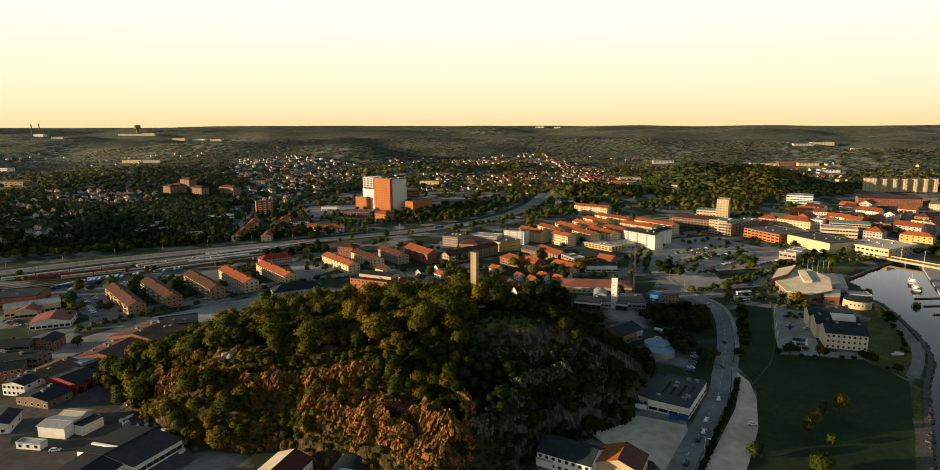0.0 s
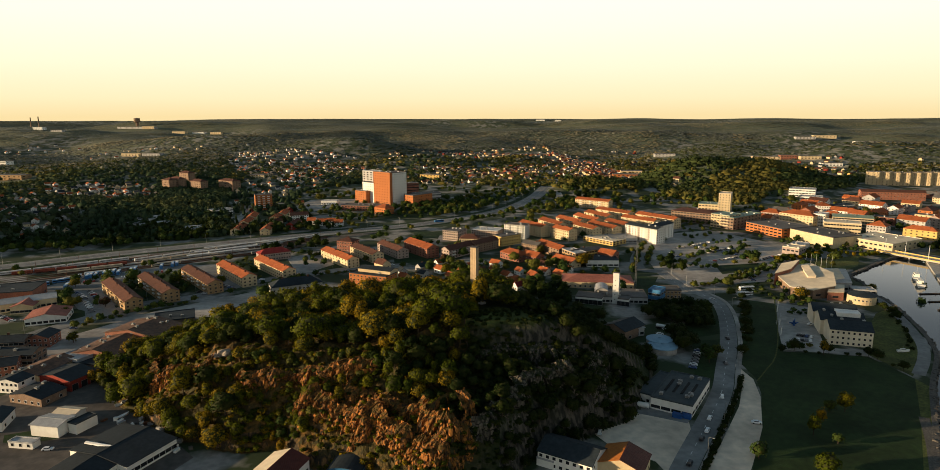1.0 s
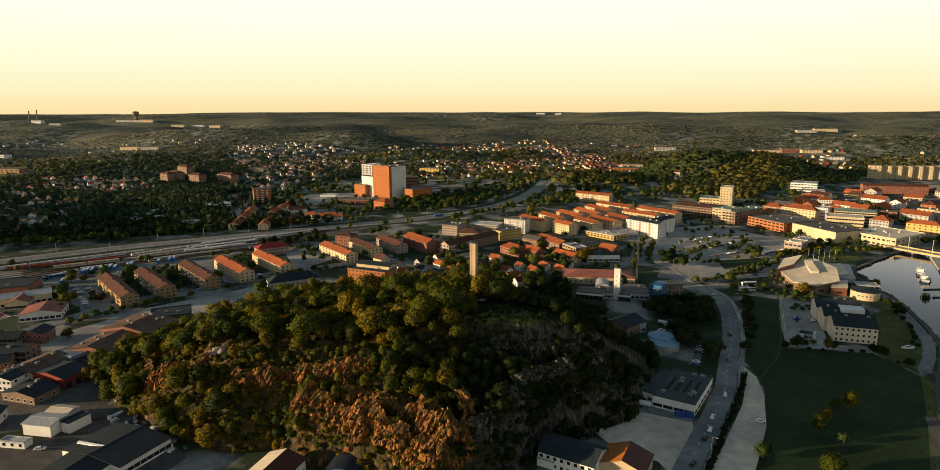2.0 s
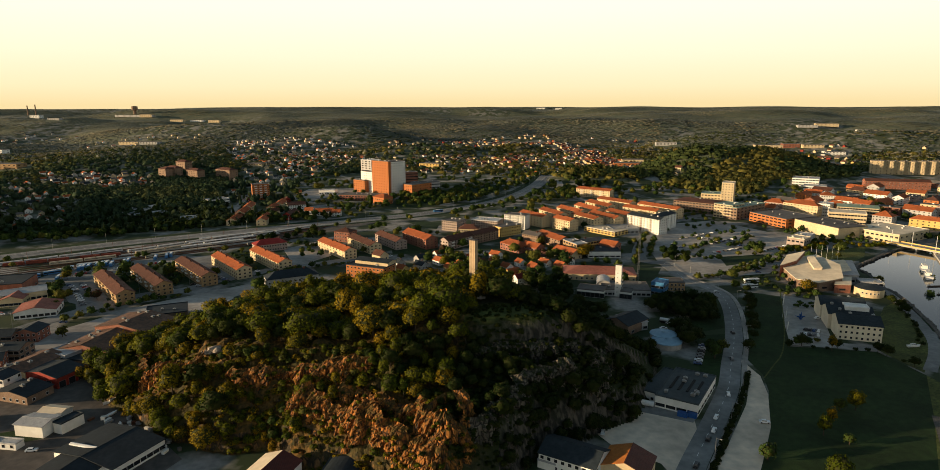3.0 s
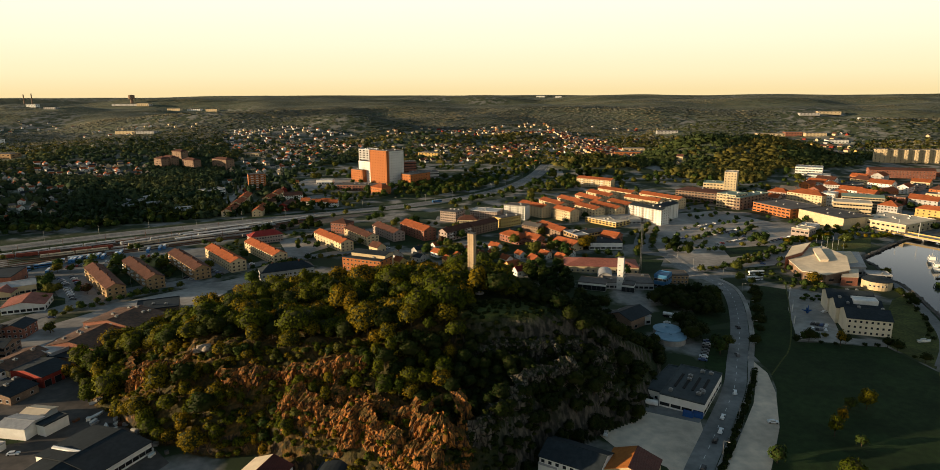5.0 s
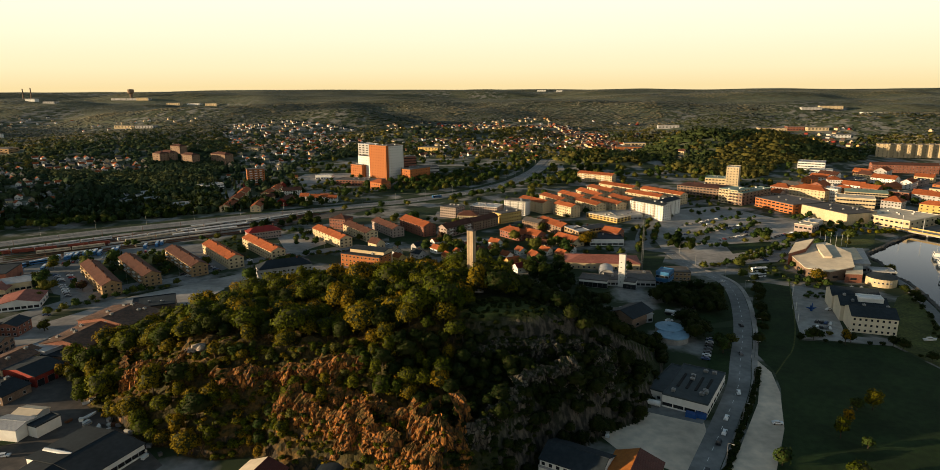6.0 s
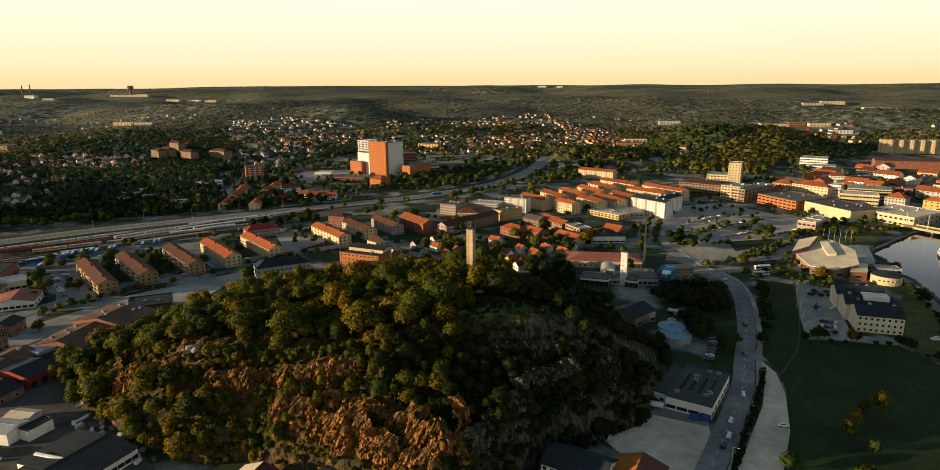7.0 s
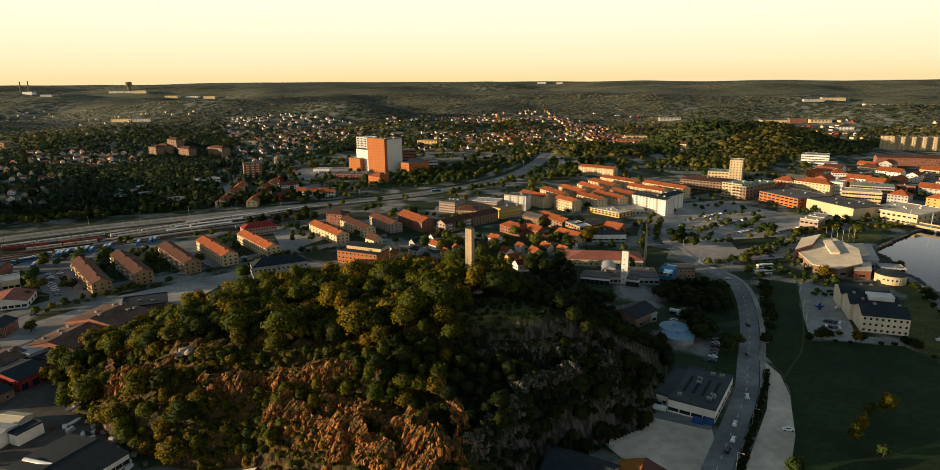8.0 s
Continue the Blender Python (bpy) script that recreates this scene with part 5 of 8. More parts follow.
block(23.5, 641.8, 39.1, 26.7, 13.0, 10, "flat", M["yellow_wall"], M["felt_grey"], "low ochre flat-roofed tenement", "apartment_block", "apartment block", 3, 8, 3, vents=2)
block(-15.4, 643.0, -8.0, 20.0, 14.0, 7, "hip", M["cream"], M["tile_brown"], "cream house with brown hipped roof", "house", "house", 2, 8, 4, 3.5, "house", 2)
block(47.6, 606.1, -45.2, 20.0, 11.0, 8, "gable", M["brown_brick"], M["felt_grey"], "brown tenement with a grey roof", "apartment_block", "apartment block", 3, 7, 3, 2.5, chimneys=2)
block(65.9, 597.0, -62.5, 39.2, 12.0, 8, "gable", M["brown_brick"], M["tile"], "brick tenement with orange tiled roof", "apartment_block", "apartment block", 3, 8, 3, 3.0, chimneys=2)
block(27.5, 570.9, -51.0, 26.0, 12.0, 6.5, "hip", M["red_brick"], M["tile"], "brick house with bright orange roof", "house", "house", 2, 7, 3, 3.4, "house", 2)
block(44.0, 561.7, -47.9, 18.0, 11.0, 6.5, "gable", M["red_brick"], M["tile"], "red brick house with orange roof", "house", "house", 2, 6, 3, 3.2, "house", 1)

# rows of flats with orange roofs
block(55.7, 697.7, -54.4, 40.1, 12.5, 11.5, "gable", M["cream"], M["tile"], "four-storey cream block of flats with orange tiled roof", "apartment_block", "apartment block", 4, 8, 3, 2.4, chimneys=4, balcony="cream", balcony_cols=(1, 5), group="orange-roofed flats")
block(78.7, 715.8, -63.8, 43.0, 12.5, 11.5, "gable", M["cream"], M["tile"], "four-storey cream block of flats with orange tiled roof", "apartment_block", "apartment block", 4, 8, 3, 2.4, chimneys=4, balcony="cream", balcony_cols=(1, 5), group="orange-roofed flats")
block(86.4, 670.1, -55.6, 27.4, 12.5, 11.5, "gable", M["cream"], M["tile"], "four-storey cream block of flats with orange tiled roof", "apartment_block", "apartment block", 4, 8, 3, 2.4, chimneys=4, balcony="cream", balcony_cols=(1, 5), group="orange-roofed flats")
block(101.6, 731.4, -59.8, 41.4, 12.5, 11.5, "gable", M["cream"], M["tile"], "four-storey cream block of flats with orange tiled roof", "apartment_block", "apartment block", 4, 8, 3, 2.4, chimneys=4, balcony="cream", balcony_cols=(1, 5), group="orange-roofed flats")
block(112.3, 687.2, -61.7, 40.4, 12.5, 11.5, "gable", M["cream"], M["tile"], "four-storey cream block of flats with orange tiled roof", "apartment_block", "apartment block", 4, 8, 3, 2.4, chimneys=4, balcony="cream", balcony_cols=(1, 5), group="orange-roofed flats")
block(124.5, 746.9, -66.0, 45.9, 12.5, 11.5, "gable", M["cream"], M["tile"], "four-storey cream block of flats with orange tiled roof", "apartment_block", "apartment block", 4, 8, 3, 2.4, chimneys=4, balcony="cream", balcony_cols=(1, 5), group="orange-roofed flats")
block(133.6, 693.2, -62.6, 45.3, 12.5, 11.5, "gable", M["cream"], M["tile"], "four-storey cream block of flats with orange tiled roof", "apartment_block", "apartment block", 4, 8, 3, 2.4, chimneys=4, balcony="cream", balcony_cols=(1, 5), group="orange-roofed flats")
block(142.6, 773.7, -62.6, 44.9, 12.5, 11.5, "gable", M["cream"], M["tile"], "four-storey cream block of flats with orange tiled roof", "apartment_block", "apartment block", 4, 8, 3, 2.4, chimneys=4, balcony="cream", balcony_cols=(1, 5), group="orange-roofed flats")
block(154.4, 707.4, -63.4, 42.1, 12.5, 11.5, "gable", M["cream"], M["tile"], "four-storey cream block of flats with orange tiled roof", "apartment_block", "apartment block", 4, 8, 3, 2.4, chimneys=4, balcony="cream", balcony_cols=(1, 5), group="orange-roofed flats")
block(167.0, 800.3, -52.8, 53.4, 12.5, 11.5, "gable", M["cream"], M["tile"], "four-storey cream block of flats with orange tiled roof", "apartment_block", "apartment block", 4, 8, 3, 2.4, chimneys=4, balcony="cream", balcony_cols=(1, 5), group="orange-roofed flats")
block(184.4, 736.7, -50.6, 46.7, 12.5, 11.5, "gable", M["cream"], M["tile"], "four-storey cream block of flats with orange tiled roof", "apartment_block", "apartment block", 4, 8, 3, 2.4, chimneys=4, balcony="cream", balcony_cols=(1, 5), group="orange-roofed flats")
block(209.9, 755.2, -54.5, 58.2, 12.5, 11.5, "gable", M["cream"], M["tile"], "four-storey cream block of flats with orange tiled roof", "apartment_block", "apartment block", 4, 8, 3, 2.4, chimneys=4, balcony="cream", balcony_cols=(1, 5), group="orange-roofed flats")
block(170.7, 661.5, -53.8, 42.1, 13.5, 15.5, "gable", M["white"], M["felt"], "white six-storey block of flats with balconies", "apartment_block", "apartment block", 6, 10, 4, 1.8, vents=3, balcony="brown", balcony_cols=(1, 4, 7))
block(187.9, 671.7, 46.7, 42.7, 13.5, 15.5, "gable", M["white"], M["felt"], "white six-storey block of flats beside the car park", "apartment_block", "apartment block", 6, 6, 4, 1.8, vents=2, balcony="white", balcony_cols=(1, 4))
block(126.6, 653.3, -49.3, 39.3, 22.0, 4.6, "flat", M["yellow_wall"], M["cream_roof"], "low ochre shop with a pale flat roof", "shop", "shop", 2, 9, 4, win="wide", vents=4)
block(144.5, 659.3, 7.1, 27.4, 26.0, 5, "flat", M["grey"], M["sheet"], "low grey shop hall with pale metal roof", "shop", "shop", 1, 6, 3, win="wide", vents=2)
block(82.1, 563.8, -66.0, 23.0, 12.0, 10, "flat", M["yellow_brick"], M["sheet"], "yellow brick office with metal roof", "office_building", "office", 3, 5, 3, win="wide", vents=2)
block(92.8, 572.8, 33.8, 33.8, 13.0, 9, "gable", M["yellow_wall"], M["felt_grey"], "ochre office wing with dark roof", "office_building", "office", 3, 10, 3, 1.5, "wide", 1)
block(104.3, 552.8, 0.4, 28.2, 22.0, 6, "flat", M["white"], M["felt"], "low white hall with flat black roof", "hall", "hall", 1, 6, 2, win="strip", vents=2)
block(113.4, 564.4, -40.9, 15.6, 11.0, 8, "gable", M["red_brick"], M["tile"], "brick house with orange roof", "house", "house", 2, 5, 3, 3, "house", 1)
block(72.6, 547.7, -51.9, 24.1, 13.0, 5, "gable", M["cream"], M["tile"], "low cream house with orange roof", "house", "house", 1, 5, 2, 3.5, "house", 1)
block(88.9, 483.0, -6.0, 54.0, 24.0, 5.0, "hip", M["cream"], M["pink_roof"], "long low station with broad red hipped roof", "station_hall", "hall", 1, 14, 3, 3.2, "house")

# fire station with its white tower
block(75.7, 435.9, -18.4, 18.8, 14.0, 5, "flat", M["white"], M["felt_grey"], "low white garage wing with dark gates", "garage", "garage", 1, 6, 2, win="gate", ground_floor=0.2)
block(100.1, 442.2, -4.8, 32.9, 22.0, 4.5, "flat", M["grey"], M["felt_grey"], "low grey station wing with flat roof", "station_wing", "building", 1, 10, 3, win="wide", vents=3)
block(87.5, 456.1, -8.8, 10.1, 16.0, 3, "arch", M["grey"], M["sheet"], "pale arched garage roof of sheet metal", "hall", "hall", 1, 0, 0, 3.6, ridge="y")
block(98.9, 429.6, -22.7, 7.6, 10.0, 5, "flat", M["white"], M["felt_grey"], "white low annexe with blue gates", "annexe", "building", 1, 3, 2, win="gate", ground_floor=0.2)
block(123.9, 438.7, -32.7, 8.7, 12.0, 9, "flat", M["blue_metal"], M["blue_metal"], "blue metal-clad hall of the station", "hall", "hall", 2, 3, 3, win="wide")
block(136.1, 451.0, -5.5, 15.5, 13.0, 6, "flat", M["yellow_brick"], M["felt_grey"], "tan brick office beside the blue hall", "office_building", "office", 2, 6, 3, win="house")
block(84.8, 367.4, -47.6, 16.3, 20.0, 6, "gable", M["brown_brick"], M["felt"], "dark workshop with a black roof", "workshop", "workshop", 1, 4, 2, 3.0, "wide")
block(88.4, 369.2, 19.8, 13.5, 13.0, 5, "shed", M["grey"], M["sheet"], "grey workshop with a sheet metal roof", "workshop", "workshop", 1, 4, 2, win="wide")

# flat shed and yards below the rock
block(92.4, 278.2, -31.4, 18.4, 34.5, 5.6, "flat", M["white"], M["felt_teal"], "long pale shed with flat grey roof", "warehouse", "warehouse", 1, 4, 6, win="strip", vents=8)
block(82.8, 286.1, -35.4, 6.8, 30.0, 4.4, "flat", M["white"], M["felt_teal"], "low side wing of the pale shed", "annexe", "building", 1, 2, 3, win="house")
block(52.3, 216.8, -25.8, 16.6, 14.0, 5, "gable", M["cream"], M["maroon"], "gabled store with roof slopes coloured as lit orange and shaded maroon", "store_hall", "hall", 1, 0, 2, 3.0, ridge="y", lit_slope=M["orange_sheet"])
block(33.2, 221.0, -30.2, 21.8, 15.0, 6, "gable", M["white"], M["felt"], "white two-storey workshop with dark roof", "workshop", "workshop", 2, 8, 3, 3.0, "house", ridge="x")
block(23.9, 220.4, -29.0, 7.0, 5.0, 3, "flat", M["white"], M["sheet"], "low white lean-to by the workshop", "annexe", "building", 1, 0, 0)
block(-75.9, 207.5, -15.8, 14.9, 17.4, 5.5, "gable", M["white"], M["maroon"], "white hall with roof slopes coloured as lit cream and shaded maroon", "store_hall", "hall", 1, 0, 5, 2.6, "house", ridge="y", lit_slope=M["cream_roof"])
block(-51.2, 210.8, -8.4, 12.6, 9.1, 4.5, "arch", M["blue_metal"], M["felt"], "blue arched metal shed below the rock", "store_hall", "hall", 1, 0, 0, 1.8, ridge="y")

# industrial quarter
block(-184.0, 242.8, -8.5, 13.1, 9.8, 5, "gable", M["white"], M["sheet"], "white sheet-clad hall with pale roof", "hall", "hall", 1, 0, 0, 0.9, ridge="x")
block(-173.0, 245.5, -19.5, 4.7, 10.0, 4.6, "flat", M["white"], M["felt"], "white annexe with a dark roof", "annexe", "building", 1, 0, 0)
block(-184.9, 254.5, -8.6, 10.7, 7.0, 3.6, "gable", M["white"], M["cream_roof"], "small white store hut with pale roof", "annexe", "building", 1, 0, 0, 0.8)
block(-187.8, 230.4, -6.8, 11.0, 4.0, 2.6, "flat", M["white"], M["sheet"], "low white cabin in the yard", "cabin", "cabin", 1, 3, 0, win="house")
block(-210.1, 291.8, -18.8, 22.0, 14.7, 5.5, "gable", M["red_wood"], M["felt"], "dark red timber workshop with black roof", "workshop", "workshop", 1, 2, 3, 1.8, "gate", ridge="y", ground_floor=0.1)
block(-212.6, 273.7, -14.8, 19.4, 13.2, 4, "gable", M["brown_brick"], M["felt"], "low brown brick workshop with dark roof", "workshop", "workshop", 1, 5, 2, 1.6, "house", ridge="y", vents=2)
block(-230.6, 287.7, -9.0, 12.7, 17.0, 6, "gable", M["white"], M["felt"], "white two-storey office with dark roof", "office_building", "office", 2, 5, 3, 1.5, "house", ridge="y", vents=1)
block(-227.9, 300.8, -10.5, 16.3, 23.8, 5.5, "gable", M["cream"], M["rust_roof"], "long industrial building with low pitched rusty roof", "factory", "factory", 1, 4, 8, 2.0, "wide", vents=4, ridge="y")
block(-219.6, 314.8, -22.2, 15.4, 12.0, 6, "flat", M["sheet"], M["sheet"], "grey metal-clad upper storey", "annexe", "building", 1, 3, 2, win="house")
block(-208.9, 329.4, -8.6, 28.1, 29.8, 6, "gable", M["red_brick"], M["rust_roof"], "old brick factory with rust-brown roof", "factory", "factory", 1, 5, 8, 3.0, "wide", vents=5, ridge="y")
block(-203.2, 352.5, -13.5, 33.7, 24.8, 8, "gable", M["red_brick"], M["rust_roof"], "brick factory wing with rusty sheet roof", "factory", "factory", 2, 7, 5, 3.0, "wide", vents=6, ridge="y")
block(-199.8, 382.3, 24.7, 23.6, 20.0, 6, "flat", M["brown_brick"], M["felt"], "dark flat-roofed store by the wood", "warehouse", "warehouse", 1, 4, 2, win="wide", vents=2)
block(-206.2, 313.7, -6.7, 19.2, 18.0, 4.5, "flat", M["brown_brick"], M["felt"], "dark flat-roofed link building", "workshop", "workshop", 1, 4, 2, win="wide")
block(-143.2, 224.8, -21.5, 31.1, 22.7, 4.5, "gable", M["white"], M["felt"], "large low workshop with dark felt roof", "warehouse", "warehouse", 1, 5, 8, 1.6, "wide", ridge="y")
block(-149.4, 206.6, -11.8, 20.8, 18.6, 4.5, "gable", M["white"], M["felt"], "low white store with black roof", "warehouse", "warehouse", 1, 4, 6, 1.4, "wide", ridge="y")
block(-212.7, 247.2, 17.0, 9.7, 14.0, 4.5, "gable", M["white"], M["felt"], "white store with dark roof", "store_hall", "hall", 1, 2, 2, 1.5)
block(-275.2, 337.9, 11.4, 21.1, 12.0, 6, "gable", M["brown_brick"], M["felt"], "brown brick works with black roofs", "factory", "factory", 2, 8, 3, 2.2, "wide", 1)
block(-257.6, 319.2, 4.6, 25.7, 13.0, 6, "gable", M["brown_brick"], M["felt"], "brick works with dark roof", "factory", "factory", 2, 9, 3, 2.2, "wide", vents=3)
block(-260.5, 346.2, 5.5, 12.1, 13.0, 6, "gable", M["red_brick"], M["felt"], "red brick workshop with dark roof", "workshop", "workshop", 2, 4, 3, 2.0, "house")
block(-252.7, 303.6, 27.3, 14.3, 15.0, 6, "gable", M["red_brick"], M["felt"], "brick workshop with dark roof", "workshop", "workshop", 2, 5, 3, 2.0, "house")
block(-322.8, 419.5, 35.8, 33.0, 17.0, 6, "gable", M["cream"], M["sheet"], "long pale depot hall with metal roof", "depot", "depot", 1, 10, 3, 1.8, "wide")
block(-348.3, 439.3, 16.8, 33.8, 28.0, 8, "flat", M["red_brick"], M["felt"], "depot with a dark flat roof", "depot", "depot", 1, 8, 3, win="wide", vents=2)
block(-318.6, 411.4, 18.6, 13.5, 18.0, 5, "gable", M["cream"], M["pink_roof"], "low shop with faded red roof", "shop", "shop", 1, 5, 3, 2.2, "wide")
block(-288.4, 391.3, 22.9, 23.0, 22.0, 4.5, "gable", M["white"], M["pink_roof"], "low shop with faded red sheet roof", "shop", "shop", 1, 7, 3, 2.4, "wide", ridge="y")

# harbour side
for k, (x, y, l) in enumerate(((214.1, 357.1, 22.0), (218.4, 374.0, 24.0), (223.2, 391.0, 25.0))):
    block(x, y, -17.0, l, 17.4, 9.3, "gable", M["hotel_plaster"], M["felt"], ("cream three-storey waterside hotel range with black roof", "middle hotel range with cream gable and black roof", "rear hotel range with cream gable and black roof")[k], "hotel", "hotel", 3, 8 if k == 0 else 0, 0, 3.4, "small", vents=2, ridge="x", group="hotel ranges")
block(221.5, 372.0, -17.0, 12.5, 7.5, 13.2, "flat", M["white"], M["paint_white"], "white roof light on the hotel", "roof_light", "roof light")
poly_hall("sports_hall", [(227, 455, 6.2), (238, 444, 6.6), (256, 448, 9.0), (270, 478, 10.8), (268, 508, 11.2), (246, 506, 8.8), (232, 488, 6.8)], M["brown_brick"], M["cream_roof"], "broad brick sports hall with pale sloping roof", "hall")
poly_hall("sports_hall_lantern", [(228, 483, 9.0), (243, 489, 11.4), (260, 511, 13.4), (245, 509, 10.8)], M["red_brick"], M["cream_roof"], "raised pale roof wedge of the sports hall", "hall")
poly_hall("roof_step", [(248, 472, 9.6), (253, 470, 10.6), (261, 498, 12.4), (256, 500, 11.4)], M["cream_roof"], M["cream_roof"], "long pale roof step on the sports hall", "roof light")
poly_hall("entrance_block", [(247, 441, 6.0), (258, 440, 6.0), (267, 456, 7.0), (258, 458, 7.0)], M["red_brick"], M["cream_roof"], "red brick entrance block of the sports hall", "hall")
pool = poly_hall("pool_wing", [(258, 464, 7.0), (276, 462, 7.0), (294, 503, 7.6), (272, 506, 7.6)], M["grey"], M["sheet"], "low pool wing with rounded roof lights", "hall")
shell = Shape().prism([(-2.6, 0), (2.6, 0), (2.3, 0.9), (1.2, 1.6), (0, 1.9), (-1.2, 1.6), (-2.3, 0.9)], -6.0, 6.0).mesh("roof_light", M["cream_roof"])
for k in range(4):
    put("roof_light", shell, pool, pose(270.5 + 3.2 * k, 474.0 + 8.0 * k, 7.6, 0, 0, 20), "rounded pale roof light")
block(278.5, 452.5, -14.0, 15.0, 11.0, 5.6, "flat", M["grey"], M["sheet"], "grey terrace wing by the quay", "terrace", "building", 2, 4, 2, win="wide", vents=1)
block(293.6, 588.7, -46.4, 15.3, 16.0, 9, "flat", M["pink"], M["cream_roof"], "pale glazed cinema with curved front", "cinema", "cinema", 2, 4, 3, win="wide", vents=2)
block(301.5, 600.1, 47.6, 35.1, 14.0, 8, "flat", M["sheet"], M["sheet"], "silver metal-clad cinema hall", "cinema_hall", "cinema", 1, 0, 0, vents=2)
block(355.9, 652.2, -71.4, 55.1, 36.9, 11, "flat", M["cream"], M["felt_grey"], "large cream shopping hall without windows", "shopping_hall", "shop", 2, 0, 0, vents=5)
block(403.8, 630.7, -59.4, 44.4, 54.0, 9, "flat", M["cream"], M["cream_roof"], "low cream shopping hall with brown eaves", "shopping_hall", "shop", 2, 10, 6, win="wide", vents=6)
block(333.2, 706.5, -68.2, 51.2, 45.0, 10, "flat", M["orange_brick"], M["felt_grey"], "orange brick multi-storey car park", "car_park_house", "car park", 3, 9, 4, win="strip", vents=3)
block(288.2, 745.7, -52.1, 23.5, 25.0, 16, "flat", M["cream"], M["copper"], "cream office with rounded balconies", "office_building", "office", 5, 6, 4, win="wide", balcony="cream", balcony_cols=(0, 1, 2, 3, 4, 5), vents=3)
block(307.5, 748.1, 37.7, 60.2, 16.0, 14, "flat", M["brown_brick"], M["copper"], "brown brick office with green roof", "office_building", "office", 4, 8, 4, win="wide", vents=4)
block(269.4, 788.2, -39.1, 55.3, 35.0, 13, "hip", M["brown_brick"], M["tile_brown"], "long dark brick hall with brown roof", "office_building", "office", 4, 14, 5, 2.5, "wide", 2, 2)
block(320.7, 835.6, -26.5, 14.8, 22.0, 30, "flat", M["cream"], M["cream_roof"], "tall cream hotel tower", "hotel_tower", "hotel", 9, 4, 4, win="house", vents=2)
block(312.2, 865.5, -24.2, 29.4, 24.0, 12, "flat", M["cream"], M["copper"], "cream low block with pale green roof", "office_building", "office", 3, 7, 4, win="wide", vents=3)
block(386.6, 766.3, -53.8, 41.5, 22.0, 13, "hip", M["cream"], M["tile"], "cream town house with wide orange roof", "town_house", "house", 4, 10, 5, 4.0, "flat", 4, group="town centre houses")
block(452.5, 840.8, -19.8, 17.0, 18.0, 13, "hip", M["white"], M["tile"], "white town house with orange roof", "town_house", "house", 4, 6, 4, 4.0, "flat", 2, group="town centre houses")
block(405.0, 755.7, -41.1, 14.4, 18.0, 15, "flat", M["white"], M["sheet"], "white town block with balconies", "town_house", "house", 4, 6, 4, vents=2)
block(407.5, 713.5, -26.5, 36.4, 26.0, 12, "flat", M["cream"], M["cream_roof"], "long cream shopping block", "shopping_hall", "shop", 3, 12, 4, win="wide", vents=4)
block(432.0, 736.9, -25.5, 41.1, 20.0, 14, "gable", M["cream"], M["copper"], "cream block with pale green ridge roof", "town_house", "house", 4, 14, 4, 2.0, "wide", vents=4)

# hospital on its rise
block(-151.7, 930.1, -40, 36.6, 5, 50, "flat", M["orange_brick"], M["felt_grey"], "thirteen-storey orange brick hospital tower", "hospital_tower", "hospital", 13, 10, 1, win="small", vents=2)
block(-138.0, 941.4, -40, 28, 29, 49, "flat", M["white"], M["felt_grey"], "pale grey hospital tower wing with balconies", "hospital_wing", "hospital", 13, 7, 9, win="small", vents=3)
block(-179.1, 999.1, -40, 25.2, 20, 46, "flat", M["grey"], M["sheet"], "grey concrete hospital stair block", "hospital_wing", "hospital", 13, 3, 2, win="strip", vents=2)
block(-176.0, 967.4, -40, 27.4, 12, 31, "flat", M["white"], M["felt_grey"], "white hospital wing catching the sun", "hospital_wing", "hospital", 8, 5, 3, win="small", vents=1)
block(-185.6, 970.2, -40, 26.3, 20, 18, "flat", M["orange_brick"], M["felt_grey"], "low orange brick hospital pavilion", "hospital_wing", "hospital", 5, 6, 5, vents=2)
block(-99.2, 931.2, -40, 19.4, 40, 17, "flat", M["orange_brick"], M["felt_grey"], "orange brick end block of the hospital", "hospital_wing", "hospital", 4, 4, 8, vents=1)
block(-124.4, 1043.1, 20, 24.6, 18, 22, "flat", M["red_brick"], M["felt_grey"], "long dark brick hospital ward block", "hospital_wing", "hospital", 5, 9, 3, win="strip", vents=3)
block(-91.0, 973.3, 20, 41.5, 20, 14, "flat", M["grey"], M["felt_grey"], "long low grey hospital wing", "hospital_wing", "hospital", 3, 14, 3, win="strip", vents=4)
block(-170.4, 885.9, -12, 63.8, 24, 7, "flat", M["red_brick"], M["felt_grey"], "low brick hospital outbuilding", "hospital_wing", "hospital", 2, 14, 4, win="wide", vents=4)
block(-234.5, 940.5, -5, 24.4, 14, 6, "flat", M["white"], M["sheet"], "white low store with metal roof", "store_hall", "hall", 1, 6, 3, win="wide")
block(-137.7, 849.6, -40, 22.5, 16, 9, "hip", M["orange_brick"], M["tile"], "small orange brick house with hipped roof", "house", "house", 2, 6, 4, 4.0, "house", 1)

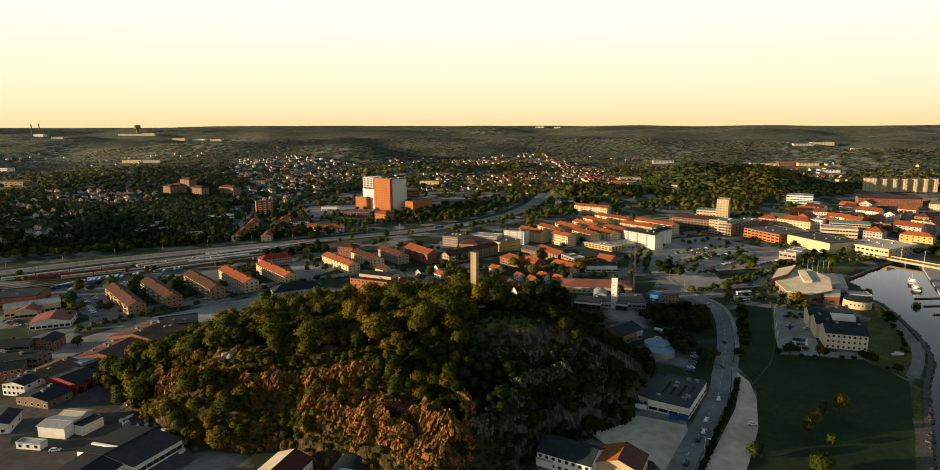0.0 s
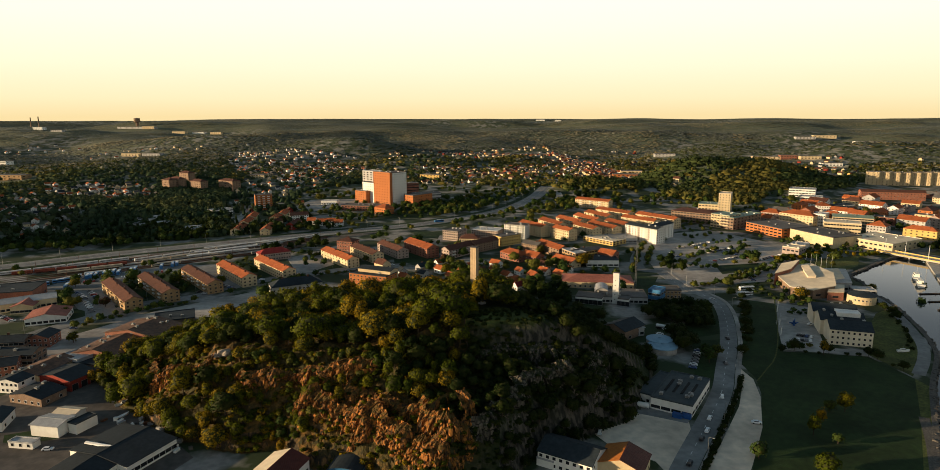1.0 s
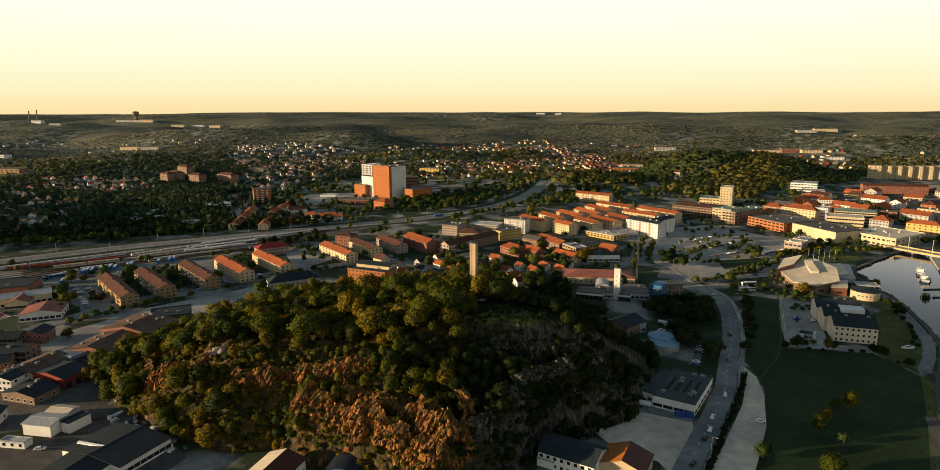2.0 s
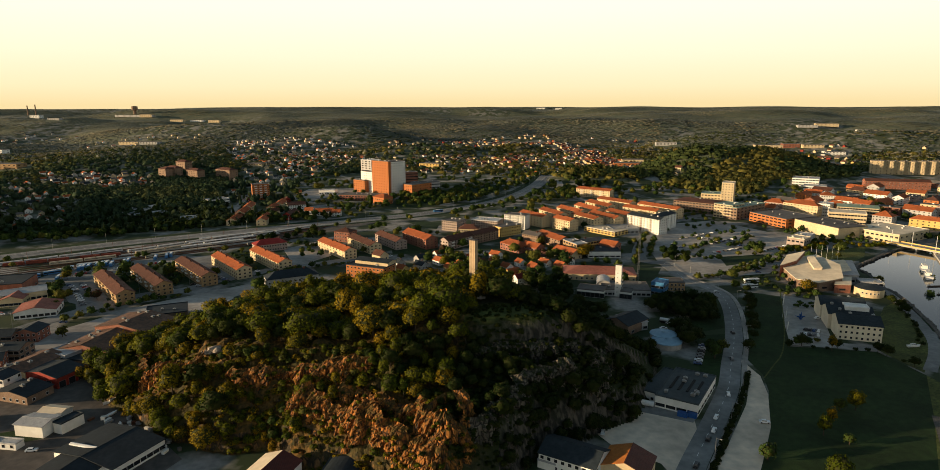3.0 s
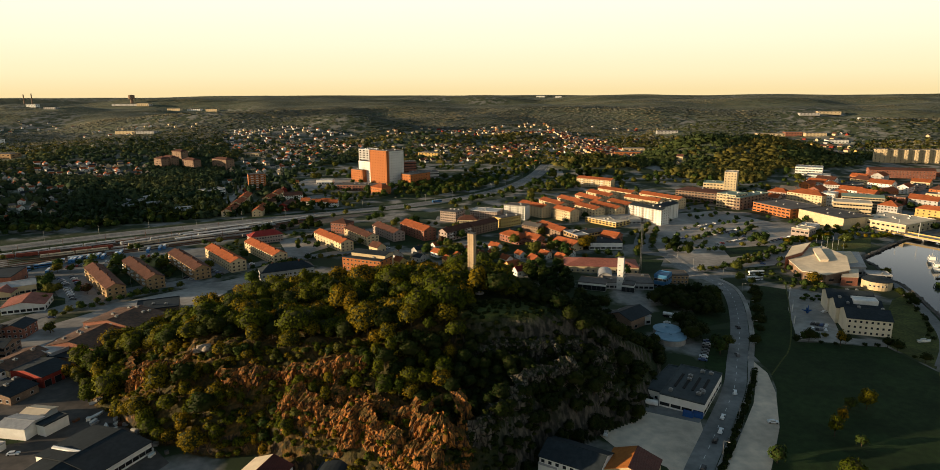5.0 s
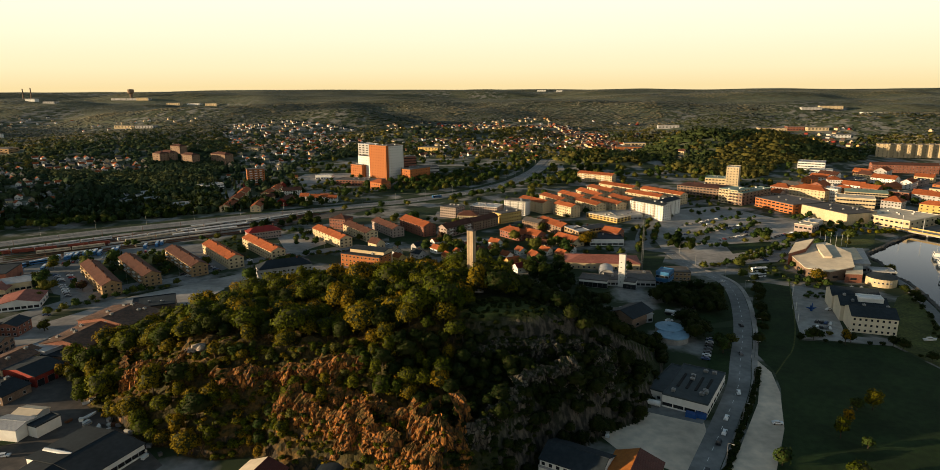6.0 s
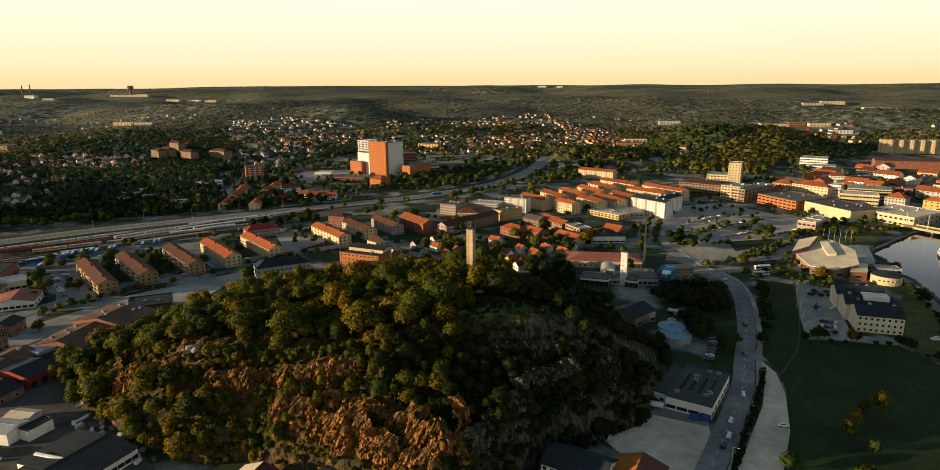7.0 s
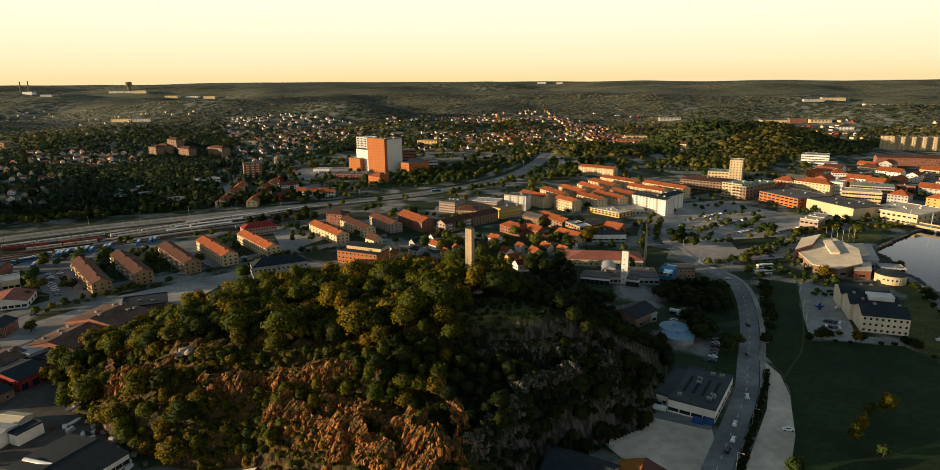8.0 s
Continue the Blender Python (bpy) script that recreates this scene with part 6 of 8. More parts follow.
# tower blocks and row houses on the slope
block(-561.7, 1105.0, -35, 24.4, 16, 17, "hip", M["brown_brick"], M["tile_brown"], "brick block of flats standing among trees", "apartment_block", "apartment block", 5, 5, 3, 3.0, chimneys=1, group="brick flats among trees")
block(-553.2, 1116.5, -35, 32.5, 14, 17, "hip", M["brown_brick"], M["tile_brown"], "brick block of flats standing among trees", "apartment_block", "apartment block", 5, 5, 3, 3.0, chimneys=1, group="brick flats among trees")
block(-560.6, 1170.3, -35, 31.3, 14, 17, "hip", M["brown_brick"], M["tile_brown"], "brick block of flats standing among trees", "apartment_block", "apartment block", 5, 5, 3, 3.0, chimneys=1, group="brick flats among trees")
block(-505.8, 1096.4, -35, 34.6, 14, 17, "hip", M["brown_brick"], M["tile_brown"], "brick block of flats standing among trees", "apartment_block", "apartment block", 5, 5, 3, 3.0, chimneys=1, group="brick flats among trees")
block(-456.0, 1108.9, -35, 42.4, 16, 17, "hip", M["brown_brick"], M["tile_brown"], "brick block of flats standing among trees", "apartment_block", "apartment block", 5, 5, 3, 3.0, chimneys=1, group="brick flats among trees")
block(-317.9, 887.3, 25, 23.0, 16, 22, "flat", M["orange_brick"], M["felt_grey"], "seven-storey orange brick block of flats", "apartment_block", "apartment block", 7, 7, 3, vents=2, balcony="white", balcony_cols=(1, 3, 5))
block(-283.7, 707.1, 97.7, 37.6, 11.0, 6, "gable", M["cream"], M["tile"], "row house with red-brown tiled roof", "row_house", "house", 2, 6, 2, 2.6, "house", 1, group="row houses")
block(-292.7, 754.2, 97.6, 34.0, 11.0, 6, "gable", M["cream"], M["tile"], "row house with red-brown tiled roof", "row_house", "house", 2, 6, 2, 2.6, "house", 1, group="row houses")
block(-300.5, 796.0, 101.3, 35.0, 11.0, 6, "gable", M["cream"], M["tile"], "row house with red-brown tiled roof", "row_house", "house", 2, 6, 2, 2.6, "house", 1, group="row houses")
block(-250.9, 708.6, 99.2, 40.4, 11.0, 6, "gable", M["cream"], M["tile"], "row house with red-brown tiled roof", "row_house", "house", 2, 6, 2, 2.6, "house", 1, group="row houses")
block(-266.8, 785.4, 93.2, 24.4, 11.0, 6, "gable", M["cream"], M["tile"], "row house with red-brown tiled roof", "row_house", "house", 2, 6, 2, 2.6, "house", 1, group="row houses")
block(-267.9, 819.7, 97.1, 33.2, 11.0, 6, "gable", M["cream"], M["tile"], "row house with red-brown tiled roof", "row_house", "house", 2, 6, 2, 2.6, "house", 1, group="row houses")
block(-229.4, 738.9, 88.2, 30.6, 10.0, 6, "gable", M["red_wood"], M["tile_brown"], "red timber house by the motorway", "house", "house", 2, 4, 2, 3.0, "house", 1)
block(-238.7, 790.6, 26.0, 22.6, 13.0, 8, "gable", M["white"], M["tile_brown"], "long white house with brown roof", "house", "house", 3, 8, 3, 3.0, "house", 2)
block(-214.8, 764.9, 0.0, 10.5, 9.0, 5, "gable", M["white"], M["tile"], "white villa with orange tiled roof", "villa", "house", 2, 3, 2, 3.0, "house", 1, group="villas")
block(-199.7, 755.9, 0.0, 10.4, 9.0, 5, "gable", M["white"], M["tile"], "white villa with orange tiled roof", "villa", "house", 2, 3, 2, 3.0, "house", 1, group="villas")
block(-189.7, 760.4, 0.0, 10.4, 9.0, 5, "gable", M["white"], M["tile"], "white villa with orange tiled roof", "villa", "house", 2, 3, 2, 3.0, "house", 1, group="villas")
block(-178.0, 751.5, 0.0, 10.3, 9.0, 5, "gable", M["white"], M["tile"], "white villa with orange tiled roof", "villa", "house", 2, 3, 2, 3.0, "house", 1, group="villas")
block(-363.9, 844.7, 52.3, 28.4, 18.0, 7, "flat", M["white"], M["sheet"], "white modern school building on the slope", "school", "school", 2, 6, 3, win="strip")
block(-424.1, 777.8, 58.4, 33.6, 12.0, 5, "shed", M["white"], M["sheet"], "low white school pavilion", "school_pavilion", "school", 1, 6, 2, 1.5, "strip", group="school pavilions")
block(-392.4, 740.9, 34.1, 23.1, 12.0, 5, "shed", M["white"], M["sheet"], "low white school pavilion", "school_pavilion", "school", 1, 6, 2, 1.5, "strip", group="school pavilions")
block(-338.3, 710.3, 26.4, 17.9, 12.0, 5, "shed", M["white"], M["sheet"], "low white school pavilion", "school_pavilion", "school", 1, 6, 2, 1.5, "strip", group="school pavilions")
block(-418.1, 738.9, -31.7, 32.7, 12.0, 5, "shed", M["white"], M["sheet"], "low white school pavilion", "school_pavilion", "school", 1, 6, 2, 1.5, "strip", group="school pavilions")

# slab blocks below the far right hill
block(722.9, 1184.4, -26, 20.4, 13, 24, "flat", M["cream"], M["felt_grey"], "nine-storey pale slab block of flats", "apartment_block", "apartment block", 9, 3, 2, vents=1, balcony="cream", balcony_cols=(1, 2), group="slab blocks")
block(741.6, 1184.0, -26, 20.4, 13, 24, "flat", M["cream"], M["felt_grey"], "nine-storey pale slab block of flats", "apartment_block", "apartment block", 9, 3, 2, vents=1, balcony="cream", balcony_cols=(1, 2), group="slab blocks")
block(760.3, 1183.7, -26, 20.4, 13, 24, "flat", M["cream"], M["felt_grey"], "nine-storey pale slab block of flats", "apartment_block", "apartment block", 9, 3, 2, vents=1, balcony="cream", balcony_cols=(1, 2), group="slab blocks")
block(779.0, 1183.3, -26, 20.4, 13, 24, "flat", M["cream"], M["felt_grey"], "nine-storey pale slab block of flats", "apartment_block", "apartment block", 9, 3, 2, vents=1, balcony="cream", balcony_cols=(1, 2), group="slab blocks")
block(797.7, 1183.0, -26, 20.4, 13, 24, "flat", M["cream"], M["felt_grey"], "nine-storey pale slab block of flats", "apartment_block", "apartment block", 9, 3, 2, vents=1, balcony="cream", balcony_cols=(1, 2), group="slab blocks")
block(816.3, 1182.6, -26, 20.4, 13, 24, "flat", M["cream"], M["felt_grey"], "nine-storey pale slab block of flats", "apartment_block", "apartment block", 9, 3, 2, vents=1, balcony="cream", balcony_cols=(1, 2), group="slab blocks")
block(834.9, 1182.2, -26, 20.4, 13, 24, "flat", M["cream"], M["felt_grey"], "nine-storey pale slab block of flats", "apartment_block", "apartment block", 9, 3, 2, vents=1, balcony="cream", balcony_cols=(1, 2), group="slab blocks")
block(639.2, 993.6, -15, 88.7, 16, 12, "gable", M["red_brick"], M["tile_brown"], "long red brick barrack-like building", "apartment_block", "apartment block", 3, 20, 3, 3.0, "house", 4)
block(514.9, 1021.6, -30, 37.8, 30, 12, "flat", M["white"], M["sheet"], "white stepped school building", "school", "school", 3, 8, 4, win="strip", vents=3)
block(500.3, 964.7, -28.4, 30.7, 22.0, 9, "flat", M["white"], M["sheet"], "white low school wing with metal roof", "school", "school", 2, 8, 3, win="strip", vents=2)
block(158.9, 908.8, -38.3, 53.8, 13.0, 11, "gable", M["cream"], M["tile"], "long cream block of flats below the wood", "apartment_block", "apartment block", 4, 14, 3, 2.4, chimneys=3, balcony="white", balcony_cols=(2, 6, 10))
block(-112.6, 1324.7, -20, 44.6, 18, 10, "flat", M["yellow_wall"], M["felt_grey"], "low ochre building in the sun", "office_building", "office", 3, 6, 3, win="wide")
for x, y, l, h, wall in ((-1622, 2939, 190, 8, "grey"), (-1560, 2930, 60, 11, "cream"), (-1372, 2834, 62, 9, "cream"), (-1206, 2839, 54, 9, "cream"), (-1290, 2850, 60, 7, "white"), (-1103, 1960, 66, 8, "cream"), (-1027, 1935, 60, 7, "grey"), (-1289, 1661, 36, 10, "white"), (-920, 1201, 64, 9, "yellow_brick"), (-2062, 2904, 50, 12, "white"), (-1795, 2640, 54, 7, "grey"), (1203, 2410, 70, 8, "grey"), (1286, 2432, 80, 11, "cream"), (1250, 2290, 110, 7, "white"), (1390, 2330, 90, 7, "white"), (1475, 2310, 86, 9, "cream"), (1560, 2290, 80, 8, "cream"), (1650, 2280, 90, 8, "white"), (743, 1681, 70, 7, "cream"), (795, 1672, 40, 9, "red_brick"), (840, 1649, 50, 7, "cream"), (849, 1562, 46, 7, "white"), (300, 1345, 52, 8, "orange_brick"), (330, 1420, 46, 9, "cream"), (507, 1789, 56, 8, "grey"), (400, 4545, 60, 8, "white"), (520, 4509, 44, 10, "white"), (-461, 1270, 34, 6, "cream")):
    block(x, y, -8, l, 24, h, "flat", M[wall], M["felt_grey"], "long low " + {"red_brick": "red brick", "orange_brick": "orange brick", "yellow_brick": "yellow brick"}.get(wall, wall) + " building far off among the woods", "far_building", "building", 2, 6, 2, win="strip", group="far buildings")
far_chimney(-2177, 3010, 46)
far_chimney(-2150, 3026, 50)
water_tower(-1660, 3010, 36)


# planting
HEDGE = [(131.0, 303.6), (123.4, 288.1), (112.6, 268.3), (98.3, 243.8), (81.6, 214.8)]
TREE_ROWS = [
    [(191, 454), (176, 410), (162, 373), (144, 332)],
    [(197, 478), (195, 454)],
    [(169, 340), (188, 337), (211, 331), (220, 314)],
    [(279, 436), (266, 391), (243, 343)],
    [(162, 632), (139, 563), (125, 518)],
    [(167, 617), (145, 551)],
    [(161, 474), (188, 485), (226, 508)],
    [(256, 547), (316, 598), (360, 604), (373, 587)],
    [(221, 436), (228, 428)],
    [(173, 342), (186, 347)],
    [(-260, 372), (-247, 390), (-233, 409), (-209, 431)],
    [(-172, 464), (-145, 501), (-109, 522)],
    [(-196, 601), (-142, 574), (-116, 559)],
]
GROVES = []
GROVES.append(("dark", 90, [(6, 345), (26, 322), (70, 318), (80, 338), (74, 400), (44, 424), (4, 440)]))
GROVES.append(("oak", 60, [(100, 1000), (150, 930), (240, 905), (330, 960), (340, 1090), (240, 1300), (160, 1310)]))
GROVES.append(("dark", 46, [(150, 940), (190, 1000), (210, 1180), (150, 1190)]))
GROVES.append(("dark", 46, [(104, 404), (122, 416), (146, 424), (156, 409), (145, 373), (121, 384), (112, 390)]))
GROVES.append(("dark", 9, [(112, 372), (122, 372), (118, 340), (112, 336)]))
GROVES.append(("street", 16, [(231, 508), (241, 468), (232, 436), (213, 446)]))
GROVES.append(("dark", 14, [(165, 576), (177, 540), (156, 488), (135, 492)]))
GROVES.append(("street", 34, [(187, 681), (267, 699), (284, 617), (230, 529), (175, 551)]))
GROVES.append(("oak", 70, [(-122, 820), (-98, 936), (-7, 1036), (36, 983), (-6, 874), (-83, 791)]))
GROVES.append(("street", 24, [(-199, 820), (-139, 852), (-116, 800), (-186, 763)]))
GROVES.append(("oak", 40, [(34, 935), (111, 1180), (90, 1293), (13, 1036)]))
GROVES.append(("oak", 26, [(108, 948), (135, 1020), (160, 935), (118, 852)]))
GROVES.append(("oak", 40, [(-236, 1464), (-69, 1527), (-9, 1224), (-127, 1225)]))
GROVES.append(("oak", 26, [(-294, 1227), (-238, 1184), (-208, 984), (-281, 936), (-324, 985)]))
GROVES.append(("dark", 22, [(-282, 690), (-243, 729), (-182, 746), (-176, 721), (-268, 662)]))
GROVES.append(("oak", 5, [(238, 576), (264, 589), (246, 547), (227, 540)]))
GROVES.append(("oak", 30, [(-90, 538), (-26, 550), (46, 507), (50, 453), (-24, 506)]))
GROVES.append(("dark", 26, [(30, 470), (60, 466), (60, 424), (40, 424)]))
GROVES.append(("street", 18, [(-165, 537), (-139, 561), (-142, 601), (-176, 574)]))
GROVES.append(("oak", 9, [(-324, 449), (-300, 441), (-275, 398), (-292, 405)]))
GROVES.append(("street", 7, [(-291, 441), (-269, 426), (-250, 398), (-275, 419)]))
GROVES.append(("street", 22, [(-283, 508), (-264, 521), (-222, 474), (-230, 453)]))
GROVES.append(("shrub", 18, [(-305, 488), (-291, 500), (-246, 453), (-250, 437)]))
GROVES.append(("shrub", 16, [(-235, 556), (-216, 566), (-176, 520), (-184, 497)]))
GROVES.append(("oak", 40, [(-486, 599), (-342, 679), (-330, 655), (-465, 572)]))
GROVES.append(("oak", 60, [(-58, 886), (40, 983), (85, 948), (42, 830), (-35, 759)]))
GROVES.append(("oak", 50, [(-153, 936), (-45, 984), (-6, 886), (-94, 820)]))
GROVES.append(("dark", 12, [(-236, 630), (-162, 662), (-160, 615), (-215, 587)]))
GROVES.append(("street", 22, [(343, 718), (385, 648), (404, 618), (360, 604), (303, 632)]))
GROVES.append(("street", 22, [(-214, 886), (-143, 874), (-155, 759), (-215, 759)]))
GROVES.append(("oak", 20, [(47, 916), (112, 948), (94, 857), (50, 820)]))
GROVES.append(("oak", 14, [(43, 602), (92, 616), (86, 539), (43, 528)]))
GROVES.append(("street", 20, [(256, 820), (274, 718), (219, 699)]))
GROVES.append(("dark", 16, [(404, 618), (471, 639), (445, 578), (442, 599)]))
GROVES.append(("shrub", 60, [(205, 480), (216, 485), (214, 453), (224, 445), (230, 434), (221, 424), (214, 430), (207, 439), (203, 460)]))
GROVES.append(("street", 30, [(201, 504), (224, 525), (258, 548), (256, 537), (217, 503), (198, 495)]))
GROVES.append(("shrub", 20, [(172, 485), (193, 491), (193, 485), (171, 478)]))
GROVES.append(("shrub", 50, [(203, 508), (237, 531), (258, 545), (258, 536), (236, 521), (203, 500)]))
TREE_ROWS.append([(327, 665), (342, 654), (347, 640)])
TREE_ROWS.append([(360, 622), (372, 634), (388, 616)])
TREE_ROWS.append([(189, 571), (208, 590), (227, 608)])
TREE_ROWS.append([(229, 582), (250, 606), (268, 630)])
TREE_ROWS.append([(172, 556), (198, 531)])
GROVES.append(("shrub", 14, [(209, 416), (221, 414), (218, 407), (205, 407)]))
LONE_TREES = []
LONE_TREES += [("slim", 137.1, 244.4, 1.00), ("slim", 144.6, 253.0, 0.80), ("street", 143.5, 237.4, 0.90), ("oak", 162.1, 265.9, 0.90), ("street", 155.3, 265.8, 1.10), ("oak", 127.6, 215.5, 0.90), ("slim", 127.1, 218.0, 0.80), ("street", 106.7, 226.0, 1.30), ("oak", 229.1, 441.6, 1.00), ("oak", 297.6, 471.6, 0.80), ("oak", 299.0, 478.7, 0.70), ("street", 121.4, 323.0, 1.60)]
LONE_TREES += [("street", 128.5, 332.0, 1.40), ("street", 122.5, 331.9, 1.40), ("copper", -267.7, 418.9, 0.90), ("copper", 52.3, 545.9, 0.90), ("copper", -36.8, 562.0, 0.90), ("oak", -322.1, 469.7, 0.80), ("oak", -282.7, 398.1, 0.80), ("street", -244.9, 348.6, 1.30), ("street", -255.8, 392.0, 0.80), ("street", -248.2, 398.5, 0.90), ("slim", 188.6, 334.5, 0.90), ("oak", -247.8, 481.3, 0.90)]
LONE_TREES += [("oak", -210.1, 477.9, 1.00), ("oak", 85.2, 539.3, 1.30), ("oak", 90.1, 546.2, 1.20), ("oak", -31.9, 506.3, 1.10)]
CAR_ROWS = []  # start, end, how many, turn off the row
CAR_ROWS.append(((109.0, 312.8), (121.5, 341.2), 7, 90))
CAR_ROWS.append(((189.1, 366.4), (197.2, 362.2), 4, 80))
CAR_ROWS.append(((185.0, 357.9), (193.3, 355.9), 4, 80))
CAR_ROWS.append(((-289.7, 430.5), (-267.8, 405.0), 6, 70))
CAR_ROWS.append(((-304.6, 459.4), (-279.1, 430.6), 6, 70))
CAR_ROWS.append(((-310.7, 454.2), (-292.7, 436.6), 5, 70))
CAR_ROWS.append(((-325.3, 396.4), (-308.7, 385.1), 6, 60))
CAR_ROWS.append(((-216.6, 485.3), (-193.5, 463.8), 6, 60))
CAR_ROWS.append(((-221.4, 508.9), (-197.0, 485.5), 5, 60))
CAR_ROWS.append(((-239.5, 449.9), (-233.1, 468.7), 3, 0))
CAR_ROWS.append(((-219.5, 453.4), (-203.4, 470.7), 4, 0))
CAR_ROWS.append(((-303.2, 498.1), (-296.8, 502.2), 3, 80))
CAR_ROWS.append(((-282.3, 516.8), (-272.4, 523.4), 4, 80))
CAR_ROWS.append(((-325.1, 484.4), (-315.0, 488.3), 5, 80))
CAR_ROWS.append(((216.5, 508.3), (217.4, 492.7), 3, 60))
CAR_ROWS.append(((108.1, 381.3), (113.8, 372.2), 2, 0))
CAR_ROWS.append(((247.2, 563.9), (310.2, 608.9), 14, 80))
CAR_ROWS.append(((211.3, 631.9), (249.6, 576.4), 10, 80))
CAR_ROWS.append(((178.5, 602.6), (189.4, 546.8), 4, 80))
CARS = []
CARS += [(117.8, 254.3, -8, 0), (112.4, 279.8, 72, 0), (98.9, 258.0, 60, 0), (94.0, 246.9, 60, 0), (78.4, 221.2, 60, 2), (144.9, 359.5, 88, 2), (129.6, 321.4, 85, 5), (48.3, 244.6, 75, 0), (207.3, 385.9, 20, 0), (198.1, 346.9, 0, 0), (-176.1, 227.3, 10, 0), (106.7, 366.5, 0, 0)]
CARS += [(140.6, 427.3, 85, 5), (164.5, 441.0, 20, 1), (-260.3, 372.5, 10, 4), (89.4, 240.1, 60, 2), (-227.9, 442.0, 15, 0), (-211.8, 451.8, 15, 1), (-203.4, 470.7, 20, 5), (-246.9, 414.8, 15, 2), (-182.5, 493.2, 20, 0), (-157.2, 509.4, 20, 3), (-83.0, 545.0, 30, 0)]
BUSES = [(-336.4, 495.9, 112), (-331.3, 499.9, 112), (-329.5, 501.9, 112), (-326.6, 504.0, 112), (-323.1, 510.2, 112), (-320.2, 512.3, 112), (-317.7, 514.4, 112), (-312.4, 512.4, 112), (-305.5, 518.8, 112), (-304.2, 523.1, 112), (-286.5, 534.4, 112), (-280.1, 541.3, 112), (-278.5, 546.0, 112), (-328.8, 469.6, 112), (-343.4, 484.2, 40), (-341.2, 490.0, 40), (-346.9, 462.4, 30), (-352.5, 473.0, 30)]
TRAINS = [((-412, 504), (-331, 567), "white"), ((-324, 557), (-239, 637), "white"), ((-401, 506), (-353, 533), "red"), ((-353, 533), (-315, 552), "red"), ((-365, 511), (-317, 543), "cream"), ((-313, 550), (-272, 589), "cream"), ((-338, 505), (-301, 529), "white"), ((-297, 536), (-261, 565), "cream"), ((-362, 475), (-322, 500), "grey"), ((-270, 592), (-170, 697), "white"), ((-226, 587), (-160, 654), "grey")]
RAIL_A = [(-441.0, 502.0), (-168.7, 690.6)]
RAIL_B = [(-401.6, 453.4), (-197.5, 606.2)]
VILLA_SITES = [(-591, 929), (-625, 847), (-595, 821), (-675, 904), (-687, 937), (-588, 873), (-627, 804), (-584, 757), (-550, 729), (-563, 709), (-595, 839), (-669, 1101), (-630, 1078), (-688, 1114), (-721, 1122), (-616, 1027)]
SKIPS = [(85.2, 259.5), (89.0, 259.0)]
FINS = [(200.5, 416.6), (190.3, 390.6), (182.0, 370.7)]
CLUTTER = [(-163.4, 254.2), (-156.1, 250.9), (-149.6, 248.8), (-143.9, 246.6), (-137.6, 243.5), (-131.6, 239.4), (-125.0, 233.4), (-120.7, 229.6)]
ROOF_LIGHT = [(-157.5, 223.6), (-145.5, 220.5)]
TANK = (71.1, 268.9)
PLAY = (196.5, 385.0)

# ---- tall slab on the hill and white fire station tower ----
tower = tagged(new("lookout_tower"), "slender square tan concrete tower on the wooded hill", "tower")
tower.matrix_basis = pose(-5.6, 321, 36.6, 0, 0, -32)
put("shaft", Shape().box(-1.7, -1.25, -9, 1.7, 1.25, 27.4).box(-1.7, -1.37, -5, -0.8, -1.25, 27.4).mesh("shaft", M["tan_concrete"]), tower)
put("cap", Shape().box(-1.8, -1.35, 27.4, 1.8, 1.35, 27.8).mesh("cap", M["felt_grey"]), tower)

drill = tagged(new("drill_tower"), "slim white tower with balconies beside the station", "tower")
drill.matrix_basis = pose(93.2, 432.0, 0, 0, 0, -25)
put("shaft", Shape().box(-2.1, -1.3, -1, 2.1, 1.3, 22.4).mesh("shaft", M["white"]), drill)
put("cap", Shape().box(-2.2, -1.4, 22.4, 2.2, 1.4, 22.7).mesh("cap", M["felt_grey"]), drill)
for k in range(5):
    put("landing", Shape().box(0, -0.9, 0, 1.1, 0.9, 0.2).box(1.0, -0.9, 0.2, 1.1, 0.9, 1.1).box(0, -0.9, 0.2, 1.0, -0.8, 1.1).mesh("landing", M["steel"]), drill, pose(2.1, 0, 3 + 2.9 * k))
    put("vent_slot", Shape().box(-0.35, -0.05, 0, 0.35, 0.02, 0.5).mesh("vent_slot", M["glass"]), drill, pose(-0.4, -1.3, 3 + 3.4 * k))

for tx, ty, r, h in ((101.5, 349.0, 7.2, 3.6), (101.0, 340.0, 8.0, 3.0)):
    tank = tagged(new("round_tank"), "low round tank with pale blue roof", "tank", "round tanks")
    tank.matrix_basis = pose(tx, ty, 0)
    put("wall", Shape().tube(0, 0, -0.5, h, r, r, 28).mesh("wall", M["concrete"]), tank)
    put("roof", Shape().tube(0, 0, h, h + 0.5, r + 0.3, r + 0.3, 28).tube(0, 0, h + 0.5, h + 1.2, r * 0.98, 0.6, 28).tube(0, 0, h + 1.1, h + 1.7, 1.0, 1.0, 10).mesh("roof", mat("pale_blue_paint", (0.22, 0.36, 0.46), (0.18, 0.30, 0.40), 2.0, 0.6)), tank)

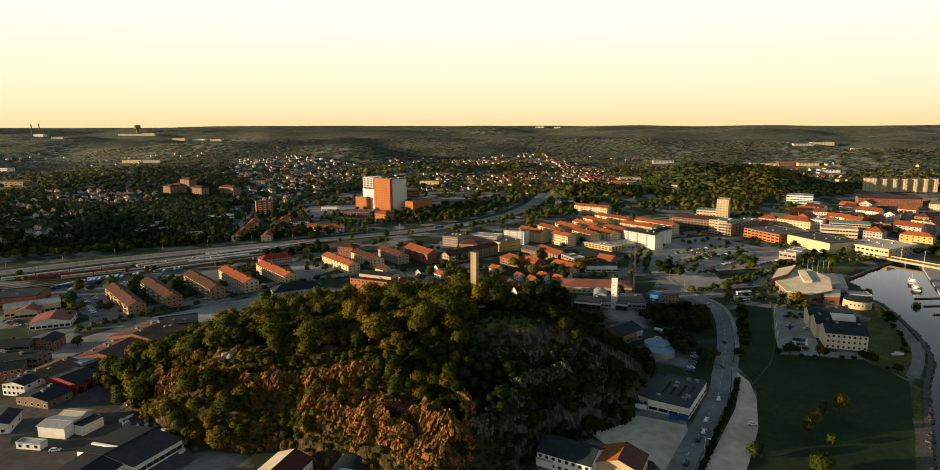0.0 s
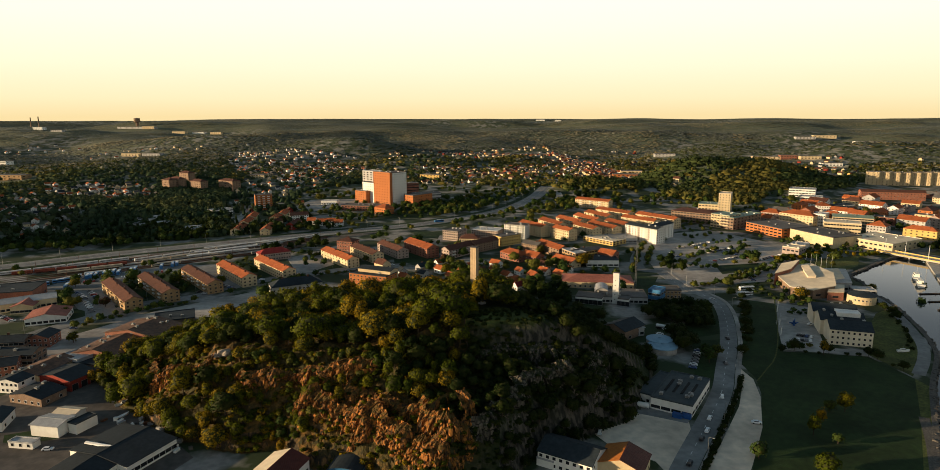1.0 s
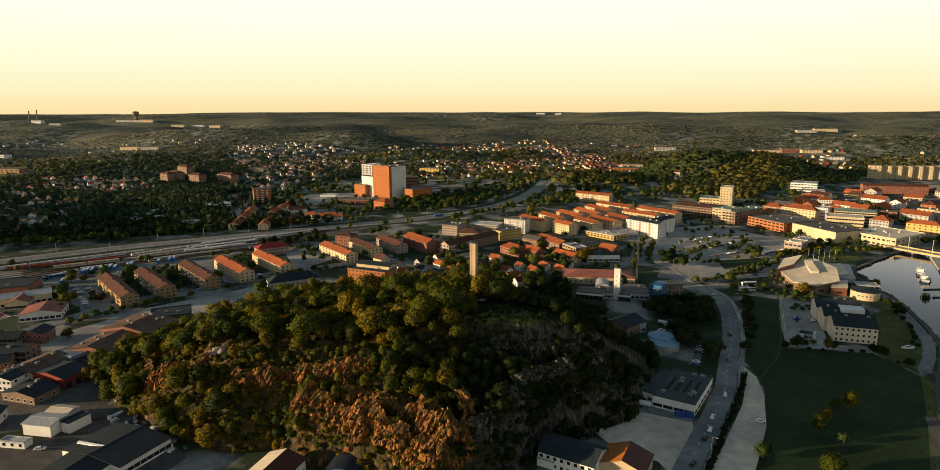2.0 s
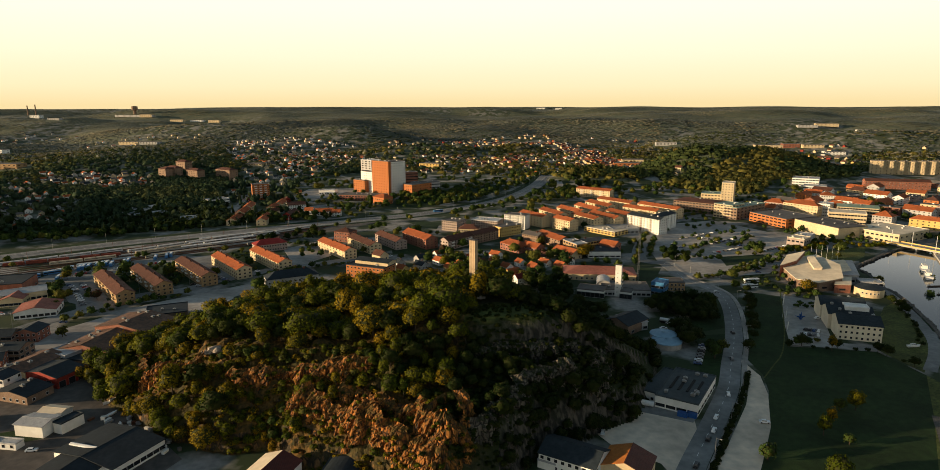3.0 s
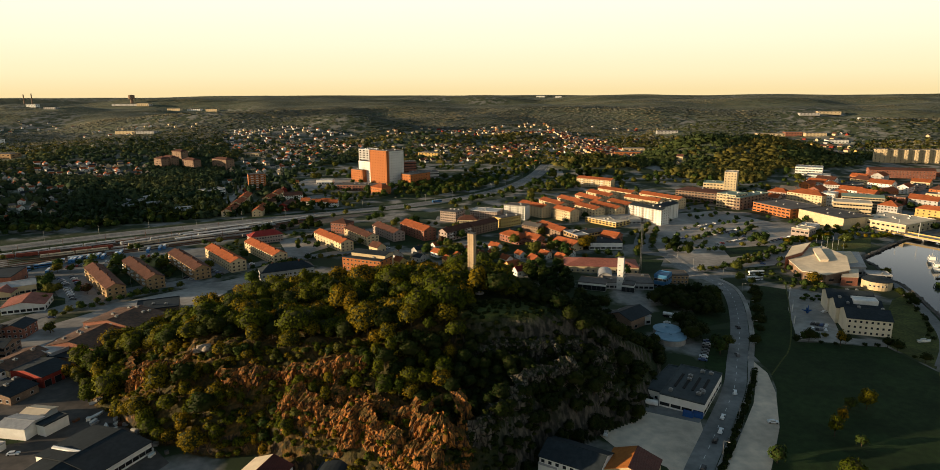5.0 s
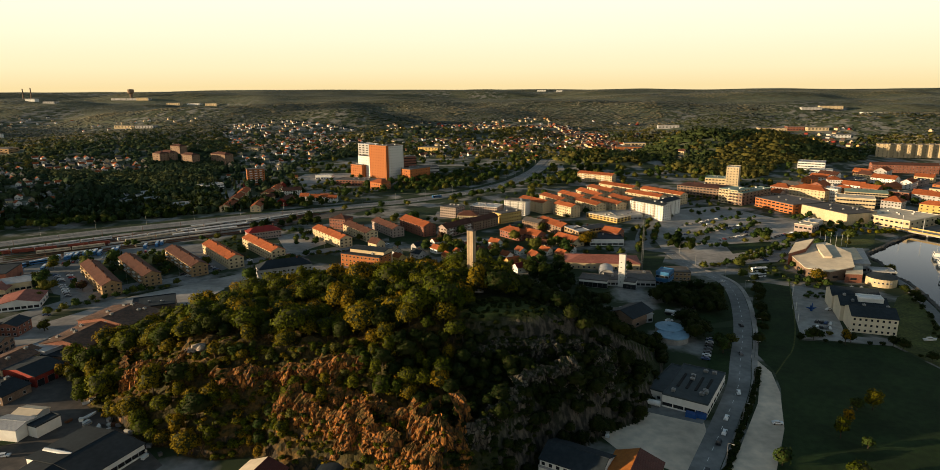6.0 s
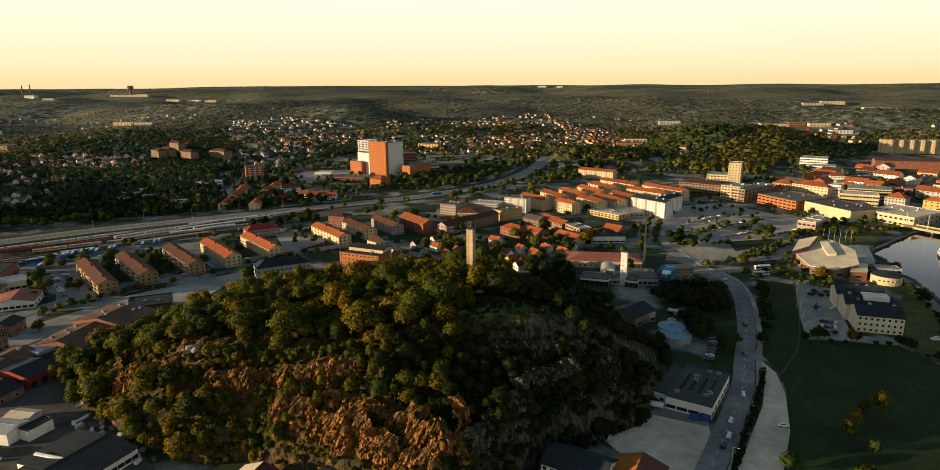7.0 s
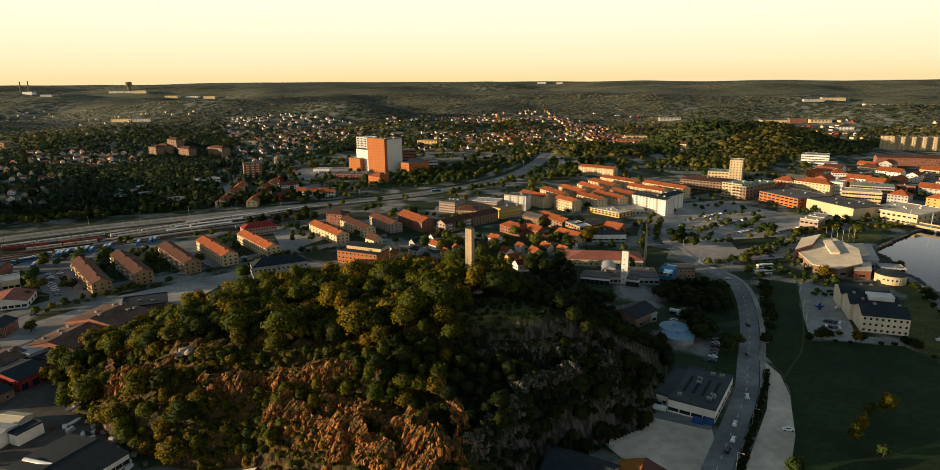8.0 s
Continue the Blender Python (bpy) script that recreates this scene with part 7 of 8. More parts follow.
# rounded waterside house
pav = tagged(new("round_house"), "rounded cream waterside house with dark roof", "house")
pav.matrix_basis = pose(269, 437, 0) @ Matrix.Scale(0.8, 4)
put("wall", Shape().tube(0, 0, -1.5, 7.0, 11.5, 11.5, 28).mesh("wall", M["cream"]), pav)
put("roof", Shape().tube(0, 0, 7.0, 7.4, 12.0, 12.0, 28).tube(0, 0, 7.4, 9.2, 11.6, 2.0, 28).mesh("roof", M["felt"]), pav)
for k in range(5):
    a = 215 + k * 15
    put("window", WINDOWS["house"], pav, pose(math.cos(radians(a)) * 11.5, math.sin(radians(a)) * 11.5, 3.2, 0, 0, a + 90))

# ---- masts, posts and flag poles ----
mast = tagged(new("radio_mast"), "slender lattice radio mast behind the station", "mast")
mast.matrix_basis = pose(116.0, 470.0, 0)
s = Shape()
for k in range(22):
    z = k * 1.7
    for a in range(3):
        b, c = 2.1 * a, 2.1 * (a + 1)
        p0, p1 = (math.cos(b) * 0.7, math.sin(b) * 0.7), (math.cos(c) * 0.7, math.sin(c) * 0.7)
        s.box(p0[0] - 0.06, p0[1] - 0.06, z, p0[0] + 0.06, p0[1] + 0.06, z + 1.7)
        s.add([(*p0, z), (p0[0] + 0.08, p0[1], z), (p1[0] + 0.08, p1[1], z + 1.7), (*p1, z + 1.7)], [(0, 1, 2, 3)])
put("lattice", s.mesh("lattice", M["steel"]), mast)

post = tagged(new("street_lamp"), "tall grey street lamp", "street lamp", "street lamps")
put("pole", Shape().tube(0, 0, -0.3, 9, 0.11, 0.07, 7).box(-0.05, -1.6, 8.9, 0.05, 0.05, 9.0).mesh("pole", M["steel"]), post)
put("lamp_head", Shape().box(-0.16, -2.1, 8.86, 0.16, -1.4, 9.04).mesh("lamp_head", M["grey"]), post)
first = True
for line_pts, off, step in ((SHORE_ROAD, 6.2, 34), (STREET, 8.0, 38), (MOTORWAY, 13.0, 45)):
    o, sd = smooth_line(line_pts, 2.0)
    for i in range(4, len(o) - 3, step // 2):
        q = o[i] + sd[i] * off
        m = pose(q[0], q[1], max(gz(*q), 0), 0, 0, math.degrees(math.atan2(sd[i][1], sd[i][0])) + 90)
        if first:
            post.matrix_basis, first = m, False
        else:
            copy_thing(post, m)

pole = tagged(new("flag_pole"), "white flag pole by the sports hall", "flag pole", "flag poles")
put("pole", Shape().tube(0, 0, -0.3, 11, 0.1, 0.05, 7).mesh("pole", M["paint_white"]), pole)
put("knob", Shape().tube(0, 0, 11, 11.3, 0.14, 0.14, 7).mesh("knob", M["steel"]), pole)
for k in range(6):
    m = pose(284.5 + 3.6 * k, 547.5 - 1.8 * k, 0)
    if k:
        copy_thing(pole, m)
    else:
        pole.matrix_basis = m

# ---- harbour: water, quay, bridge and boats ----
v = [(x, y, -1.1) for x, y in [(100, 100), (460, 100), (460, 600), (330, 600), (280, 500), (140, 212)]]
tagged(put("water", mesh("water", v, [tuple(range(6))], M["water"])), "calm grey harbour water", "water", kind="structure")
edge = HARBOUR[:15]
o, sd = smooth_line(edge, 4.0)
s = Shape()
for a, b, da, db in zip(o, o[1:], sd, sd[1:]):
    p = [(*(a + da * 1.4), 0.28), (*(a - da * 1.0), 0.28), (*(b - db * 1.0), 0.28), (*(b + db * 1.4), 0.28)]
    q = [(x, y, -3.5) for x, y, _ in p]
    s.add(p + q, [(0, 1, 2, 3), (0, 1, 5, 4), (1, 2, 6, 5), (2, 3, 7, 6), (3, 0, 4, 7)])
tagged(put("quay", s.mesh("quay", M["dark_stone"])), "low stone quay edge round the harbour", "quay", kind="structure")
g = np.random.default_rng(9)
vs, fs, k = [], [], 0
for q, d in zip(*smooth_line(edge[:13], 0.9)):
    size = g.uniform(0.35, 0.95)
    b = np.array([(x, y, z) for z in (-1, 1) for y in (-1, 1) for x in (-1, 1)]) * (1 + 0.6 * (g.random((8, 3)) - 0.5)) * size * (1.1, 0.9, 0.6)
    vs.append(b @ np.array(Euler((g.uniform(-0.4, 0.4), g.uniform(-0.4, 0.4), g.uniform(0, 3))).to_matrix()).T + (*(q - d * g.uniform(-0.5, 1.6)), g.uniform(-1.0, 0.2)))
    fs.append(np.array([(0, 2, 3, 1), (4, 5, 7, 6), (0, 1, 5, 4), (1, 3, 7, 5), (3, 2, 6, 7), (2, 0, 4, 6)]) + 8 * k)
    k += 1
tagged(put("shore_stones", bulk_mesh("shore_stones", np.vstack(vs), np.vstack(fs), M["dark_stone"])), "rough dark stones along the water's edge", "rock", kind="stuff")
tagged(put("far_quay", Shape().box(-8, -130, -3, 8, 60, 0.5).mesh("far_quay", M["concrete"]), m=pose(383, 512, 0, 0, 0, -28)), "broad stone quay with parked boats", "quay", kind="structure")

bridge = tagged(new("road_bridge"), "low concrete road bridge over the harbour mouth", "bridge")
bridge.matrix_basis = pose(402, 570, 0, 0, 0, -62)
put("deck", Shape().box(-38, -7, 1.2, 38, 7, 2.2).mesh("deck", M["concrete"]), bridge)
for yy in (-7, 6.8):
    put("parapet", Shape().box(-38, yy, 2.2, 38, yy + 0.2, 3.2).mesh("parapet", M["yellow_wall"]), bridge)
for xx in (-24, -8, 8, 24):
    put("pier", Shape().box(xx - 0.8, -6.4, -3.5, xx + 0.8, 6.4, 1.2).mesh("pier", M["concrete"]), bridge)
for xx in (-30, -12, 8, 28):
    put("mast", Shape().tube(xx, -6.6, 2.2, 16, 0.22, 0.14, 8).mesh("mast", M["paint_white"]), bridge)


def boat(x, y, turn, size, label, name="boat", cabin=True):
    e = tagged(new(name), label, "boat", "boats")
    e.matrix_basis = pose(x, y, -1.1 if inside(HARBOUR, [x], [y])[0] else 0.3, 0, 0, turn) @ Matrix.Scale(size, 4)
    rings = []
    for t in (-5, -3, 0, 2.5, 4.2, 5.4):
        w = 1.5 * (1 - max(0, (t - 0.5) / 5.0) ** 1.7)
        rings.append([(t, -w, 1.2 + 0.04 * max(t, 0) ** 1.5), (t * 0.96, -w * 0.7, -0.1), (t * 0.92, 0, -0.5), (t * 0.96, w * 0.7, -0.1), (t, w, 1.2 + 0.04 * max(t, 0) ** 1.5)])
    n = len(rings)
    v = [p for r in rings for p in r]
    f = [(5 * i + k, 5 * i + k + 1, 5 * i + k + 6, 5 * i + k + 5) for i in range(n - 1) for k in range(4)] + [(5 * i, 5 * i + 5, 5 * i + 9, 5 * i + 4) for i in range(n - 1)] + [(0, 1, 2, 3, 4)]
    put("hull", mesh("hull", v, f, M["paint_white"]), e)
    if cabin:
        put("cabin", Shape().box(-2.6, -1.0, 1.1, 1.6, 1.0, 2.5, top=0.15).mesh("cabin", M["white"]), e)
        put("cabin_window", Shape().box(-2.4, -0.98, 1.7, 1.5, 0.98, 2.15).mesh("cabin_window", M["glass"]), e)
        put("mast", Shape().tube(-0.4, 0, 2.4, 5.2, 0.06, 0.03, 6).mesh("mast", M["steel"]), e)
    return e


boat(355, 508, 62, 2.0, "white ferry moored at the quay", "ferry")
boat(344, 487, 62, 1.9, "white passenger boat moored at the quay", "ferry")
boat(236, 340, 5, 0.7, "white motor boat laid up on the lawn")
for k, (bx, by) in enumerate(((-173, 272), (-162, 256), (-152, 246), (-141, 240), (-168, 268))):
    boat(bx, by, 20 + 50 * k, 0.55 + 0.05 * k, "small white boat laid up in a yard", cabin=k != 1)
for k in range(4):
    jetty = tagged(new("jetty"), "narrow dark floating jetty", "jetty", "jetties")
    jetty.matrix_basis = pose(340 - 7 * k, 462 - 20 * k, 0, 0, 0, 5)
    put("deck", Shape().box(-14, -0.9, -0.9, 14, 0.9, -0.5).mesh("deck", M["bark"]), jetty)
    for xx in (-12, 0, 12):
        put("mooring_post", Shape().tube(xx, 1.1, -3.5, 0.9, 0.16, 0.16, 7).mesh("mooring_post", M["bark"]), jetty)


# ---- vehicles ----
def car_proto(paint, van=False):
    e = tagged(new("van" if van else "car"), "parked van" if van else "parked car", "van" if van else "car", "parked cars")
    s = Shape()
    s.box(-2.15, -0.86, 0.32, 2.15, 0.86, 0.92, top=0.06)
    s.box(-1.5 if not van else -2.1, -0.78, 0.9, 0.85 if not van else 1.4, 0.78, 1.45 if not van else 1.95, top=0.22)
    put("body", s.mesh("body", paint), e)
    put("side_window", Shape().box(-1.25, -0.8, 0.98, 0.75, 0.8, 1.3, top=0.13).mesh("side_window", M["glass"]), e)
    put("windscreen", Shape().box(0.45, -0.66, 0.98, 0.88, 0.66, 1.36, top=0.12).mesh("windscreen", M["glass"]), e)
    wheel = mesh("wheel", [(0.31 * math.cos(k * 0.628), y, 0.31 + 0.31 * math.sin(k * 0.628)) for y in (-0.1, 0.1) for k in range(10)], [(k, (k + 1) % 10, 10 + (k + 1) % 10, 10 + k) for k in range(10)] + [tuple(range(10)), tuple(range(19, 9, -1))], M["black"])
    for x in (-1.35, 1.35):
        for y in (-0.8, 0.8):
            put("wheel", wheel, e, pose(x, y, 0))
    return e


NAMES = ["white", "silver", "black", "red", "blue", "grey"]
PROTOS = [car_proto(p) for p in PAINTS]
used = set()


def car(x, y, turn, colour):
    m = pose(x, y, max(gz(x, y), 0) + 0.15, 0, 0, turn)
    if colour in used:
        e = copy_thing(PROTOS[colour], m)
    else:
        e = PROTOS[colour]
        e.matrix_basis = m
        used.add(colour)
    e["label"] = NAMES[colour] + " car parked on tarmac"


g = random.Random(12)
for x, y, turn, c in CARS:
    car(x, y, turn, c)
for (x0, y0), (x1, y1), n, off in CAR_ROWS:
    a = math.degrees(math.atan2(y1 - y0, x1 - x0))
    for k in range(n):
        t = (k + 0.5) / n
        car(x0 + (x1 - x0) * t, y0 + (y1 - y0) * t, a + off + g.uniform(-4, 4), g.choice((0, 0, 1, 2, 3, 4, 5, 5)))

bus_blue = mat("bus_paint", (0.05, 0.20, 0.42), (0.04, 0.17, 0.38), 2.0, 0.35, spec=0.5, patch=0.1)
bus = tagged(new("bus"), "blue city bus parked in the depot", "bus", "buses")
put("body", Shape().box(-6, -1.25, 0.4, 6, 1.25, 3.0, top=0.1).mesh("body", bus_blue), bus)
put("window_band", Shape().box(-5.8, -1.28, 1.4, 6.03, 1.28, 2.3).mesh("window_band", M["glass"]), bus)
put("roof_unit", Shape().box(-3, -0.8, 3.0, 2, 0.8, 3.25).mesh("roof_unit", M["paint_white"]), bus)
for x in (-3.6, 3.6):
    for y in (-1.0, 1.0):
        put("wheel", Shape().box(x - 0.45, y - 0.28, 0, x + 0.45, y + 0.28, 0.9, top=0.05).mesh("wheel", M["black"]), bus)
for k, (x, y, turn) in enumerate(BUSES):
    m = pose(x, y, 0.15, 0, 0, turn)
    if k:
        copy_thing(bus, m)
    else:
        bus.matrix_basis = m
coach_white = [copy_thing(bus, pose(cx, cy, 0.1, 0, 0, turn)) for cx, cy, turn in ((200.0, 467.0, 12), (193.0, 452.5, 14))]
for ob in coach_white:
    ob["label"] = "white coach standing beside the car park"
    for child in ob.children:
        if child.name.split(".")[0] == "body":
            child.data = child.data.copy()
            child.data.materials[0] = PAINTS[0]
tanker = tagged(new("tanker_lorry"), "white tanker lorry parked by the workshops", "lorry")
tanker.matrix_basis = pose(111.5, 376.5, 0.1, 0, 0, -32)
put("tank", Shape().prism([(math.cos(k * 0.5236) * 1.15, 2.1 + math.sin(k * 0.5236) * 1.0) for k in range(12)], -4.2, 2.6).mesh("tank", M["paint_white"]), tanker)
put("cab", Shape().box(2.9, -1.2, 0.6, 5.0, 1.2, 3.0, top=0.12).mesh("cab", M["paint_white"]), tanker)
put("windscreen", Shape().box(4.6, -1.05, 1.9, 5.02, 1.05, 2.7, top=0.1).mesh("windscreen", M["glass"]), tanker)
put("chassis", Shape().box(-4.2, -1.0, 0.6, 4.8, 1.0, 1.05).mesh("chassis", M["black"]), tanker)
for wx in (-3.0, -1.8, 3.8):
    for wy in (-1.0, 1.0):
        put("wheel", Shape().prism([(math.cos(k * 0.628) * 0.5, 0.5 + math.sin(k * 0.628) * 0.5) for k in range(10)], -0.15, 0.15).mesh("wheel", M["black"]), tanker, pose(wx, wy, 0, 0, 0, 90))
x, y = smooth_line(MOTORWAY, 5.0)[0][int(len(smooth_line(MOTORWAY, 5.0)[0]) * 0.42)]
copy_thing(bus, pose(x, y - 5, 0.6, 0, 0, 28))["label"] = "blue coach on the motorway"

# ---- railway ----
train_paint = {"cream": mat("cream_train", (0.50, 0.40, 0.27), (0.42, 0.33, 0.22), 3, 0.5), "white": mat("white_train", (0.55, 0.54, 0.52), (0.48, 0.47, 0.45), 3, 0.5), "red": mat("red_wagon", (0.22, 0.05, 0.03), (0.16, 0.04, 0.025), 2, 0.8), "grey": mat("grey_wagon", (0.16, 0.15, 0.14), (0.12, 0.11, 0.10), 2, 0.8)}
for (x0, y0), (x1, y1), c in TRAINS:
    length = math.hypot(x1 - x0, y1 - y0)
    e = tagged(new("train"), c + " train standing in the railway yard", "train", "trains")
    e.matrix_basis = pose(x0, y0, 0.3, 0, 0, math.degrees(math.atan2(y1 - y0, x1 - x0)))
    one = 25.0 if c in ("white", "cream") else 16.0
    body = Shape().box(0.3, -1.35, 0.5, one - 0.3, 1.35, 2.9, top=0.3).mesh("coach", train_paint[c])
    band = Shape().box(1.2, -1.32, 1.5, one - 1.2, 1.32, 2.1, top=0.1).mesh("window_band", M["glass"])
    bogie = Shape().box(1.5, -1.1, 0, 5, 1.1, 0.7).box(one - 5, -1.1, 0, one - 1.5, 1.1, 0.7).mesh("bogie", M["black"])
    for k in range(max(1, int(length / one))):
        coach = put("coach", body, e, pose(k * one, 0, 0))
        if c in ("white", "cream"):
            put("window_band", band, coach)
        put("bogie", bogie, coach)
s = Shape()
for k in range(9):
    t = (k + 0.5) / 9
    a = np.array(RAIL_A[0]) * (1 - t) + np.array(RAIL_B[0]) * t
    b = np.array(RAIL_A[1]) * (1 - t) + np.array(RAIL_B[1]) * t
    d = (b - a) / np.linalg.norm(b - a)
    n = np.array((-d[1], d[0]))
    for off in (-0.75, 0.75):
        p, q = a + n * off, b + n * off
        w = n * 0.07
        s.add([(*(p + w), 0.36), (*(p - w), 0.36), (*(q - w), 0.36), (*(q + w), 0.36)] + [(*(p + w), 0.1), (*(p - w), 0.1), (*(q - w), 0.1), (*(q + w), 0.1)], [(0, 1, 2, 3), (0, 4, 7, 3), (1, 5, 6, 2)])
for t in (0.22, 0.50, 0.72):
    a = np.array(RAIL_A[0]) * (1 - t) + np.array(RAIL_B[0]) * t
    b = np.array(RAIL_A[1]) * (1 - t) + np.array(RAIL_B[1]) * t
    a, length = a + (b - a) * 0.40, np.linalg.norm(b - a) * 0.45
    turn = math.degrees(math.atan2(b[1] - a[1], b[0] - a[0]))
    platform = tagged(new("platform"), "long grey station platform with a pale canopy", "platform", "platforms")
    platform.matrix_basis = pose(a[0], a[1], 0, 0, 0, turn)
    put("deck", Shape().box(0, -2.4, -0.3, length, 2.4, 0.85).mesh("deck", M["concrete"]), platform)
    put("canopy", Shape().box(length * 0.45, -2.6, 4.3, length * 0.9, 2.6, 4.6).mesh("canopy", M["sheet"]), platform)
    for k in range(9):
        put("post", Shape().box(-0.12, -0.12, 0.85, 0.12, 0.12, 4.3).mesh("post", M["steel"]), platform, pose(length * (0.46 + 0.052 * k), 0, 0))
bed = Shape()
for k in range(13):
    t = (k + 0.3) / 13
    a = np.array(RAIL_A[0]) * (1 - t) + np.array(RAIL_B[0]) * t
    b = np.array(RAIL_A[1]) * (1 - t) + np.array(RAIL_B[1]) * t
    w = np.array((-(b - a)[1], (b - a)[0])) / np.linalg.norm(b - a) * 1.35
    bed.add([(*(a + w), 0.16), (*(a - w), 0.16), (*(b - w), 0.16), (*(b + w), 0.16)], [(0, 1, 2, 3)], k % 2)
tagged(put("track_beds", bed.mesh("track_beds", [M["rust"], M["black_ballast"]])), "dark sleepers and ballast under the tracks", "railway track", kind="stuff")
tagged(put("rails", s.mesh("rails", M["rust"])), "parallel steel rails of the railway yard", "railway track", kind="stuff")

# ---- villas ----
VILLA_LOOKS = [("white", "tile", "white villa with orange tiled roof"), ("cream", "tile_brown", "cream villa with brown roof"), ("cream", "felt_grey", "pale villa with dark roof"), ("yellow_wall", "tile", "ochre villa with orange roof"), ("red_wood", "tile_brown", "red timber villa among trees"), ("white", "tile_red", "white villa with red roof"), ("grey", "felt", "grey villa with black roof")]


def villa_proto(wall, roof, label):
    e = tagged(new("villa"), label, "house", "villas among trees")
    put("wall", Shape().prism([(-4.2, -3), (4.2, -3), (4.2, 4.6), (0, 7.6), (-4.2, 4.6)], -5.4, 5.4).mesh("wall", M[wall]), e)
    put("roof", roof_mesh("gable", 10.8, 8.4, 4.6, 3.0, M[roof]), e)
    put("chimney", CHIMNEY, e, pose(1.5, 0.5, 6.8))
    panes = Shape()
    for face in range(4):
        for p in (-2.6, 2.6) if face % 2 == 0 else (-1.8, 1.8):
            m = pose(0, 0, 0, 0, 0, face * 90) @ pose(p, -4.2 if face % 2 == 0 else -5.4, 1.2)
            v, f, sl = flat_window(1.3, 1.3)
            panes.add([m @ Vector(q) for q in v], f)
            panes.s[-len(f):] = sl
    tagged(put("windows", panes.mesh("windows", [M["paint_white"], M["glass"]]), e), kind="stuff")
    return e


ROADS += [(smooth_line(MOTORWAY, 5.0)[0], 18.0), (smooth_line(SHORE_ROAD, 3.0)[0], 8.0), (smooth_line(STREET, 4.0)[0], 9.5)]
VILLA = [villa_proto(*k) for k in VILLA_LOOKS]
placed = set()
g = random.Random(5)
RED_ROOFED = [(27, 467), (38, 473)]
sites = list(VILLA_SITES) + RED_ROOFED
for k, zone in enumerate(VILLAS):
    sites += scatter(zone, (44, 90, 230, 400, 270, 90, 16)[k], 40 + k, 12)
for x, y in [(-70, 513), (-52, 505), (-38, 520), (-55, 530), (-20, 512), (-28, 498), (-5, 505), (8, 520), (18, 500), (30, 515), (40, 498), (-12, 530), (50, 515), (62, 505), (22, 480), (38, 478), (-66, 495), (52, 535), (-90, 535), (10, 540), (-40, 545), (70, 520)]:
    sites.append((x, y))
for cx, cy in FAR_CLUSTERS:
    sites += [(cx + g.gauss(0, 90), cy + g.gauss(0, 60)) for _ in range(26)]
sites.sort(key=lambda q: math.hypot(*q))
crowd = {}
made = 0
for x, y in sites:
    if not clear_of_buildings(x, y, 4.5) or near_road(x, y) or any(h * math.exp(-(((x - cx) / rx) ** 2) - ((y - cy) / ry) ** 2) > 9 for cx, cy, rx, ry, h in KNOLLS):
        continue
    k = 5 if (x, y) in RED_ROOFED else g.choice((0, 3, 3, 0, 1, 6)) if y < 560 and abs(x) < 100 else g.choice((0, 0, 2, 2, 6)) if x < -330 else g.choice((0, 1, 1, 1, 2, 2, 1, 3, 4, 6, 6))
    m = pose(x, y, gz(x, y), 0, 0, g.choice((-50, 40, -40, 35, -60)) + g.uniform(-8, 8)) @ Matrix.Scale(g.uniform(0.82, 1.08) if y < 600 else g.uniform(0.7, 0.95), 4)
    made += 1
    if made > 150:
        for part_ob in VILLA[k].children:
            if part_ob.name.split(".")[0] in ("wall", "roof"):
                key = part_ob.data.materials[0].name
                sh = crowd.setdefault(key, (Shape(), part_ob.data.materials[0]))[0]
                sh.add([m @ part_ob.matrix_basis @ v.co for v in part_ob.data.vertices], [tuple(f.vertices) for f in part_ob.data.polygons])
    elif k in placed:
        copy_thing(VILLA[k], m)
    else:
        VILLA[k].matrix_basis = m
        placed.add(k)
    TAKEN.append((x, y, 5))
    away = math.hypot(x, y)
    for back in (-3, 2, 7, 12, 17) if g.random() < 0.8 else (0,):
        for across in (-5, 0, 5):
            GARDENS.append(int((x - (x * back - y * across) / away) // 5) * 100000 + int((y - (y * back + x * across) / away) // 5))
for key, (sh, material) in crowd.items():
    tagged(put("far_villas", sh.mesh("far_villas", material)), "small far villas scattered between trees", "house", kind="stuff")

# town centre houses filling the streets behind the shopping halls
CENTRE = [(430, 690), (560, 640), (760, 760), (780, 1020), (600, 1010), (470, 900), (380, 820), (340, 780), (380, 740)]
k = 0
for x, y in scatter(CENTRE, 130, 77, 23):
    if not clear_of_buildings(x, y, 13):
        continue
    k += 1
    roof = g.choice(("gable", "gable", "hip", "flat"))
    wall = g.choice(("cream", "white", "yellow_wall", "red_brick", "pink", "orange_brick", "grey"))
    top = g.choice(("tile", "tile", "tile", "tile_brown", "felt_grey")) if roof != "flat" else g.choice(("felt_grey", "sheet", "cream_roof"))
    h = g.choice((7, 9, 10, 12))
    block(round(x), round(y), g.choice((-48, 42, -55, 35)), g.uniform(18, 34), g.uniform(12, 17), h, roof, M[wall], M[top], "town house of " + {"cream": "cream plaster", "white": "white plaster", "yellow_wall": "ochre plaster", "red_brick": "red brick", "pink": "pale brick", "orange_brick": "orange brick", "grey": "grey plaster"}[wall] + " in the centre", "town_house", "house", max(2, h // 3), 6, 3, win="flat", chimneys=0 if roof == "flat" else 2, vents=2 if roof == "flat" else 0, group="town centre houses")

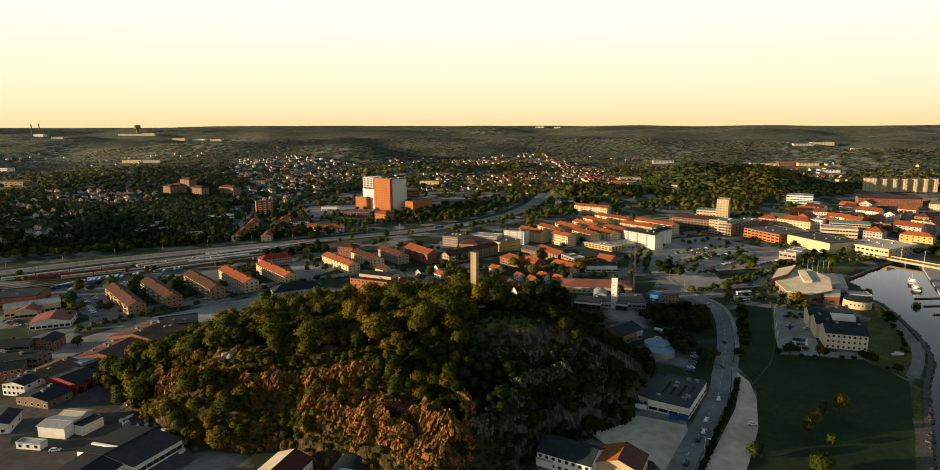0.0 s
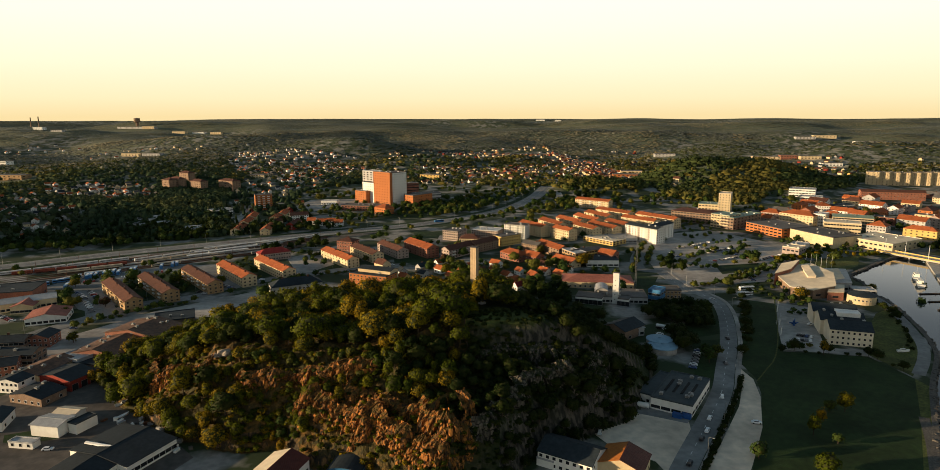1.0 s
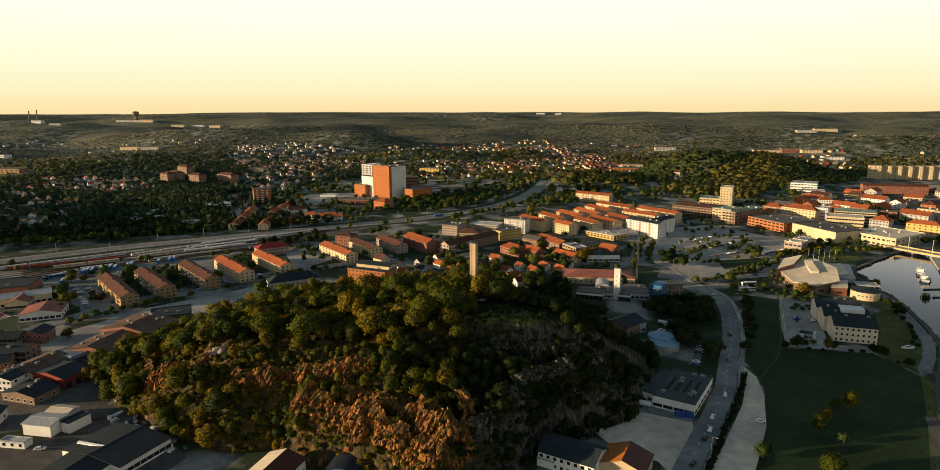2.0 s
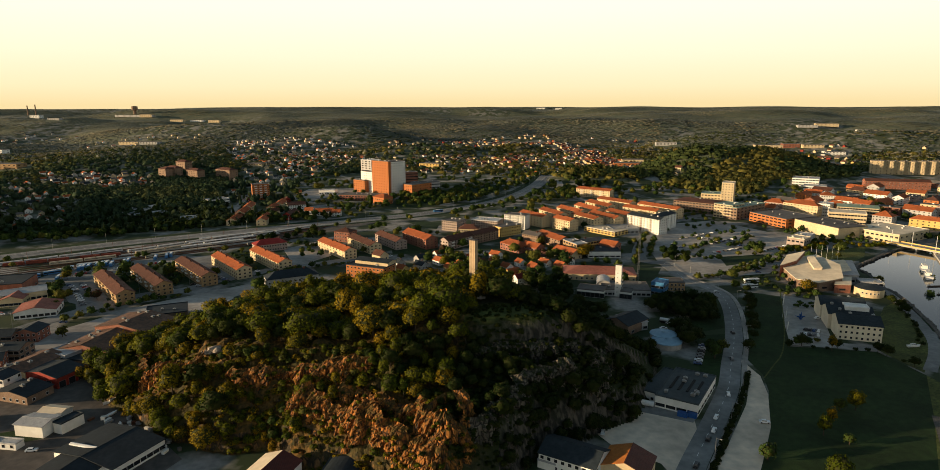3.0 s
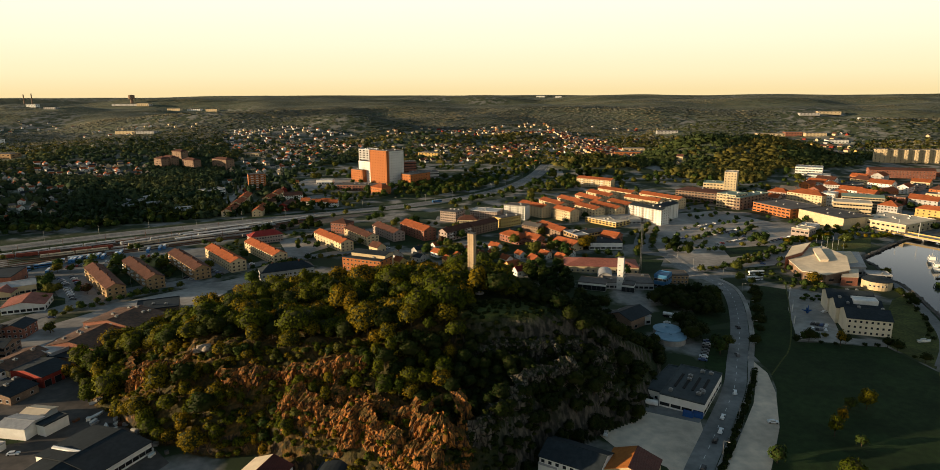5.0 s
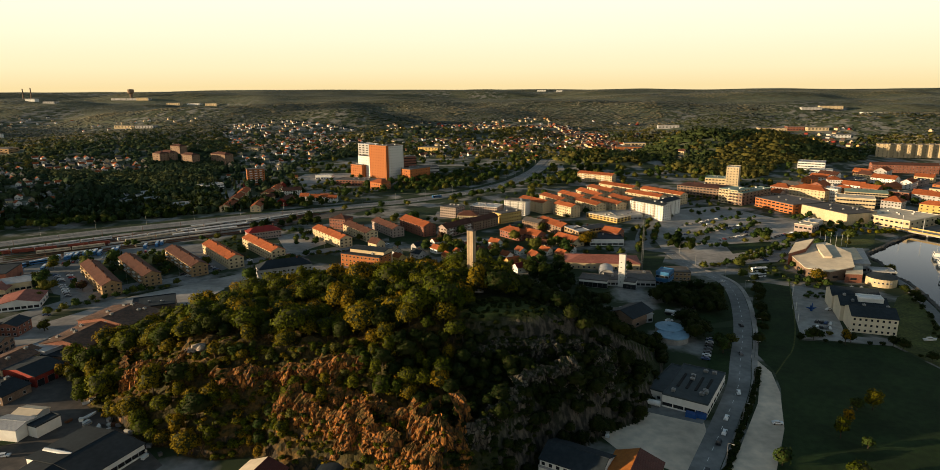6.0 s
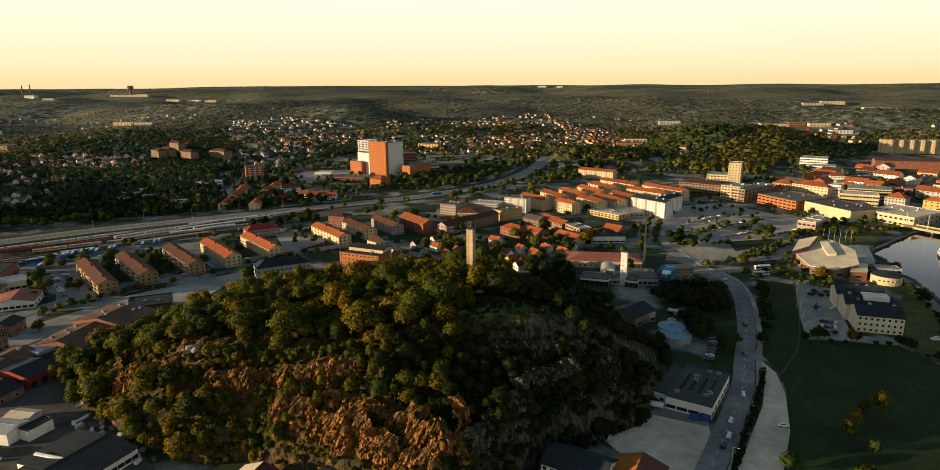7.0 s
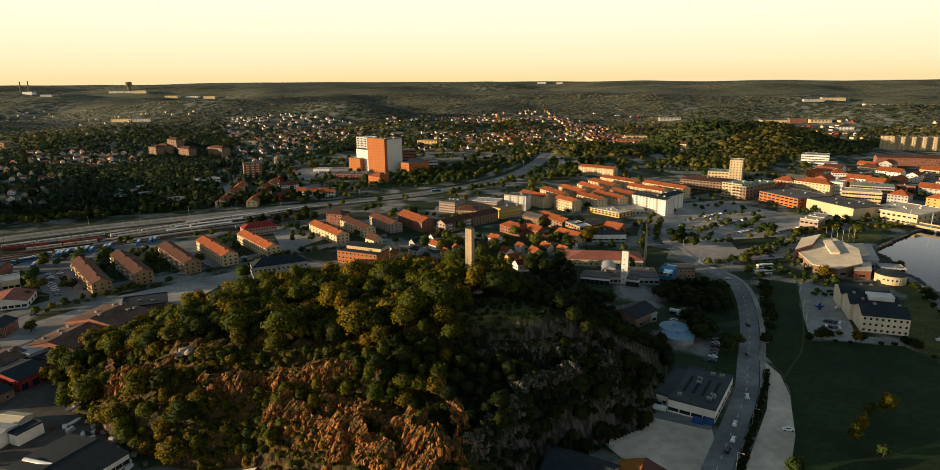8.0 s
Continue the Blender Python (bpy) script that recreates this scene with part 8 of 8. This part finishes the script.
# ---- trees ----
g = random.Random(3)
near, rest, shrubs = [], [], []
BARE = [(-119, 267, 14, 7), (-138, 262, 24, 11), (-80, 249, 32, 8), (-45, 221, 30, 13), (-42, 211, 32, 11), (-14, 212, 20, 12), (24, 254, 14, 5), (58, 262, 8, 6)]
gap = 5.3
cells = {}
for _ in range(40000):
    x, y = g.uniform(-205, 98), g.uniform(196, 445)
    u, v, rise = (float(q[0]) for q in hill_parts(np.array([x]), np.array([y])))
    if u < -0.04 or v > 1.02 or rise < 0.5:
        continue
    grass = ((x - 12) / 20) ** 2 + ((y - 271) / 15) ** 2 < 1
    ledge = abs(y - float(np.interp(x, HX, CREST))) < 5 and x < -45
    kind, size = g.choice(("oak", "oak", "oak", "oak", "slim", "dark")), g.choice((g.uniform(0.75, 1.1), g.uniform(1.0, 1.6)))
    bare = any(((x - a) / rx) ** 2 + ((y - b) / ry) ** 2 < 1 for a, b, rx, ry in BARE)
    if grass or (ledge and g.random() < 0.6):
        if g.random() < 0.8:
            continue
        kind, size = "bush" if grass else "shrub", g.uniform(0.35, 0.7)
    elif bare:
        if g.random() < 0.5:
            continue
        kind, size = ("bush" if x > -12 else "russet" if g.random() < 0.5 else "shrub"), g.uniform(0.25, 0.75)
    elif v < 0 and u < 0.94:
        # dark-leaved growth deepens the shade on the right flank
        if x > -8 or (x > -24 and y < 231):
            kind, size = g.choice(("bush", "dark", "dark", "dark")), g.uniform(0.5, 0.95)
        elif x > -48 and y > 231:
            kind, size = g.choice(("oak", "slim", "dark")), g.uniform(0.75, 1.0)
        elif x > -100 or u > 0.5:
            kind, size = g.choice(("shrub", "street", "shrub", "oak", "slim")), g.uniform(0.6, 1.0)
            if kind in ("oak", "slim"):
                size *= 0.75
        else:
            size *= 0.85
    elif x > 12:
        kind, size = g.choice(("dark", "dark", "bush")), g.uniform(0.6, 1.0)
    need = gap * size * {"shrub": 0.48, "russet": 0.48, "street": 0.54, "bush": 0.40}.get(kind, 1.0)
    ci, cj = int(x // 6), int(y // 6)
    if any((x - a) ** 2 + (y - b) ** 2 < ((need + c) / 2) ** 2 for i in (-1, 0, 1) for j in (-1, 0, 1) for a, b, c in cells.get((ci + i, cj + j), ())):
        continue
    if not clear_of_buildings(x, y, 1) or ((x + 5) / 5.5) ** 2 + ((y - 310) / 12) ** 2 < 1:
        continue
    cells.setdefault((ci, cj), []).append((x, y, need))
    row = (kind, x, y, size, g.uniform(0, 360))
    (shrubs if kind in ("shrub", "bush", "russet") else near if y < 318 else rest).append(row)
# more dark bushes, darkening the right flank's shade by leaf colour
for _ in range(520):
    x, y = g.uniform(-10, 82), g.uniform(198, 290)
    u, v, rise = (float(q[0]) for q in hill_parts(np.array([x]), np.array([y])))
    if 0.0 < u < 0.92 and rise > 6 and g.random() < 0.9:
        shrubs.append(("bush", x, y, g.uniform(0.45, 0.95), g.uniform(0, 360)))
for _ in range(1500):
    x, y = g.uniform(-172, -14), g.uniform(200, 290)
    u, v, rise = (float(q[0]) for q in hill_parts(np.array([x]), np.array([y])))
    bare = any(((x - a) / rx) ** 2 + ((y - b) / ry) ** 2 < 1 for a, b, rx, ry in BARE)
    if 0.02 < u < 0.98 and rise > 5 and g.random() < (0.22 if bare else 0.8):
        shrubs.append((g.choice(("shrub", "shrub", "russet")), x, y, g.uniform(0.35, 0.95), g.uniform(0, 360)))
near.sort(key=lambda r: r[2])
for kind, x, y, size, turn in near[:215]:
    tree(kind, x, y, size, turn, {"dark": "dark green deciduous tree on the hill"}.get(kind, "leafy deciduous tree on the rocky hill"), "trees on the hill")
rest += near[215:]
for kind, x, y, size, turn in shrubs[:170]:
    tree(kind, x, y, size, turn, {"russet": "russet low shrub growing from the rock face", "bush": "dark low bush growing from the rock face"}.get(kind, "low green shrub growing from the rock face"), "shrubs on the rock")
grove("hill_wood", [r for r in rest if r[0] != "dark"] + [r for r in shrubs[170:] if r[0] in ("shrub", "russet")], "deciduous wood on the back of the hill")
grove("hill_wood", [r for r in rest if r[0] == "dark"] + [r for r in shrubs[170:] if r[0] == "bush"], "dark deciduous wood on the back of the hill", M["leaf_dark"])

planted = []
TAKEN.append((92, 424, 10))
TAKEN.append((84, 414, 6))
for k, (kind, x, y, size) in enumerate(LONE_TREES):
    tree(kind, x, y, size, 31.0 * k % 360, {"copper": "copper-leaved tree among houses", "street": "small round tree by a path"}.get(kind, "broad-leaved tree standing in grass"), "park trees")
for k, row in enumerate(TREE_ROWS):
    o, _ = smooth_line(row, 5.5)
    for x, y in o:
        if k > 3:
            planted.append((g.choice(("street", "shrub", "street")), x + g.uniform(-1.5, 1.5), y + g.uniform(-1.5, 1.5), g.uniform(0.8, 1.25), g.uniform(0, 360)))
            continue
        tree(g.choice(("bush", "bush", "dark")), x + g.uniform(-1.5, 1.5), y + g.uniform(-1.5, 1.5), g.uniform(0.5, 0.9), g.uniform(0, 360), "small dark tree in a planted row", "trees in rows")
town = {}
for k, (kind, n, zone) in enumerate(GROVES):
    for x, y in scatter(zone, n, 60 + k, 5.0):
        if free_spot(x, y, 2.0) and not near_road(x, y):
            town.setdefault("dark" if kind == "dark" else "light", []).append((kind, x, y, g.uniform(0.75, 1.15) if kind == "dark" else g.uniform(0.7, 1.1), g.uniform(0, 360)))
g2 = random.Random(8)
CAR_PARK = [(184, 692), (261, 722), (306, 638), (305, 598), (225, 493), (162, 477), (147, 524), (154, 602)]
for _ in range(9000):
    x, y = g2.uniform(-420, 520), g2.uniform(440, 1180)
    if len(town.get("light", ())) < 1300 and inside(TOWN, [x], [y])[0] and abs(x) < y * 0.85 and not inside(CAR_PARK, [x], [y])[0] and free_spot(x, y, 2.0) and not near_road(x, y) and fbm(np.array([x / 60]), np.array([y / 60]), 3, 71)[0] > (0.53 if y < 700 else 0.46):
        town["light"].append((g2.choice(("street", "street", "street", "oak")), x, y, g2.uniform(0.85, 1.4), g2.uniform(0, 360)))
grove("town_trees", town["light"] + planted, "garden and street trees across the town", M["leaf_town"])
# the yellower leaf colour stands in for low sun on these crowns
lit_trees = [("oak", x + g.uniform(-3, 3), y + g.uniform(-3, 3), g.uniform(0.5, 0.8), g.uniform(0, 360)) for line in ([(266, 559), (304, 576), (320, 586)], [(270, 566), (306, 584)]) for x, y in smooth_line(line, 4.5)[0]]
lit_trees += [("street", x + g.uniform(-1, 1), y + g.uniform(-1, 1), g.uniform(0.8, 1.1), g.uniform(0, 360)) for x, y in smooth_line([(332, 596), (344, 588), (357, 581), (371, 588)], 4.5)[0]]
grove("town_trees", [q for q in lit_trees if free_spot(q[1], q[2], 2.0)], "trees between car park and harbour with leaves coloured as lit yellow")
grove("town_trees", town["dark"], "dark trees round the station and yards", M["leaf_dark"])
hedge = [("shrub", x + g.uniform(-0.5, 0.5), y + g.uniform(-0.5, 0.5), g.uniform(0.55, 0.75), g.uniform(0, 360)) for x, y in smooth_line(HEDGE, 1.4)[0]]
grove("hedge", hedge, "dense dark hedge between road and gravel", M["leaf_dark"])
far_woods()

# ---- fractured rock faces ----
ledge_shrubs, ledge_dice = [], random.Random(17)


def rock_face(pts, height, lean, seed, stone=M["rock"]):
    """A broken cliff along a line: blocks standing out by different depths, sinking into the hill at its ends."""
    o, side = smooth_line(pts, 0.6)
    run = np.concatenate([[0], np.cumsum(np.linalg.norm(np.diff(o, axis=0), axis=1))])
    base = ground_z(o[:, 0], o[:, 1]) - 2.5
    base = np.convolve(np.pad(base, 6, "edge"), np.ones(13) / 13, "valid")
    rows = int(height / 0.55) + 1
    u, k = np.meshgrid(run, np.linspace(0, 1, rows), indexing="ij")
    h = k * height * (0.7 + 0.6 * fbm(u / 9, u * 0 + seed, 3, seed))
    big, edge = shards(u + 0.35 * h, h * 0.42, 5.0, seed)
    small, crack = shards(u - 0.2 * h, h * 0.45, 2.2, seed + 7)
    out = 3.0 * big + 1.5 * small - 0.9 * ease(0.2, 0.0, crack) - 1.1 * ease(0.15, 0.0, edge) + 4.0 * (fbm(u / 9, h / 20, 3, seed + 3) - 0.5) + 0.8
    out = out - 5.0 * (1 - ease(0, 6, np.minimum(u, run[-1] - u))) - 2.5 * ease(0.8, 1.0, k) - lean * h
    x = o[:, 0][:, None] - side[:, 0][:, None] * out
    y = o[:, 1][:, None] - side[:, 1][:, None] * out
    n1, n2 = u.shape
    i, j = np.meshgrid(np.arange(n1 - 1), np.arange(n2 - 1), indexing="ij")
    f = np.stack([i * n2 + j, (i + 1) * n2 + j, (i + 1) * n2 + j + 1, i * n2 + j + 1], -1).reshape(-1, 4)
    me = bulk_mesh("rock_face", np.stack([x, y, base[:, None] + h], -1).reshape(-1, 3), f, stone)
    me.polygons.foreach_set("use_smooth", [False] * len(f))
    for _ in range(int(n1 * n2 * (0.022 if pts[0][0] < -20 else 0.05))):
        a, b = ledge_dice.randrange(n1), ledge_dice.randrange(1, n2)
        kind = "bush" if pts[0][0] > -20 or ledge_dice.random() < 0.3 else "shrub"
        ledge_shrubs.append((kind, x[a, b], y[a, b], ledge_dice.uniform(0.25, 0.6), ledge_dice.uniform(0, 360), base[a] + h[a, b] - 0.7))
    tagged(put("rock_face", me), "fractured " + ("grey" if stone is M["shade_rock"] else "rusty brown") + " granite cliff face with ledges", "rock", "rock faces", kind="structure")


rock_face([(-166, 281), (-157, 270), (-148, 262), (-138, 258), (-124, 256)], 12.0, 0.22, 3)
rock_face([(-112, 252), (-100, 248.5), (-88, 247.5), (-78, 247), (-66, 244), (-54, 242), (-46, 240)], 10.0, 0.25, 14)
rock_face([(-82, 232), (-70, 227), (-58, 222), (-46, 216), (-36, 210), (-26, 204), (-14, 200), (-4, 202)], 15.0, 0.40, 25)
rock_face([(-62, 236), (-50, 231), (-40, 227), (-28, 221), (-16, 219)], 9.0, 0.35, 36)
rock_face([(-32, 215), (-24, 210), (-14, 207), (-4, 210), (2, 217)], 14.0, 0.45, 71)
rock_face([(2, 208), (8, 217), (18, 235), (32, 243), (46, 250), (60, 262)], 13.0, 0.40, 47, M["shade_rock"])
rock_face([(-6, 250), (8, 255), (20, 257), (32, 260), (46, 265)], 11.0, 0.35, 58, M["shade_rock"])
rock_face([(44, 256), (54, 262), (63, 270), (68, 280)], 12.0, 0.40, 83, M["shade_rock"])
grove("ledge_shrubs", [r for r in ledge_shrubs if r[0] == "shrub"], "low shrubs on the ledges of the cliffs")
grove("ledge_shrubs", [r for r in ledge_shrubs if r[0] == "bush"], "dark low bushes on the ledges of the cliffs", M["leaf_dark"])
gx, gy = np.meshgrid(np.arange(-17, 48, 1.0), np.arange(264, 292, 1.0), indexing="ij")
keep = ((gx - 12) / 19) ** 2 + ((gy - 276) / 9.5) ** 2 < 0.75 + 0.5 * fbm(gx / 7, gy / 7, 3, 44)
gv = np.stack([gx, gy, ground_z(gx, gy) + 0.12], -1).reshape(-1, 3)
n1, n2 = gx.shape
gf = [(i * n2 + j, (i + 1) * n2 + j, (i + 1) * n2 + j + 1, i * n2 + j + 1) for i in range(n1 - 1) for j in range(n2 - 1) if keep[i, j] and keep[i + 1, j + 1]]
tagged(put("hill_meadow", bulk_mesh("hill_meadow", gv, gf, M["meadow"])), "patch of dry grass on the hill top", "grass", kind="structure")
g2 = np.random.default_rng(2)
lumps = [BALL_V * size * (1 + 0.6 * (g2.random((len(BALL_V), 1)) - 0.5)) + at for size, at in (((3.6, 2.4, 2.6), (0, 0, 0)), ((3.0, 2.0, 1.5), (4.2, 0.5, -0.6)), ((2.4, 2.0, 1.2), (-3.6, -0.8, -0.8)), ((1.6, 1.4, 1.3), (1.4, -1.6, 0.4)))]
outcrop = mesh("rock_outcrop", np.vstack(lumps), np.vstack([BALL_F + k * len(BALL_V) for k in range(4)]), mat("pale_granite", (0.42, 0.34, 0.27), (0.22, 0.18, 0.14), 1.0, bump=0.8))
tagged(put("rock_outcrop", outcrop, m=pose(-119, 268, gz(-119, 268) + 1.0)), "bare pale rock outcrop on the crest", "rock")
tagged(put("boulder", mesh("boulder", BALL_V * (2.4, 1.5, 1.2), BALL_F, M["concrete"]), m=pose(-1.6, 297.6, gz(-1.6, 297.6) + 0.6)), "pale boulder on the grassy top", "rock")

# ---- small things round the yards ----
def box_thing(name, x, y, turn, l, w, h, material, label, category, lid=None):
    e = tagged(new(name), label, category, category + "s")
    e.matrix_basis = pose(x, y, max(gz(x, y), 0) + 0.1, 0, 0, turn)
    put("body", Shape().box(-l / 2, -w / 2, 0, l / 2, w / 2, h, top=0.04).mesh("body", material), e)
    put("lid", Shape().box(-l / 2 - 0.05, -w / 2 - 0.05, h, l / 2 + 0.05, w / 2 + 0.05, h + 0.12).mesh("lid", lid or material), e)
    return e


blue = mat("blue_container_paint", (0.02, 0.09, 0.28), (0.02, 0.07, 0.22), 1.0, 0.5)
for x, y in SKIPS:
    box_thing("container", x, y, -30, 4.2, 2.3, 1.8, blue, "blue steel container in the yard", "container")
x, y = TANK
tank = tagged(new("tank_trailer"), "white tank lying beside the shed", "tank")
tank.matrix_basis = pose(x, y, 0.2, 0, 0, -25)
put("tank", Shape().prism([(math.cos(k * 0.5236) * 1.2, 1.5 + math.sin(k * 0.5236) * 1.2) for k in range(12)], -4, 4).mesh("tank", M["paint_white"]), tank)
put("cradle", Shape().box(-3, -0.9, 0, -2.4, 0.9, 0.8).box(2.4, -0.9, 0, 3, 0.9, 0.8).mesh("cradle", M["steel"]), tank)
for x, y in FINS:
    e = tagged(new("screen_wall"), "tall thin white screen wall by the yard", "wall", "screen walls")
    e.matrix_basis = pose(x, y, 0, 0, 0, 62)
    put("panel", Shape().box(-4.5, -0.2, -0.5, 4.5, 0.2, 5.0).mesh("panel", M["white"]), e)
    put("coping", Shape().box(-4.6, -0.3, 5.0, 4.6, 0.3, 5.15).mesh("coping", M["concrete"]), e)
x, y = PLAY
e = tagged(new("sculpture"), "bright blue spiky star sculpture in the hotel yard", "sculpture")
e.matrix_basis = pose(x, y, 0, 0, 0, 20)
for k, (a, up, long) in enumerate(((0, 0.15, 3.6), (62, 0.35, 3.2), (118, 0.1, 3.8), (180, 0.3, 3.4), (235, 0.12, 3.7), (300, 0.4, 3.3), (30, 0.95, 4.2), (200, 0.85, 3.6))):
    d = Vector((math.cos(radians(a)) * (1 - up * 0.6), math.sin(radians(a)) * (1 - up * 0.6), up)).normalized()
    w = d.cross(Vector((0.3, 0.2, 1))).normalized() * 0.75
    h = d.cross(w).normalized() * 0.75
    c = Vector((0, 0, 1.3))
    put("spike", mesh("spike", [c + w, c + h, c - w, c - h, c + d * long], [(0, 1, 4), (1, 2, 4), (2, 3, 4), (3, 0, 4), (3, 2, 1, 0)], blue), e)
put("foot", Shape().tube(0, 0, -0.3, 1.3, 0.8, 0.6, 8).mesh("foot", blue), e)
g = random.Random(31)
for k, (x, y) in enumerate(CLUTTER):
    for q in range(3):
        px, py = x + g.uniform(-5, 5), y + g.uniform(-2.5, 2.5)
        box_thing("crate", px, py, g.uniform(0, 180), g.uniform(1.2, 3.5), g.uniform(1.0, 2.0), g.uniform(0.6, 1.4), g.choice((M["sheet"], M["rust"], M["white"], M["felt_grey"])), "stacked scrap crate at the yard's edge", "crate")
# strips on the flat shed's roof, roof light on the long workshop
for ob in [o for o in bpy.data.objects if o.parent is None and o.name.split(".")[0] == "warehouse"]:
    if ob["label"].startswith("long pale shed"):
        roof = next(c for c in ob.children if c.name.split(".")[0] == "roof")
        size = [max(v.co[k] for v in roof.data.vertices) for k in (0, 1, 2)]
        strip = Shape().box(-size[0] * 0.42, -0.6, 0, size[0] * 0.42, 0.6, 0.35, top=0.1).mesh("roof_strip", M["black"])
        for k in range(4):
            put("roof_strip", strip, ob, roof.matrix_basis @ pose(0, size[1] * (-0.6 + 0.4 * k), size[2] - 0.42), "low black roof strip")
    elif ob["label"].startswith("large low workshop"):
        (x0, y0), (x1, y1) = ROOF_LIGHT
        length = math.hypot(x1 - x0, y1 - y0)
        light = Shape().prism([(-0.9, 0), (0.9, 0), (0.7, 0.4), (0, 0.7), (-0.7, 0.4)], -length / 2, length / 2).mesh("roof_light", M["paint_white"])
        put("roof_light", light, ob, ob.matrix_basis.inverted() @ pose((x0 + x1) / 2, (y0 + y1) / 2, 5.7, 0, 0, math.degrees(math.atan2(y1 - y0, x1 - x0))), "white plastic roof light")

# overhead line masts of the railway
mast_proto = tagged(new("catenary_mast"), "steel overhead line mast beside the tracks", "mast", "overhead line masts")
put("pole", Shape().tube(0, 0, -0.3, 8.2, 0.16, 0.11, 6).mesh("pole", M["rust"]), mast_proto)
put("arm", Shape().box(-0.06, -3.4, 6.4, 0.06, 0.1, 6.55).box(-0.05, -3.4, 5.6, 0.05, -3.3, 6.4).mesh("arm", M["rust"]), mast_proto)
k = 0
for t in (0.08, 0.42, 0.78):
    a = np.array(RAIL_A[0]) * (1 - t) + np.array(RAIL_B[0]) * t
    b = np.array(RAIL_A[1]) * (1 - t) + np.array(RAIL_B[1]) * t
    turn = math.degrees(math.atan2(b[1] - a[1], b[0] - a[0]))
    for q in np.arange(0.16, 0.98, 0.1):
        p = a + (b - a) * q
        m = pose(p[0], p[1], 0.1, 0, 0, turn)
        if k:
            copy_thing(mast_proto, m)
        else:
            mast_proto.matrix_basis = m
        k += 1

# cars standing in the broad car park and by the hospital
g = random.Random(91)
for (x0, y0), (x1, y1), n in (((205, 560), (262, 596), 14), ((196, 584), (250, 622), 12), ((190, 618), (236, 650), 10), ((-60, 900), (-20, 935), 6), ((-230, 800), (-190, 845), 6)):
    for k in range(n):
        t = (k + g.uniform(0.2, 0.8)) / n
        if g.random() < 0.8:
            car(x0 + (x1 - x0) * t, y0 + (y1 - y0) * t, math.degrees(math.atan2(y1 - y0, x1 - x0)) + 90, g.choice((0, 1, 2, 3, 5)))
ribbon("guard_rail", MOTORWAY, 0.35, M["steel"], "steel crash barrier between the carriageways", "barrier", 1.3, 0.35)
